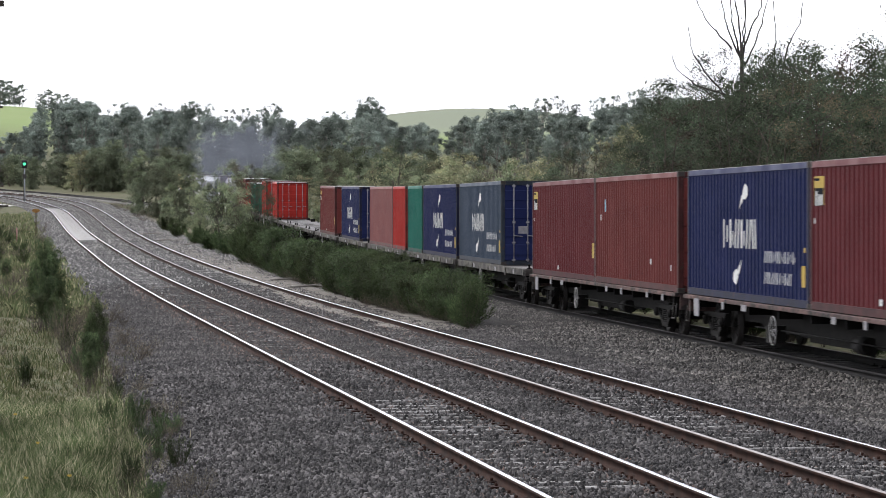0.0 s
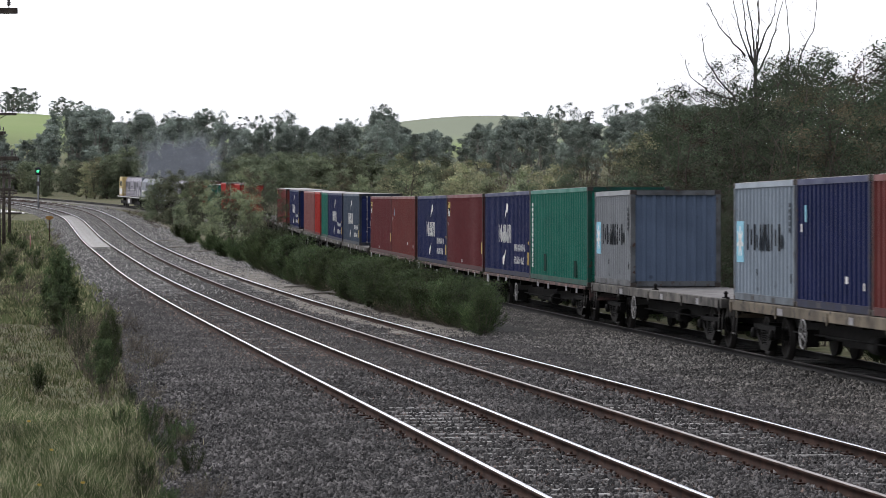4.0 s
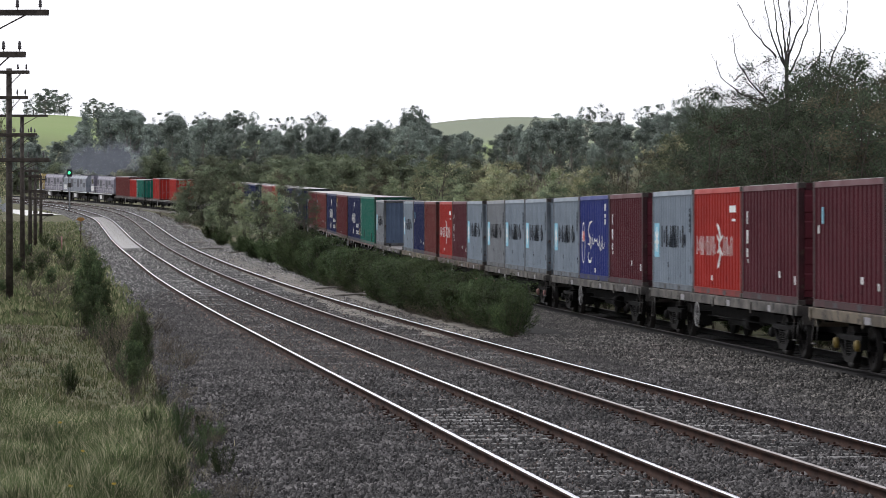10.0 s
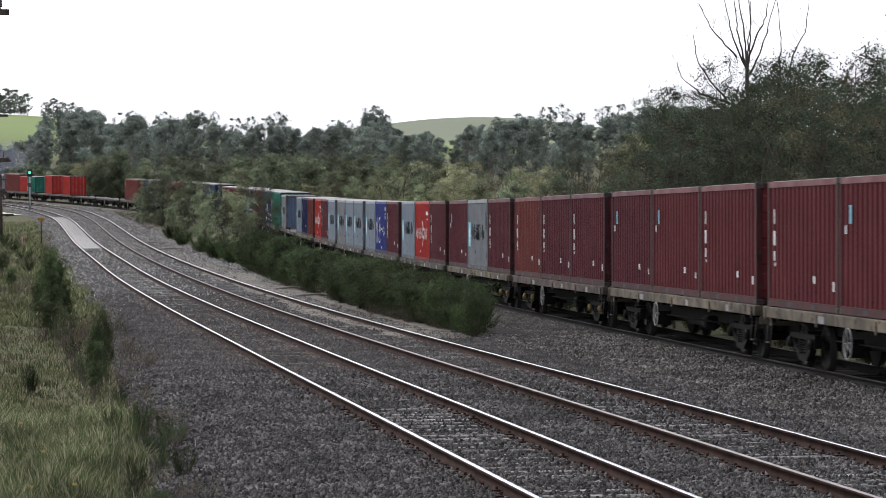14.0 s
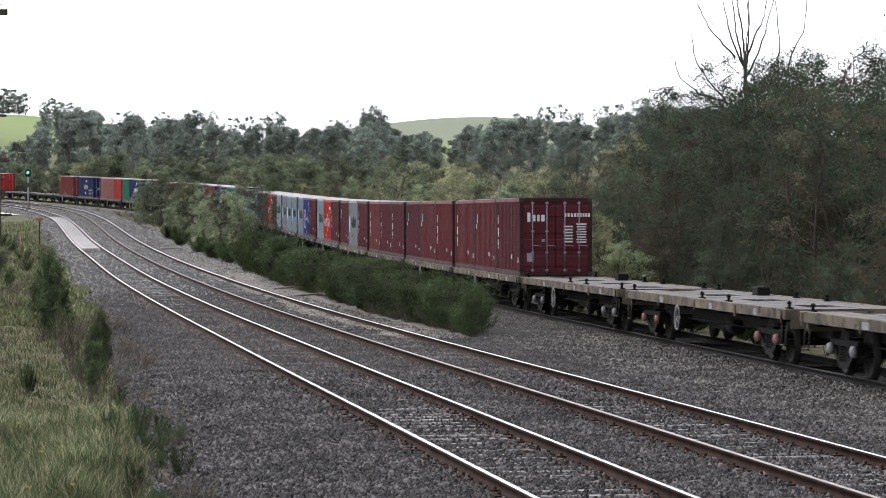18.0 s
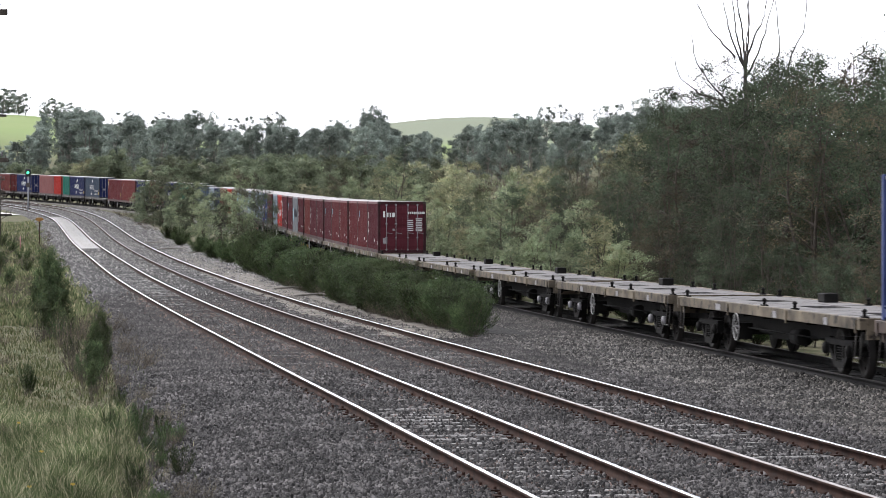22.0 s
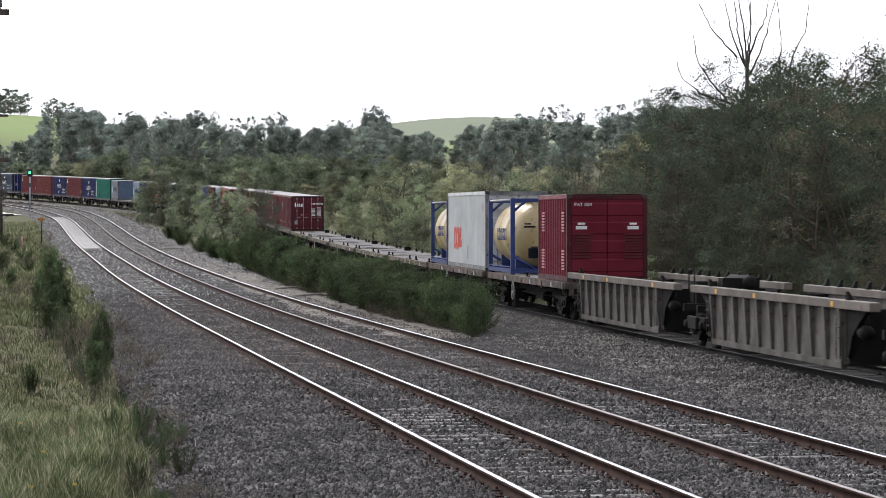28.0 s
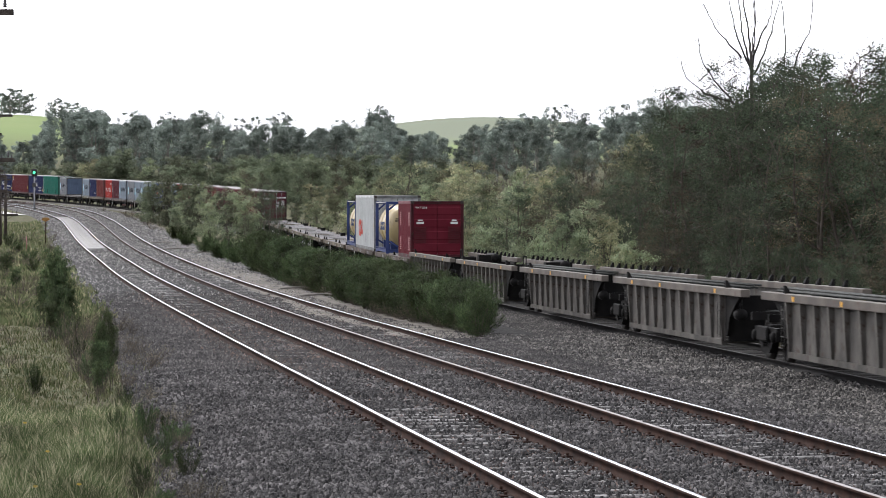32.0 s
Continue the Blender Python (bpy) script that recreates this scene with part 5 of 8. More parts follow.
def well_wagon(q0, q1, extra, first=False):
    L = q1 - q0 - 0.5
    h = L / 2
    body = h - 2.65
    w = tagged(new("well_wagon"), "empty grey-brown well wagon with ribbed sides, rolling on the track", "wagon", "wagons of the freight train")
    for s in (-1, 1):
        def sidewall(bm, s=s):
            y = s * 1.30
            box(bm, -body + 0.1, body - 0.1, min(y, y + s * 0.03), max(y, y + s * 0.03), 0.30, 1.34)
            box(bm, -body + 0.2, body - 0.2, min(y - s * 0.02, y + s * 0.09), max(y - s * 0.02, y + s * 0.09), 0.22, 0.34)
        part("side_wall", shared(("well_side", round(L, 1), s), sidewall, WELL), WELL, w)

        def toprail(bm, s=s):
            y0, y1 = (1.24, 1.44) if s > 0 else (-1.44, -1.24)
            box(bm, -h + 0.55, h - 0.55, y0, y1, 1.33, 1.50)
            shaped(bm, 0.012)
        part("top_rail", shared(("well_rail", round(L, 1), s), toprail, WELL_TOP), WELL_TOP, w, "brown-grey box-section top rail")
        n = 10
        for i in range(n + 1):
            x = -body + 0.25 + (2 * body - 0.5) * i / n

            def rib(bm, s=s):
                a = [bm.verts.new(p) for p in ((-0.055, s * 1.32, 0.30), (0.055, s * 1.32, 0.30), (0.055, s * 1.38, 0.30), (-0.055, s * 1.38, 0.30), (-0.075, s * 1.32, 1.33), (0.075, s * 1.32, 1.33), (0.075, s * 1.45, 1.33), (-0.075, s * 1.45, 1.33))]
                for f in ((3, 2, 1, 0), (4, 5, 6, 7), (0, 1, 5, 4), (1, 2, 6, 5), (2, 3, 7, 6), (3, 0, 4, 7)):
                    bm.faces.new([a[j] for j in f])
            part("rib", shared(("rib", s), rib, WELL), WELL, w, at=(x, 0, 0))
        for x in (-h * 0.62, 0.15 * h, h * 0.6):
            part("reflector", shared(("reflector", s), lambda bm, s=s: box(bm, -0.10, 0.10, min(s * 1.44, s * 1.446), max(s * 1.44, s * 1.446), 1.36, 1.46), AMBER), AMBER, w, at=(x, 0, 0))
        for x in (-h * 0.72, -h * 0.58, -h * 0.43, -0.29 * h, -0.14 * h, 0.0, 0.14 * h, 0.29 * h, h * 0.43, h * 0.58, h * 0.72):
            def stop(bm, s=s):
                v = [bm.verts.new(p) for p in ((-0.09, s * 1.26, 1.50), (0.09, s * 1.26, 1.50), (0.09, s * 1.38, 1.50), (-0.09, s * 1.38, 1.50), (-0.05, s * 1.34, 1.66), (0.05, s * 1.34, 1.66), (0.05, s * 1.39, 1.66), (-0.05, s * 1.39, 1.66))]
                for f in ((3, 2, 1, 0), (4, 5, 6, 7), (0, 1, 5, 4), (1, 2, 6, 5), (2, 3, 7, 6), (3, 0, 4, 7)):
                    bm.faces.new([v[j] for j in f])
            if s < 0 or abs(x) > h * 0.6:
                part("container_guide", shared(("container_guide", s), stop, STEEL_DARK), STEEL_DARK, w, at=(x, 0, 0))

    for i in range(9):
        x = -body + 0.3 + (2 * body - 0.6) * i / 8
        part("cross_beam", shared("well_cross_beam", lambda bm: box(bm, -0.14, 0.14, -1.28, 1.28, 0.26, 0.34), WELL), WELL, w, at=(x, 0, 0))
    for s in (-1, 1):
        part("end_bulkhead", shared("well_bulkhead", lambda bm: box(bm, -0.06, 0.06, -1.26, 1.26, 0.30, 1.32), STEEL_DARK), STEEL_DARK, w, at=(s * (body - 0.06), 0, 0))
    for s in (-1, 1):
        def endsill(bm, s=s):
            a, b = sorted((s * body, s * (h - 0.02)))
            box(bm, a, b, -0.45, 0.45, 0.72, 1.0)
            a, b = sorted((s * (h - 0.45), s * (h - 0.30)))
            box(bm, a, b, -1.24, 1.24, 0.85, 1.02)
        part("end_platform", shared(("end_platform", round(L, 1), s), endsill, STEEL_DARK), STEEL_DARK, w)

        def ladder(bm, s=s):
            x = s * (body - 0.12)
            for k in (-0.14, 0.14):
                tube(bm, (x + k, 1.47, 0.40), (x + k, 1.47, 1.25), 0.013, n=5)
            for z in (0.45, 0.63, 0.81, 0.99, 1.17):
                tube(bm, (x - 0.14, 1.47, z), (x + 0.14, 1.47, z), 0.012, n=5)
        part("ladder", shared(("ladder", round(L, 1), s), ladder, STEEL_GREY), STEEL_GREY, w)
        for sy in (-1, 1):
            def gusset(bm, s=s, sy=sy):
                y0, y1 = sorted((sy * 1.24, sy * 1.32))
                a = [bm.verts.new((s * x, y0, z)) for x, z in ((body - 0.1, 1.34), (body + 1.5, 1.34), (body + 0.9, 1.12), (body + 0.35, 0.85), (body + 0.05, 0.42), (body - 0.1, 0.42))]
                b = [bm.verts.new((v.co.x, y1, v.co.z)) for v in a]
                bm.faces.new(a)
                bm.faces.new(b[::-1])
                for i in range(6):
                    bm.faces.new((a[i], b[i], b[(i + 1) % 6], a[(i + 1) % 6]))
            part("end_gusset", shared(("end_gusset", round(L, 1), s, sy), gusset, STEEL_DARK), STEEL_DARK, w)
        part("brake_cylinder", shared("brake_cylinder", lambda bm: (lathe(bm, (0, 0, 0), (1, 0, 0), [(0, 0.03), (0.05, 0.13), (0.4, 0.13), (0.45, 0.05), (0.7, 0.03)], 12), tube(bm, (0.1, 0, 0), (0.1, 0, 0.35), 0.02, n=5), tube(bm, (0.35, 0, 0), (0.35, 0, 0.35), 0.02, n=5)), STEEL_DARK), STEEL_DARK, w, at=(s * (body + 0.75) - 0.3, 1.18, 0.92))
    bogie(w, -h - 0.2, None)
    for sy in (-1, 1):
        part("bogie_guard", shared(("bogie_guard", sy), lambda bm: (box(bm, -0.5, 0.5, min(sy * 1.08, sy * 1.16), max(sy * 1.08, sy * 1.16), 0.42, 0.74), shaped(bm, 0.03)), STEEL_DARK), STEEL_DARK, w, at=(-h - 0.2, 0, 0))
    if first:
        bogie(w, h - 0.9, None)
    if extra:
        def tankm(bm):
            lathe(bm, (-h + 0.15, -0.35, 1.50), (1, 0, 0), [(0, 0.06), (0.05, 0.16), (0.15, 0.18), (2.2, 0.18), (2.3, 0.16), (2.35, 0.06)], 14)
            box(bm, -h + 0.35, -h + 0.9, -0.6, 0.3, 1.02, 1.62)
            box(bm, -h + 0.5, -h + 1.3, 0.4, 0.9, 1.02, 1.54)
            for x in (-h + 0.5, -h + 1.2):
                tube(bm, (x, 0.95, 1.0), (x, 0.95, 1.82), 0.02, n=5)
            tube(bm, (-h + 0.5, 0.95, 1.82), (-h + 1.2, 0.95, 1.82), 0.02, n=5)
        part("air_reservoir", shared(("air_reservoir", round(L, 1)), tankm, STEEL_DARK), STEEL_DARK, w)
    else:
        def pipes(bm):
            for i in range(4):
                tube(bm, (-h + 0.9, 1.16 - i * 0.08, 1.53 + (i % 2) * 0.05), (h - 0.9, 1.16 - i * 0.08, 1.53 + (i % 2) * 0.05), 0.022, n=6)
            for i in range(7):
                x = -h + 2.2 + (L - 4.4) * i / 6
                box(bm, x - 0.03, x + 0.03, 0.82, 1.26, 1.48, 1.52)
        part("pipe_run", shared(("pipe_run", round(L, 1)), pipes, mat("dark_pipe", (0.018, 0.02, 0.018), (0.04, 0.042, 0.038), 3)), None, w, "dark pipes along the top rail")
    riding(w, (q0 + q1) / 2, h - 0.5)
    return w


for i, (q0, q1) in enumerate(((343.6, 361.9), (362.3, 380.5), (380.9, 399.3), (399.6, 417.8), (418.2, 436.4), (436.8, 455.0))):
    well_wagon(q0, q1, i in (0, 1), i == 0)

# ---- three locomotives at the head ----
LOCO_GREY = mat("silver_grey_loco", (0.13, 0.15, 0.18), (0.24, 0.255, 0.28), 1.1, 0.5, 0.08, c3=(0.03, 0.032, 0.04), spot=0.62)
LOCO_MAUVE = mat("blue_grey_loco", (0.14, 0.13, 0.165), (0.26, 0.245, 0.285), 1.1, 0.5, 0.08, c3=(0.035, 0.03, 0.04), spot=0.62)
LOCO_GRILLE = mat("sooty_grey_grille", (0.05, 0.05, 0.062), (0.085, 0.085, 0.10), 3, 0.6, 0.1)
LOCO_YELLOW = mat("yellow_loco_end", (0.48, 0.36, 0.14), (0.60, 0.46, 0.22), 1.5, 0.5, 0.08)


def locomotive(q0, q1, body_mat, style, label, lead=False):
    L = q1 - q0 - 0.9
    h = L / 2
    lo = tagged(new("locomotive"), label, "locomotive", "locomotives of the freight train")
    W = 1.42

    def frame_m(bm):
        box(bm, -h, h, -1.40, 1.40, 1.30, 1.52)
        shaped(bm, 0.02)
    part("underframe", shared(("loco_frame", round(L, 1)), frame_m, SILL_GREY), SILL_GREY, lo, "dusty grey underframe")

    def hood(bm):
        w = 0.95 if style == "hood" else W
        x1 = h - 4.6 if style == "hood" else h - 1.2
        x0 = -h + 1.2 if style == "hood" else -h + 0.9
        pro = [(-w, 1.52), (-w, 3.55), (-w * 0.72, 4.02), (w * 0.72, 4.02), (w, 3.55), (w, 1.52)]
        a = [bm.verts.new((x0, y, z)) for y, z in pro]
        b = [bm.verts.new((x1, y, z)) for y, z in pro]
        for i in range(6):
            j = (i + 1) % 6
            bm.faces.new((a[i], a[j], b[j], b[i]))
        bm.faces.new(a[::-1])
        bm.faces.new(b)
    def dark_roof(bm):
        w = 0.95 if style == "hood" else W
        box(bm, -h + 1.3, (h - 4.7) if style == "hood" else (h - 1.3), -w * 0.74, w * 0.74, 3.98, 4.10)
        shaped(bm, 0.03)
    part("roof_panel", shared(("roof_panel", round(L, 1), style), dark_roof, BLACK), BLACK, lo, "sooty black roof")
    part("engine_hood", shared(("engine_hood", round(L, 1), style), hood, body_mat), body_mat, lo)

    def cab(bm):
        x0, x1 = (h - 4.6, h - 2.0) if style == "hood" else (h - 1.25, h - 0.35)
        pro = [(x0, 1.52), (x1, 1.52), (x1, 2.75), (x1 - 0.35, 3.95), (x1 - 0.6, 4.08), (x0, 4.08)]
        a = [bm.verts.new((x, -W, z)) for x, z in pro]
        b = [bm.verts.new((x, W, z)) for x, z in pro]
        for i in range(6):
            j = (i + 1) % 6
            bm.faces.new((a[i], a[j], b[j], b[i]))
        bm.faces.new(a[::-1])
        bm.faces.new(b)
        if style == "hood":
            box(bm, h - 2.0, h - 0.6, -1.0, 1.0, 1.52, 2.75)
    cm = LOCO_YELLOW if lead else body_mat
    cabp = part("cab", shared(("cab", round(L, 1), style), cab, cm), cm, lo, "yellow cab" if lead else "")
    for s in (-1, 1):
        xa, xb = (h - 4.2, h - 2.7) if style == "hood" else (h - 1.15, h - 0.75)
        part("cab_window", shared(("cab_window", style, s, round(L, 1)), lambda bm: box(bm, xa, xb, min(s * W, s * (W + 0.01)), max(s * W, s * (W + 0.01)), 2.85, 3.55), glass_mat()), glass_mat(), cabp)

        def rails(bm, s=s):
            y = s * 1.36
            n = 9
            for i in range(n):
                x = -h + 0.3 + (L - (5.0 if style == "hood" else 0.6)) * i / (n - 1)
                tube(bm, (x, y, 1.5), (x, y, 2.45), 0.018, n=5)
            x1 = -h + 0.3 + (L - (5.0 if style == "hood" else 0.6))
            tube(bm, (-h + 0.3, y, 2.45), (x1, y, 2.45), 0.018, n=5)
            tube(bm, (-h + 0.3, y, 2.0), (x1, y, 2.0), 0.014, n=5)
        if style == "hood":
            part("handrail", shared(("handrail", round(L, 1), s), rails, WHITE), WHITE, lo)

        def louvres(bm, s=s):
            w = 0.95 if style == "hood" else W
            for i in range(6):
                x = -h + 1.6 + i * (L - 8.0) / 5
                y = s * w
                box(bm, x, x + (L - 8) / 7.5, min(y, y + s * 0.02), max(y, y + s * 0.02), 2.75 if i % 2 else 2.2, 3.4 if i % 3 else 2.9)
        part("side_grille", shared(("side_grille", round(L, 1), style, s), louvres, LOCO_GRILLE), LOCO_GRILLE, lo)
    for i in range(3):
        part("roof_fan", shared("roof_fan", lambda bm: lathe(bm, (0, 0, 0), (0, 0, 1), [(0, 0.6), (0.16, 0.6), (0.18, 0.5), (0.12, 0.1)], 16), STEEL_GREY), STEEL_GREY, lo, at=(-h + 2.6 + i * 1.5, 0, 4.0))
    part("exhaust_port", shared("exhaust_port", lambda bm: box(bm, -0.5, 0.5, -0.2, 0.2, 0, 0.22), STEEL_DARK), STEEL_DARK, lo, at=(0.8, 0, 4.0))
    part("fuel_tank", shared("fuel_tank", lambda bm: (box(bm, -2.3, 2.3, -1.3, 1.3, 0.45, 1.30), shaped(bm, 0.06)), STEEL_GREY), STEEL_GREY, lo)
    for s in (-1, 1):
        part("tank_gauge_panel", shared(("tank_gauge_panel", s), lambda bm: box(bm, -0.9, 0.9, min(s * 1.3, s * 1.32), max(s * 1.3, s * 1.32), 0.62, 1.16), WHITE), WHITE, lo, "white fuel tank panel")
    for s in (-1, 1):
        def truck(bm):
            for k in (-1, 1):
                box(bm, -2.2, 2.2, k * 1.05 - 0.07, k * 1.05 + 0.07, 0.45, 0.85)
            box(bm, -0.3, 0.3, -1.1, 1.1, 0.75, 1.3)
        tk = part("bogie", shared("loco_bogie", truck, STEEL_DARK), STEEL_DARK, lo, at=(s * (h - 3.6), 0, 0))
        for k in (-1.8, 0.0, 1.8):
            ws = part("wheelset", shared("wheelset", wheelset_mesh, WHEEL), WHEEL, tk)
            ws.matrix_parent_inverse = Matrix.Translation((k, 0, 0.46))
            WHEELS.append(ws)
    part("headlight", shared("headlight", lambda bm: lathe(bm, (0, 0, 0), (1, 0, 0), [(0, 0.12), (0.06, 0.12), (0.07, 0.08)], 12), WHITE), WHITE, lo, at=(h - 0.45, 0, 3.0) if style != "hood" else (h - 2.05, 0, 3.95))
    for s in (-1, 1):
        # white lining along the sill and a pale panel below the cab window
        y0, y1 = sorted((s * 1.402, s * 1.41))
        part("sill_stripe", shared(("sill_stripe", round(L, 1), s), lambda bm: box(bm, -h + 0.3, h - 0.3, y0, y1, 1.36, 1.46), WHITE), WHITE, lo, "white sill stripe")
        xa, xb = (h - 4.5, h - 2.2) if style == "hood" else (h - 3.4, h - 1.4)
        y0, y1 = sorted((s * (W + 0.002), s * (W + 0.012)))
        part("side_panel", shared(("cab_side_panel", round(L, 1), style, s), lambda bm: box(bm, xa, xb, y0, y1, 1.75, 2.5), WHITE), WHITE, lo, "pale painted panel")
    riding(lo, (q0 + q1) / 2, h - 3.6)
    return lo


locomotive(-329.8, -309.0, LOCO_MAUVE, "hood", "leading diesel locomotive, blue-grey hood with a yellow cab", True)
locomotive(-308.6, -287.4, LOCO_GREY, "full", "silver-grey full-width diesel locomotive in the middle of three")
locomotive(-287.0, -266.0, LOCO_MAUVE, "hood", "third diesel locomotive, dusty blue-grey with pale handrails")


# ---- thin blue-grey exhaust haze that trails over the locomotives ----
def haze_mat():
    m = bpy.data.materials.new("exhaust_haze")
    m.use_nodes = True
    nt = m.node_tree
    b = nt.nodes["Principled BSDF"]
    b.inputs["Base Color"].default_value = (0.66, 0.72, 0.82, 1)
    b.inputs["Roughness"].default_value = 1.0
    tr = nt.nodes.new("ShaderNodeBsdfTransparent")
    mx = nt.nodes.new("ShaderNodeMixShader")
    mx.inputs[0].default_value = 0.025
    tl = nt.nodes.new("ShaderNodeBsdfTranslucent")
    tl.inputs["Color"].default_value = (0.72, 0.78, 0.88, 1)
    both = nt.nodes.new("ShaderNodeMixShader")
    both.inputs[0].default_value = 0.6
    nt.links.new(b.outputs[0], both.inputs[1])
    nt.links.new(tl.outputs[0], both.inputs[2])
    nt.links.new(tr.outputs[0], mx.inputs[1])
    nt.links.new(both.outputs[0], mx.inputs[2])
    nt.links.new(mx.outputs[0], nt.nodes["Material Output"].inputs["Surface"])
    return m


HAZE = haze_mat()
for q, seed in ((-313.0, 1), (-296.0, 2), (-284.0, 3)):
    rng = np.random.RandomState(seed)
    n = 240
    u = rng.uniform(0, 1, n) ** 0.8
    c = np.stack([2.0 - u * 24, rng.normal(0, 0.3 + 1.5 * u), 4.2 + u * 3.0 + rng.normal(0, 0.12 + 1.0 * u)], -1)
    d = rng.normal(size=(n, 3))
    d /= np.linalg.norm(d, axis=1)[:, None]
    e = np.cross(d, rng.normal(size=(n, 3)))
    e /= np.linalg.norm(e, axis=1)[:, None]
    sz = (0.25 + 1.15 * u)[:, None]
    V = np.stack([c - d * sz, c + e * sz, c + d * sz, c - e * sz], 1).reshape(-1, 3)
    me = from_arrays("exhaust_haze", V, np.arange(n * 4).reshape(n, 4), HAZE)
    hz = tagged(new("exhaust_smoke", me), "thin blue-grey diesel exhaust drifting over the locomotives", "smoke", "exhaust over the locomotives", "stuff")
    hz.visible_shadow = False
    riding(hz, q, 4.0)
# ---- plants ----
def leaf_quads(rng, centres, size, aspect, out=None, follow=0.9):
    """One small leaf spray (a quad) at each centre, turned more or less the way that its clump faces."""
    n = len(centres)
    d = rng.normal(size=(n, 3))
    if out is not None:
        f = out * follow + rng.normal(0, 0.24, (n, 3))
        f /= np.linalg.norm(f, axis=1)[:, None]
        d -= f * (d * f).sum(1)[:, None]
    d /= np.linalg.norm(d, axis=1)[:, None]
    e = np.cross(d, rng.normal(size=(n, 3))) if out is None else np.cross(d, f)
    e /= np.linalg.norm(e, axis=1)[:, None]
    s = size * rng.uniform(0.6, 1.4, n)[:, None]
    a, b = d * s, e * s * aspect
    V = np.stack([centres - a, centres + b, centres + a, centres - b], 1).reshape(-1, 3)
    F = np.arange(n * 4).reshape(n, 4)
    return V, F


def wattle_kind(seed, bark, leafm, height=7.0, r=2.4, stems=4, branches=15, sprays=13, leaves=18, leaf=0.044, aspect=0.34, spray_r=0.22, low=0.08, thick=0.07, lift=0.0):
    """A many-stemmed feathery tree: stems, side branches, and flat sprays of narrow leaves along the branches."""
    rng = np.random.RandomState(seed)
    bm = bmesh.new()
    C, O = [], []
    for k in range(stems):
        a = 2 * math.pi * (k + rng.uniform(-0.3, 0.3)) / stems
        top = np.array([math.cos(a), math.sin(a), 0]) * r * rng.uniform(0.12, 0.62)
        top[2] = height * (1.0 if k == 0 else rng.uniform(0.66, 0.97))
        bow = rng.normal(0, 0.06 * height, 3) * np.array([1, 1, 0.2])
        at = lambda t: np.array([0, 0, -0.2]) + (top - np.array([0, 0, -0.2])) * np.array([t ** 1.3, t ** 1.3, t]) + bow * math.sin(math.pi * t)
        pts = [at(i / 7) for i in range(8)]
        for i in range(7):
            tube(bm, pts[i], pts[i + 1], thick * (1 - i / 7.6), thick * (1 - (i + 1) / 7.6), 6, False)
        for j in range(branches):
            t = low + (1 - low) * (j + rng.uniform(0, 1)) / branches
            p = at(t)
            b = rng.uniform(0, 2 * math.pi)
            ln = r * rng.uniform(0.5, 1.1) * (0.30 + 0.72 * (1 - t) ** 0.55) * min(1.0, 0.45 + 1.6 * t)
            rise = lift + (rng.uniform(-0.05, 0.75) if t > 0.3 else rng.uniform(-0.15, 0.3))
            q = p + np.array([math.cos(b), math.sin(b), rise]) * ln
            q[2] = min(max(q[2], 0.035 * height), height * 1.02)
            mid = (p + q) / 2 + np.array([0, 0, 0.10 * ln])
            tube(bm, p, mid, thick * 0.36 * (1.1 - 0.6 * t), thick * 0.22, 4, False)
            tube(bm, mid, q, thick * 0.22, thick * 0.06, 4, False)
            u = rng.uniform(0.22, 1.08, sprays)
            c = p + (q - p) * u[:, None] + np.array([0, 0, 0.10 * ln]) * np.sin(np.pi * np.clip(u, 0, 1))[:, None]
            c = c + rng.normal(0, 0.07 * ln + 0.025 * r, (sprays, 3)) * np.array([1, 1, 0.62])
            o = (c - (p * 0.75 + q * 0.25)) * np.array([1, 1, 0.8]) + np.array([0, 0, 0.35 * ln])
            o /= np.linalg.norm(o, axis=1)[:, None] + 1e-6
            o = o + rng.normal(0, 0.35, (sprays, 3))
            o /= np.linalg.norm(o, axis=1)[:, None]
            w = rng.normal(size=(sprays, leaves, 3)) * spray_r * 0.62
            w -= o[:, None, :] * (w * o[:, None, :]).sum(-1, keepdims=True) * 0.72
            C.append((c[:, None, :] + w).reshape(-1, 3))
            O.append(np.repeat(o, leaves, 0))
    C, O = np.concatenate(C), np.concatenate(O)
    keep = C[:, 2] > 0.01 * height
    V, F = leaf_quads(rng, C[keep], leaf, aspect, O[keep])
    return finish("trunk", bm, bark), from_arrays("crown", V, F, leafm)


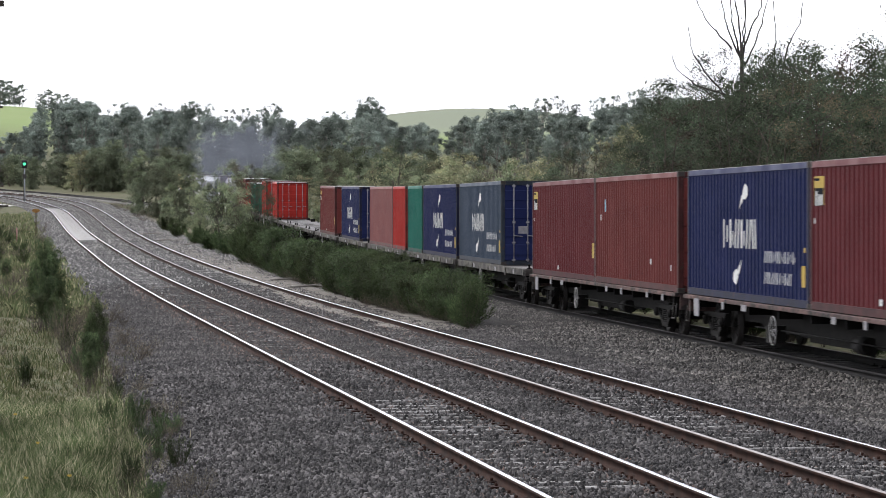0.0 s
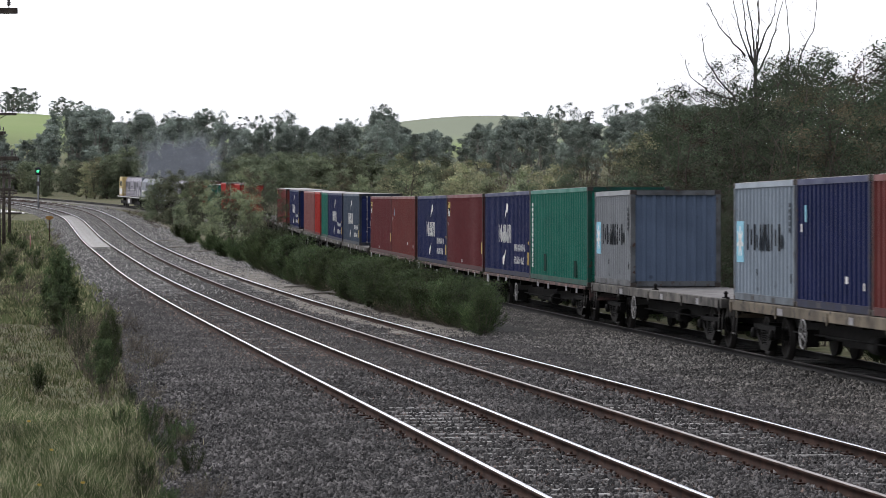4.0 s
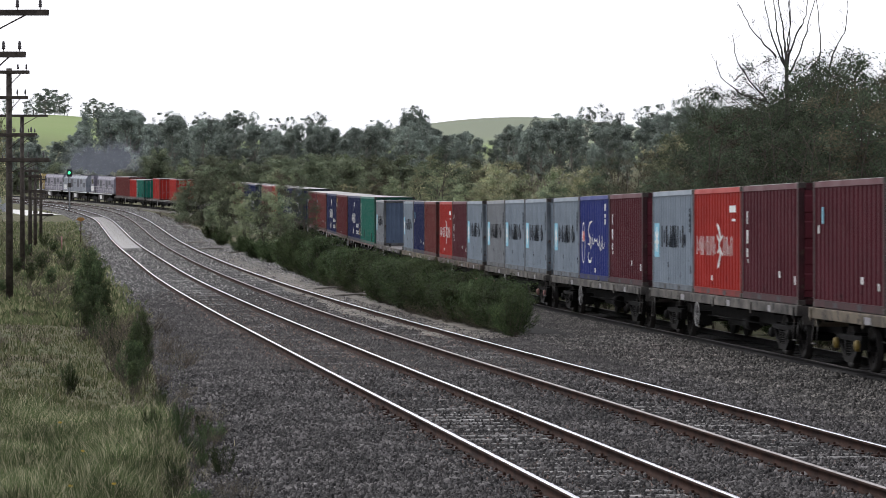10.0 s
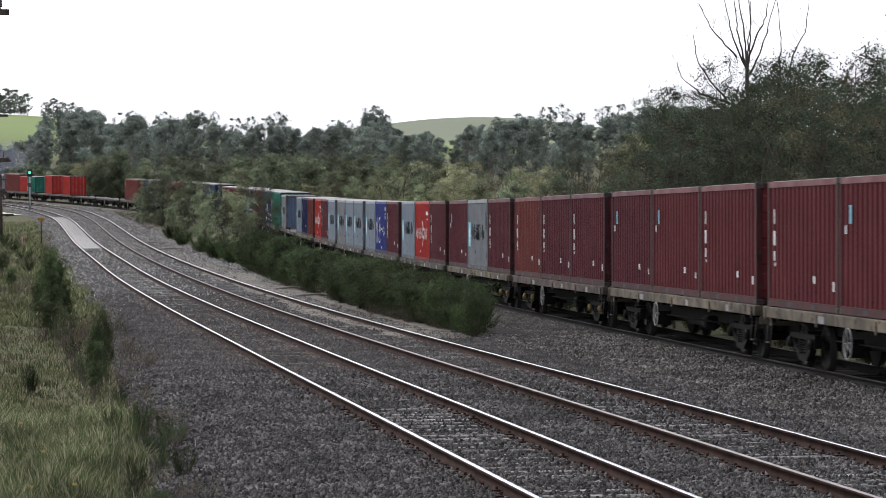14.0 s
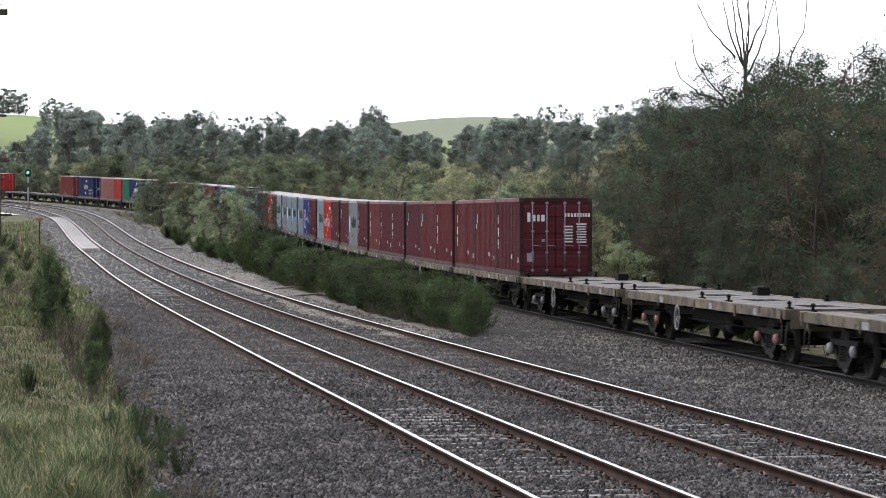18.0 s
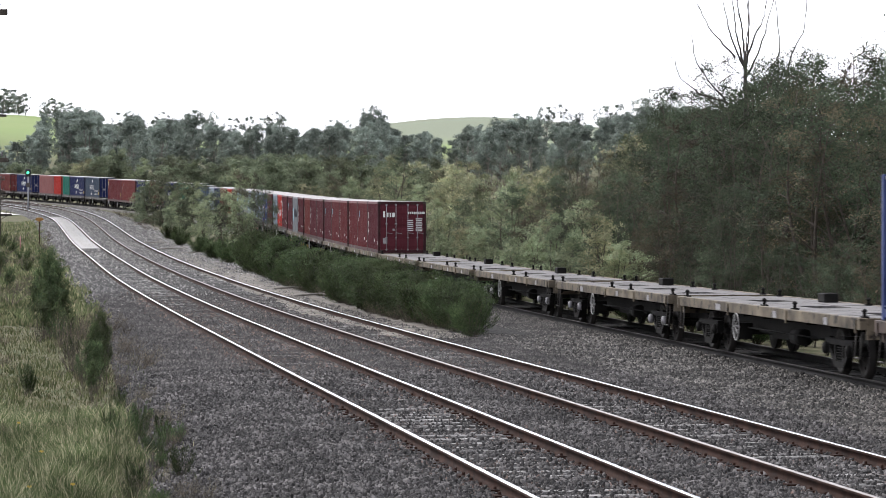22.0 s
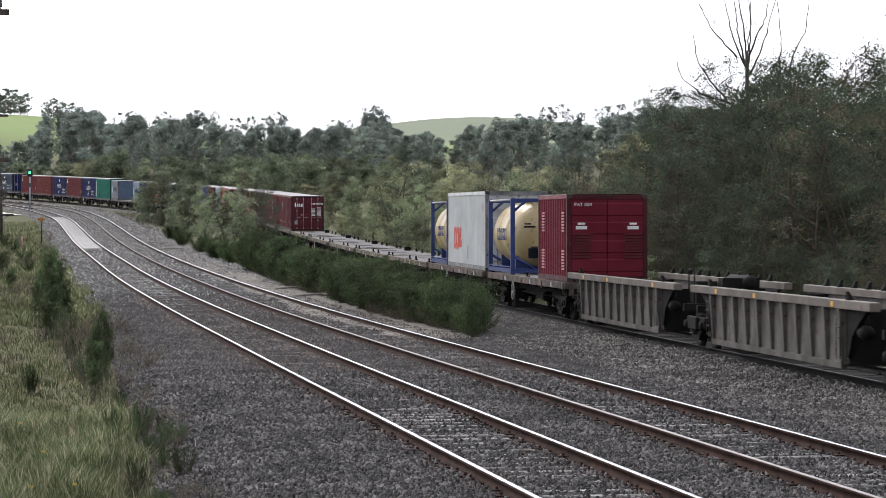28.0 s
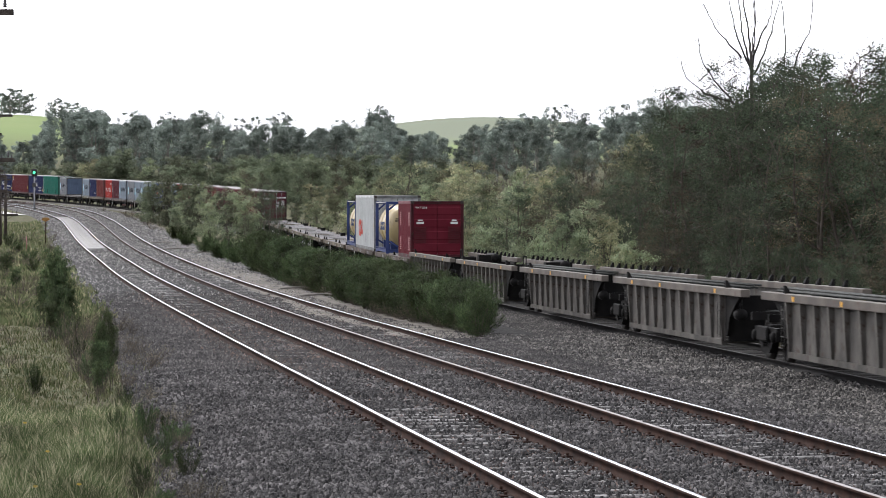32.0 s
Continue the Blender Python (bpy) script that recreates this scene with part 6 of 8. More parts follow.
def tree_meshes(seed, height, crown_r, crown_h, n_clumps, per_clump, leaf, aspect, clump_r, trunk_r, limbs=7, lean=0.0, stretch=(1.15, 1.15, 0.75), plumes=0):
    """(trunk and limbs, crown) for one kind of tree: a tapered trunk, limbs to the clumps, leaves round each limb's end."""
    rng = np.random.RandomState(seed)
    bm = bmesh.new()
    top = np.array([lean * height, 0, height * 0.8])
    pts = [np.array([0, 0, -0.3])]
    for i in range(1, 6):
        pts.append(top * i / 5 + np.append(rng.normal(0, 0.02 * height, 2), 0))
    for i in range(5):
        tube(bm, pts[i], pts[i + 1], trunk_r * (1 - i / 6), trunk_r * (1 - (i + 1) / 6), 7, False)
    cs = []
    zc = height - crown_h / 2
    for k in range(n_clumps):
        a = rng.uniform(0, 2 * math.pi)
        u = rng.uniform(-1, 1)
        r = (rng.uniform(0.15, 1) ** 0.6) * math.sqrt(max(0.05, 1 - u * u * 0.85)) * rng.uniform(0.75, 1.15)
        c = np.array([math.cos(a) * r * crown_r + lean * height * 0.8, math.sin(a) * r * crown_r, zc + u * crown_h / 2])
        cs.append(c)
    for k in range(plumes):
        a, r = rng.uniform(0, 2 * math.pi), rng.uniform(0, 0.8) * crown_r
        z0 = height - crown_h * 0.12 * rng.uniform(0, 1) - 0.25 * crown_h * (r / crown_r) ** 2 - 1.7 * clump_r
        for j in range(4):
            cs.append(np.array([math.cos(a) * r * (1 + 0.05 * j) + lean * height * 0.8, math.sin(a) * r * (1 + 0.05 * j), z0 + j * 0.42 * clump_r]))
    cs = np.array(cs)
    for k in range(min(limbs, n_clumps)):
        c = cs[k]
        j = min(4, max(1, int(5 * (c[2] / height) * 0.6)))
        mid = (pts[j] + c) / 2 + np.array([0, 0, 0.06 * height])
        tube(bm, pts[j], mid, trunk_r * 0.45, trunk_r * 0.28, 5, False)
        tube(bm, mid, c, trunk_r * 0.28, trunk_r * 0.08, 5, False)
    L, O = [], []
    for c in cs:
        m = int(per_clump * rng.uniform(0.6, 1.4))
        q = rng.normal(size=(m, 3))
        q /= np.linalg.norm(q, axis=1)[:, None]
        q *= (rng.uniform(0, 1, m) ** 0.45)[:, None] * clump_r * rng.uniform(0.6, 1.3) * np.array(stretch)
        L.append(c + q)
        O.append(q / (np.linalg.norm(q, axis=1)[:, None] + 1e-6) + np.array([0, 0, 0.35]))
    L = np.concatenate(L)
    O = np.concatenate(O)
    V, F = leaf_quads(rng, L, leaf, aspect, O)
    return bm, V, F


def tree_kind(name, bark, leafm, **kw):
    bm, V, F = tree_meshes(**kw)
    return finish("trunk", bm, bark), from_arrays("crown", V, F, leafm)


def plant(name, kind_meshes, x, y, scale, turn, label, category, group, sz=1.0, z=None):
    trunk, crown = kind_meshes
    t = tagged(new(name), label, category, group)
    if z is None:
        z = float(ground_z(np.array(float(x)), np.array(float(y))))
    t.matrix_basis = Matrix.Translation((x, y, z)) @ Matrix.Rotation(turn, 4, "Z") @ Matrix.Diagonal((scale, scale, scale * sz, 1))
    part("trunk", trunk, None, t)
    part("crown", crown, None, t)
    return t


BARK = mat("grey_brown_bark", (0.055, 0.045, 0.038), (0.11, 0.09, 0.075), 6, 0.9, 0.4)
BARK_PALE = mat("pale_gum_bark", (0.16, 0.145, 0.13), (0.27, 0.25, 0.22), 3, 0.85, 0.3)
LEAF_WATTLE = leaf_mat("wattle_leaves", (0.038, 0.053, 0.033), (0.060, 0.080, 0.050), (0.100, 0.122, 0.076), 0.65)
LEAF_BRONZE = leaf_mat("bronze_tipped_leaves", (0.044, 0.050, 0.032), (0.075, 0.072, 0.048), (0.135, 0.100, 0.066), 0.65)
LEAF_YELLOW = leaf_mat("yellowing_wattle_leaves", (0.145, 0.170, 0.098), (0.235, 0.25, 0.15), (0.42, 0.38, 0.23), 0.5)
# gum leaves paled: distance haze put into the leaf colour
LEAF_GUM = leaf_mat("gum_leaves", (0.125, 0.153, 0.130), (0.190, 0.222, 0.190), (0.28, 0.31, 0.27), 0.28)
LEAF_SCRUB = leaf_mat("dark_scrub_leaves", (0.080, 0.098, 0.062), (0.120, 0.140, 0.088), (0.180, 0.198, 0.128), 0.5)
LEAF_BROOM = leaf_mat("broom_leaves", (0.023, 0.037, 0.017), (0.044, 0.065, 0.028), (0.092, 0.118, 0.055), 1.2)
GRASS_SHORT = leaf_mat("short_grass_blades", (0.05, 0.062, 0.026), (0.085, 0.098, 0.045), (0.20, 0.18, 0.115), 1.2)
GRASS_FIELD = leaf_mat("field_grass_blades", (0.056, 0.068, 0.031), (0.100, 0.112, 0.054), (0.22, 0.195, 0.125), 0.5)
LEAF_DRY = leaf_mat("dry_weed_stalks", (0.045, 0.040, 0.030), (0.10, 0.088, 0.062), (0.24, 0.21, 0.15))
LEAF_GREY = leaf_mat("grey_green_leaves", (0.108, 0.138, 0.080), (0.180, 0.212, 0.125), (0.30, 0.32, 0.20), 0.5)
GRASS_LEAF = leaf_mat("grass_blades", (0.042, 0.062, 0.025), (0.09, 0.114, 0.051), (0.38, 0.345, 0.235), 1.2, 0.45)

F = 5400.0


def spot(px, depth, y=None):
    """A place by its bearing from the camera and its distance ahead; the height too, where y is given."""
    x = (px - 784) / F * depth
    return (x, depth) if y is None else (x, depth, EYE.z - (y - 353.0) * depth / F)


def g_at(x, y):
    return float(ground_z(np.array(float(x)), np.array(float(y))))


def kind_set(n, seed, bark, leafm, **kw):
    return [tree_kind("tree", bark, leafm, seed=seed + i, **kw) for i in range(n)]


WATTLES = [wattle_kind(10 + i, BARK, LEAF_WATTLE) for i in range(4)]
BRONZES = [wattle_kind(20 + i, BARK, LEAF_BRONZE) for i in range(2)]
WATTLES_Y = [wattle_kind(30 + i, BARK, LEAF_YELLOW, r=2.6, leaf=0.095, spray_r=0.30, sprays=12, leaves=10) for i in range(3)]
GREYS = [wattle_kind(50 + i, BARK, LEAF_GREY, r=2.9, leaf=0.095, spray_r=0.30, sprays=12, leaves=11, low=0.05) for i in range(3)]
SCRUB = [wattle_kind(64 + i, BARK, LEAF_SCRUB, r=3.2, leaf=0.15, spray_r=0.40, sprays=12, leaves=9, low=0.04) for i in range(3)]
GUMS = kind_set(6, 70, BARK_PALE, LEAF_GUM, height=16, crown_r=2.7, crown_h=11.5, n_clumps=50, per_clump=70, leaf=0.22, aspect=0.42, clump_r=1.0, trunk_r=0.20, limbs=16, plumes=3)
GUMS_TALL = kind_set(3, 90, BARK_PALE, LEAF_GUM, height=18, crown_r=4.0, crown_h=6.5, n_clumps=34, per_clump=60, leaf=0.20, aspect=0.40, clump_r=0.95, trunk_r=0.20, limbs=18, stretch=(1.15, 1.15, 0.8))
GUMS_FULL = kind_set(3, 96, BARK_PALE, LEAF_GUM, height=16, crown_r=5.5, crown_h=14.8, n_clumps=60, per_clump=60, leaf=0.36, aspect=0.42, clump_r=1.5, trunk_r=0.25, limbs=16)
TR = random.Random(5)


def to_top(name, kinds, full, px, depth, top_y, label, category, group, wide=1.0):
    """A tree at a place, grown until its top reaches the sight line top_y."""
    x, y, z = spot(px, depth, top_y)
    g = g_at(x, y)
    h = max(0.6, z - g)
    k = h / full
    t = plant(name, TR.choice(kinds), x, y, k * wide, TR.uniform(0, 6.28), label, category, group, 1.0 / wide)
    return t


SKYLINE = ([440, 520, 600, 660, 700, 740, 830, 950, 1040, 1090, 1140, 1170, 1200, 1230, 1260, 1300, 1340, 1365, 1400, 1436, 1465, 1500, 1530, 1580, 1700],
           [345, 335, 300, 290, 275, 290, 292, 290, 285, 262, 222, 186, 156, 166, 114, 120, 132, 106, 98, 92, 112, 126, 102, 92, 80])


def thicket(px, row):
    """Depth that lies behind the single track at this direction."""
    for d in range(60, 420, 2):
        x = (px - 784) / F * d
        if x > c_x(d) + row:
            return d + TR.uniform(0, 5)
    return 400.0


def c_x(y):
    return float(np.interp(y, C_Y, C_X))


WL = "dark grey-green feathery wattle in the thicket beyond the train"
# tall back row, then a middle row, then low growth down to the ballast
THICK = WATTLES * 2 + BRONZES
for px in range(1100, 1790, 36):
    p = px + TR.uniform(-12, 12)
    to_top("wattle_tree", THICK, 7.0, p, thicket(p, 9.5), np.interp(p, *SKYLINE) + TR.uniform(-8, 26), WL, "tree", "wattle thicket", TR.uniform(0.8, 1.1))
for px in range(1240, 1660, 30):
    p = px + TR.uniform(-10, 10)
    to_top("wattle_tree", THICK, 7.0, p, thicket(p, 13.5), np.interp(p, *SKYLINE) + TR.uniform(16, 48), WL, "tree", "wattle thicket", TR.uniform(0.95, 1.2))
for px in range(1070, 1780, 46):
    p = px + TR.uniform(-20, 20)
    to_top("wattle_tree", THICK, 7.0, p, thicket(p, 7.0), np.interp(p, *SKYLINE) + TR.uniform(50, 120), WL, "tree", "wattle thicket", TR.uniform(0.95, 1.25))
for px in range(905, 1760, 40):
    p = px + TR.uniform(-16, 16)
    d = thicket(p, 4.8)
    x, y = spot(p, d)
    plant("wattle_shrub", TR.choice(WATTLES + BRONZES[:1]), x, y, TR.uniform(0.34, 0.64), TR.uniform(0, 6.28), "low wattle shrub at the foot of the thicket beside the line", "shrub", "wattle thicket", TR.uniform(0.8, 1.1))
# yellowing and grey-green wattles farther along
YL = "yellow-green wattle with bronze tips beyond the train"
for k, (row, drop) in enumerate(((16, 0), (9, 16), (5, 46))):
    for px in range(470, 1130, (34, 40, 44)[k]):
        p = px + TR.uniform(-16, 16)
        d = min(330, thicket(p, row))
        ks = WATTLES_Y * 2 + GREYS + BRONZES if k < 2 else GREYS + WATTLES_Y + WATTLES[:2]
        if p > 860:
            ks = WATTLES_Y[:2] + GREYS[:1] + BRONZES + WATTLES[:1] if k < 2 else WATTLES + GREYS[:2] + BRONZES[:1]
        to_top("wattle_tree", ks, 7.0, p, d, np.interp(p, *SKYLINE) + drop + TR.uniform(-4, 26), YL if k < 2 else "pale grey-green wattle close behind the train", "tree", "yellowing wattles", TR.uniform(0.85, 1.15))
for px in range(490, 1130, 21):
    p = px + TR.uniform(-9, 9)
    x, y = spot(p, min(330, thicket(p, 3.8)))
    plant("wattle_shrub", TR.choice(GREYS + WATTLES_Y[:1] + WATTLES[:1]), x, y, TR.uniform(0.26, 0.46), TR.uniform(0, 6.28), "low grey-green shrub close behind the train", "shrub", "yellowing wattles", TR.uniform(0.8, 1.1))
to_top("wattle_tree", WATTLES, 7.0, 705, 215, 268, "dark green bushy wattle standing above its neighbours", "tree", "yellowing wattles", 1.15)
# scrub past the curve, below the gums
for i in range(90):
    px = TR.uniform(-120, 780)
    d = TR.uniform(490, 552) if px < 420 else TR.uniform(420, 530)
    x, y = spot(px, d)
    if x < c_x(y) + 7:
        continue
    to_top("scrub_bush", SCRUB * 2 + GREYS[:1], 7.0, px, d, TR.uniform(276, 325), "dark scrubby bush below the gum trees", "bush", "scrub below the gums", TR.uniform(0.9, 1.4))
for px, d, ty, ks in ((205, 500, 268, SCRUB), (190, 505, 280, SCRUB), (150, 500, 283, WATTLES_Y), (135, 505, 290, WATTLES_Y), (345, 500, 285, SCRUB)):
    to_top("round_bush", ks[:1], 7.0, px, d, ty, "rounded bush standing in front of the gum trees", "bush", "scrub below the gums", 1.0)
for i in range(44):
    px = TR.uniform(-125, 215)
    to_top("scrub_bush", SCRUB, 7.0, px, TR.uniform(552, 600), TR.uniform(288, 326), "dark scrubby bush below the gum trees", "bush", "scrub below the gums", TR.uniform(1.0, 1.5))
# belt of gums: tops follow an uneven skyline
GS = ([-120, 0, 40, 70, 80, 140, 170, 200, 215, 260, 300, 345, 375, 397, 430, 462, 485, 510, 560, 605, 630, 645, 657, 690, 720, 780, 850, 880, 915, 945, 960, 1020, 1045, 1070, 1130, 1200, 1600],
      [205, 240, 242, 235, 190, 190, 194, 212, 204, 208, 210, 202, 206, 222, 216, 218, 214, 222, 222, 215, 222, 200, 190, 215, 226, 222, 220, 210, 206, 210, 226, 206, 214, 200, 190, 188, 186])
for i in range(240):
    px = TR.uniform(-130, 1300)
    d = TR.uniform(560, 700)
    k = (d - 560) / 140
    to_top("gum_tree", GUMS, 16.0, px, d, np.interp(px, *GS) + TR.uniform(0, 50) * (1.1 - 0.9 * k), "dark grey-green gum tree in a dense belt", "tree", "gum tree belt", TR.uniform(0.85, 1.3))
for px in range(590, 750, 14):
    to_top("gum_tree", GUMS, 16.0, px, TR.uniform(600, 690), np.interp(px, *GS) + TR.uniform(2, 24), "dark grey-green gum tree in a dense belt", "tree", "gum tree belt", TR.uniform(0.9, 1.2))
# open-crowned gums on the skyline
for px, ty in ((215, 200), (235, 198), (285, 200), (345, 196), (375, 200), (412, 210), (440, 206), (465, 210), (485, 200), (498, 204),
               (655, 186), (668, 195), (590, 213), (612, 214), (880, 208), (915, 202), (935, 205), (965, 190), (985, 187), (1020, 199), (1068, 187), (1095, 186), (1130, 173), (1150, 178), (1190, 172)):
    to_top("gum_tree", GUMS_TALL, 18.0, px, TR.uniform(720, 800), ty, "tall gum with an open umbrella crown on the skyline", "tree", "skyline gums", TR.uniform(0.8, 1.05))
# gums on top of the green hill
for px, ty in ((-95, 170), (-60, 175), (-8, 166), (8, 158), (24, 160), (42, 166), (78, 182), (92, 175), (108, 181), (124, 182), (140, 190), (0, 172), (16, 172), (33, 172), (-25, 178), (86, 192), (100, 190), (116, 192), (72, 196)):
    to_top("gum_tree", GUMS_FULL, 16.0, px, TR.uniform(1130, 1190), ty, "bushy gum on top of the green hill", "tree", "hilltop gums", TR.uniform(0.9, 1.25))
# a yellow-green tree beside the poles
for px, d, ty in ((-112, 205, 118), (-120, 198, 150), (-106, 215, 205), (-128, 190, 80)):
    to_top("wattle_tree", WATTLES_Y, 7.0, px, d, ty, "yellow-green wattle standing behind the telegraph poles", "tree", "wattles by the poles", 0.55)

# ---- dead tree: bare forked limbs above the thicket ----
BARK_DEAD = mat("dead_grey_bark", (0.030, 0.026, 0.023), (0.070, 0.062, 0.055), 6, 0.9, 0.3)


def bare_tree(px, depth):
    x, y = spot(px, depth)
    g = g_at(x, y)
    t = tagged(new("dead_tree"), "bare grey dead tree with long thin upright limbs", "tree")
    rng = random.Random(8)
    bm = bmesh.new()
    tube(bm, (0.15, 0, -0.3), (0.05, 0, 5.2), 0.13, 0.10, 8)
    tube(bm, (0.05, 0, 5.2), (0, 0, 9.0), 0.10, 0.06, 8)
    part("trunk", bm, BARK_DEAD, t)
    # from the root to the tip: (sideways, height)
    limbs = (((0, 6.6), (0.02, 7.9), (0.1, 8.9), (0.02, 10.4)), ((0, 7.4), (-0.5, 8.5), (-0.62, 9.1), (-0.88, 10.5)), ((-0.05, 7.6), (-0.3, 8.6), (-0.4, 9.4), (-0.5, 10.6)), ((0.02, 7.8), (-0.12, 8.8), (-0.24, 9.8), (-0.22, 10.7)),
             ((0.03, 7.3), (0.1, 8.2), (0.15, 9.0), (0.08, 10.6)), ((0.1, 7.2), (0.55, 8.2), (0.78, 8.9), (1.12, 10.4)), ((0.1, 7.9), (0.42, 8.7), (0.72, 9.3), (0.8, 10.2)),
             ((1.15, 6.2), (1.2, 7.6), (1.18, 8.5), (1.0, 10.3)), ((1.4, 6.6), (1.66, 7.9), (2.1, 8.7), (2.22, 9.8), (2.3, 10.5)),
             ((-0.35, 7.8), (-0.9, 8.4), (-1.3, 8.9), (-1.72, 9.7)), ((-0.7, 6.3), (-1.35, 7.0), (-1.8, 7.8), (-1.9, 8.6)), ((-0.6, 6.2), (-1.6, 6.5), (-2.3, 7.1), (-2.5, 7.7)))
    for pts in limbs:
        bm = bmesh.new()
        prev, r, n = None, 0.042, 0
        for (x0, z0), (x1, z1) in zip(pts, pts[1:]):
            z0, z1 = z0 + 0.95, z1 + 0.95
            for i in range(4):
                k = (i + 1) / 4
                p = Vector((x0, 0.12 * len(pts) * rng.uniform(-0.2, 0.2), z0)) if prev is None else prev
                q = Vector((x0 + (x1 - x0) * k + rng.uniform(-0.035, 0.035), p.y + rng.uniform(-0.04, 0.04), z0 + (z1 - z0) * k))
                r2 = max(0.009, r * 0.90)
                tube(bm, p, q, r, r2, 5, False)
                n += 1
                if n > 3 and rng.random() < 0.6:
                    e = q + Vector((rng.choice((-1, 1)) * rng.uniform(0.10, 0.34), rng.uniform(-0.2, 0.2), rng.uniform(0.2, 0.55)))
                    tube(bm, q, e, r2 * 0.5, 0.005, 4, False)
                    f = q.lerp(e, 0.5)
                    tube(bm, f, f + Vector((rng.uniform(-0.16, 0.16), 0, rng.uniform(0.1, 0.28))), 0.006, 0.004, 3, False)
                prev, r = q, r2
        part("limb", bm, BARK_DEAD, t)
    t.matrix_basis = Matrix.Translation((x, y, g)) @ Matrix.Scale(1.085, 4)


bare_tree(1318, 118)
# a leafy branch of a nearer tree at the edge of the view
to_top("wattle_tree", WATTLES[:1], 7.0, 1655, 92, 10, WL, "tree", "wattle thicket", 0.8)


# ---- broom: upright wispy bushes ----
def broom_kind(seed, leafm, n=1500, height=1.4, r=0.75, m=30, thin=0.07, bare=0.22):
    """Many thin stems fanning out of one root, each with fine upright sprays along its upper part."""
    rng = np.random.RandomState(seed)
    pa, pl = rng.uniform(0, 2 * np.pi, m), np.sqrt(rng.uniform(0.0, 1.0, m))
    ph = height * rng.uniform(0.62, 1.06, m) * (1.0 - 0.30 * pl * pl)
    tip = np.stack([np.cos(pa) * pl * r, np.sin(pa) * pl * r, ph], -1)
    w = rng.randint(0, m, n)
    u = bare + (1 - bare) * rng.uniform(0, 1.0, n) ** 0.8
    axis = tip[w] * np.stack([u ** 0.85, u ** 0.85, u ** 1.15], -1)
    spread = 0.13 * r * (1.25 - u) ** 0.5
    q = rng.normal(size=(n, 3)) * np.array([1, 1, 0.8])
    c = axis + q * spread[:, None]
    c[:, 2] = np.maximum(c[:, 2], 0.03)
    d = tip[w] / np.linalg.norm(tip[w], axis=1)[:, None] * 0.7 + q * 0.35 + rng.normal(0, 0.28, (n, 3)) + np.array([0, 0, 0.35])
    d /= np.linalg.norm(d, axis=1)[:, None]
    e = np.cross(d, rng.normal(size=(n, 3)))
    e /= np.linalg.norm(e, axis=1)[:, None]
    s = rng.uniform(0.04, 0.115, n)[:, None]
    A, B = d * s, e * s * thin
    V = np.stack([c - A, c + B - A * 0.2, c + A, c - B - A * 0.2], 1).reshape(-1, 3)
    bm = bmesh.new()
    for k in range(m):
        a = tip[k]
        mid = (a[0] * 0.5, a[1] * 0.5, a[2] * 0.42)
        tube(bm, (a[0] * 0.06, a[1] * 0.06, -0.1), mid, 0.011, 0.007, 4, False)
        tube(bm, mid, tuple(a * 0.93), 0.007, 0.003, 3, False)
    return finish("woody_base", bm, BARK), from_arrays("foliage", V, np.arange(n * 4).reshape(n, 4), leafm)


BROOMS = [broom_kind(i, LEAF_BROOM, n=6000) for i in range(5)]
LEAF_BANK = leaf_mat("dark_bank_leaves", (0.032, 0.050, 0.024), (0.064, 0.090, 0.041), (0.125, 0.155, 0.075), 2.2)
BANK = [wattle_kind(160 + i, BARK, LEAF_BANK, height=1.4, r=0.46, stems=7, branches=10, sprays=10, leaves=13, leaf=0.023, aspect=0.26, spray_r=0.06, low=0.40, thick=0.011, lift=0.8) for i in range(4)]
HEDGE = [wattle_kind(180 + i, BARK, LEAF_BROOM, height=1.4, r=0.80, stems=8, branches=11, sprays=9, leaves=11, leaf=0.034, aspect=0.20, spray_r=0.085, low=0.10, thick=0.012, lift=0.8) for i in range(4)]
WISPY = [broom_kind(20 + i, LEAF_BROOM, n=1900, m=16, r=0.6, bare=0.3) for i in range(3)]
DRY_WEEDS = [broom_kind(40 + i, LEAF_DRY, n=420, m=16, r=0.9, height=1.2, thin=0.05, bare=0.2) for i in range(3)]


def broom(px, depth, h, wide=1.0, label="dark green broom bush in a low hedge beside the line", group="broom hedge", kinds=None):
    x, y = spot(px, depth)
    stems, leaves = TR.choice(kinds or BROOMS)
    nm = "dry_weed" if kinds is DRY_WEEDS else "weed_tuft" if "weed" in label else "broom_bush"
    t = tagged(new(nm), label, "bush" if nm == "broom_bush" else "weed", group)
    k = h / 1.4
    t.matrix_basis = Matrix.Translation((x, y, g_at(x, y) + 0.02)) @ Matrix.Rotation(TR.uniform(0, 6.28), 4, "Z") @ Matrix.Diagonal((k * wide, k * wide, k, 1))
    part("woody_base", stems, None, t)["kind"] = "stuff"
    part("foliage", leaves, None, t)


HEDGE_P = [445, 500, 560, 650, 720, 790, 838]
HEDGE_D = [165, 137, 122, 100, 92, 86, 80]
HEDGE_H = [2.1, 1.9, 1.75, 1.6, 1.45, 1.35, 1.28]
for i in range(58):
    p = 445 + (836 - 445) * (i + TR.uniform(-0.3, 0.3)) / 57
    d = np.interp(p, HEDGE_P, HEDGE_D) + TR.uniform(0, 6) * (1 if i % 2 else 0.15)
    broom(p + (TR.uniform(-3, 3)), d, np.interp(p, HEDGE_P, HEDGE_H) * TR.uniform(0.78, 1.10), TR.uniform(0.9, 1.15), kinds=HEDGE * 2 + BROOMS[:3])
broom(838, 79.5, 1.25, 0.8, kinds=HEDGE)
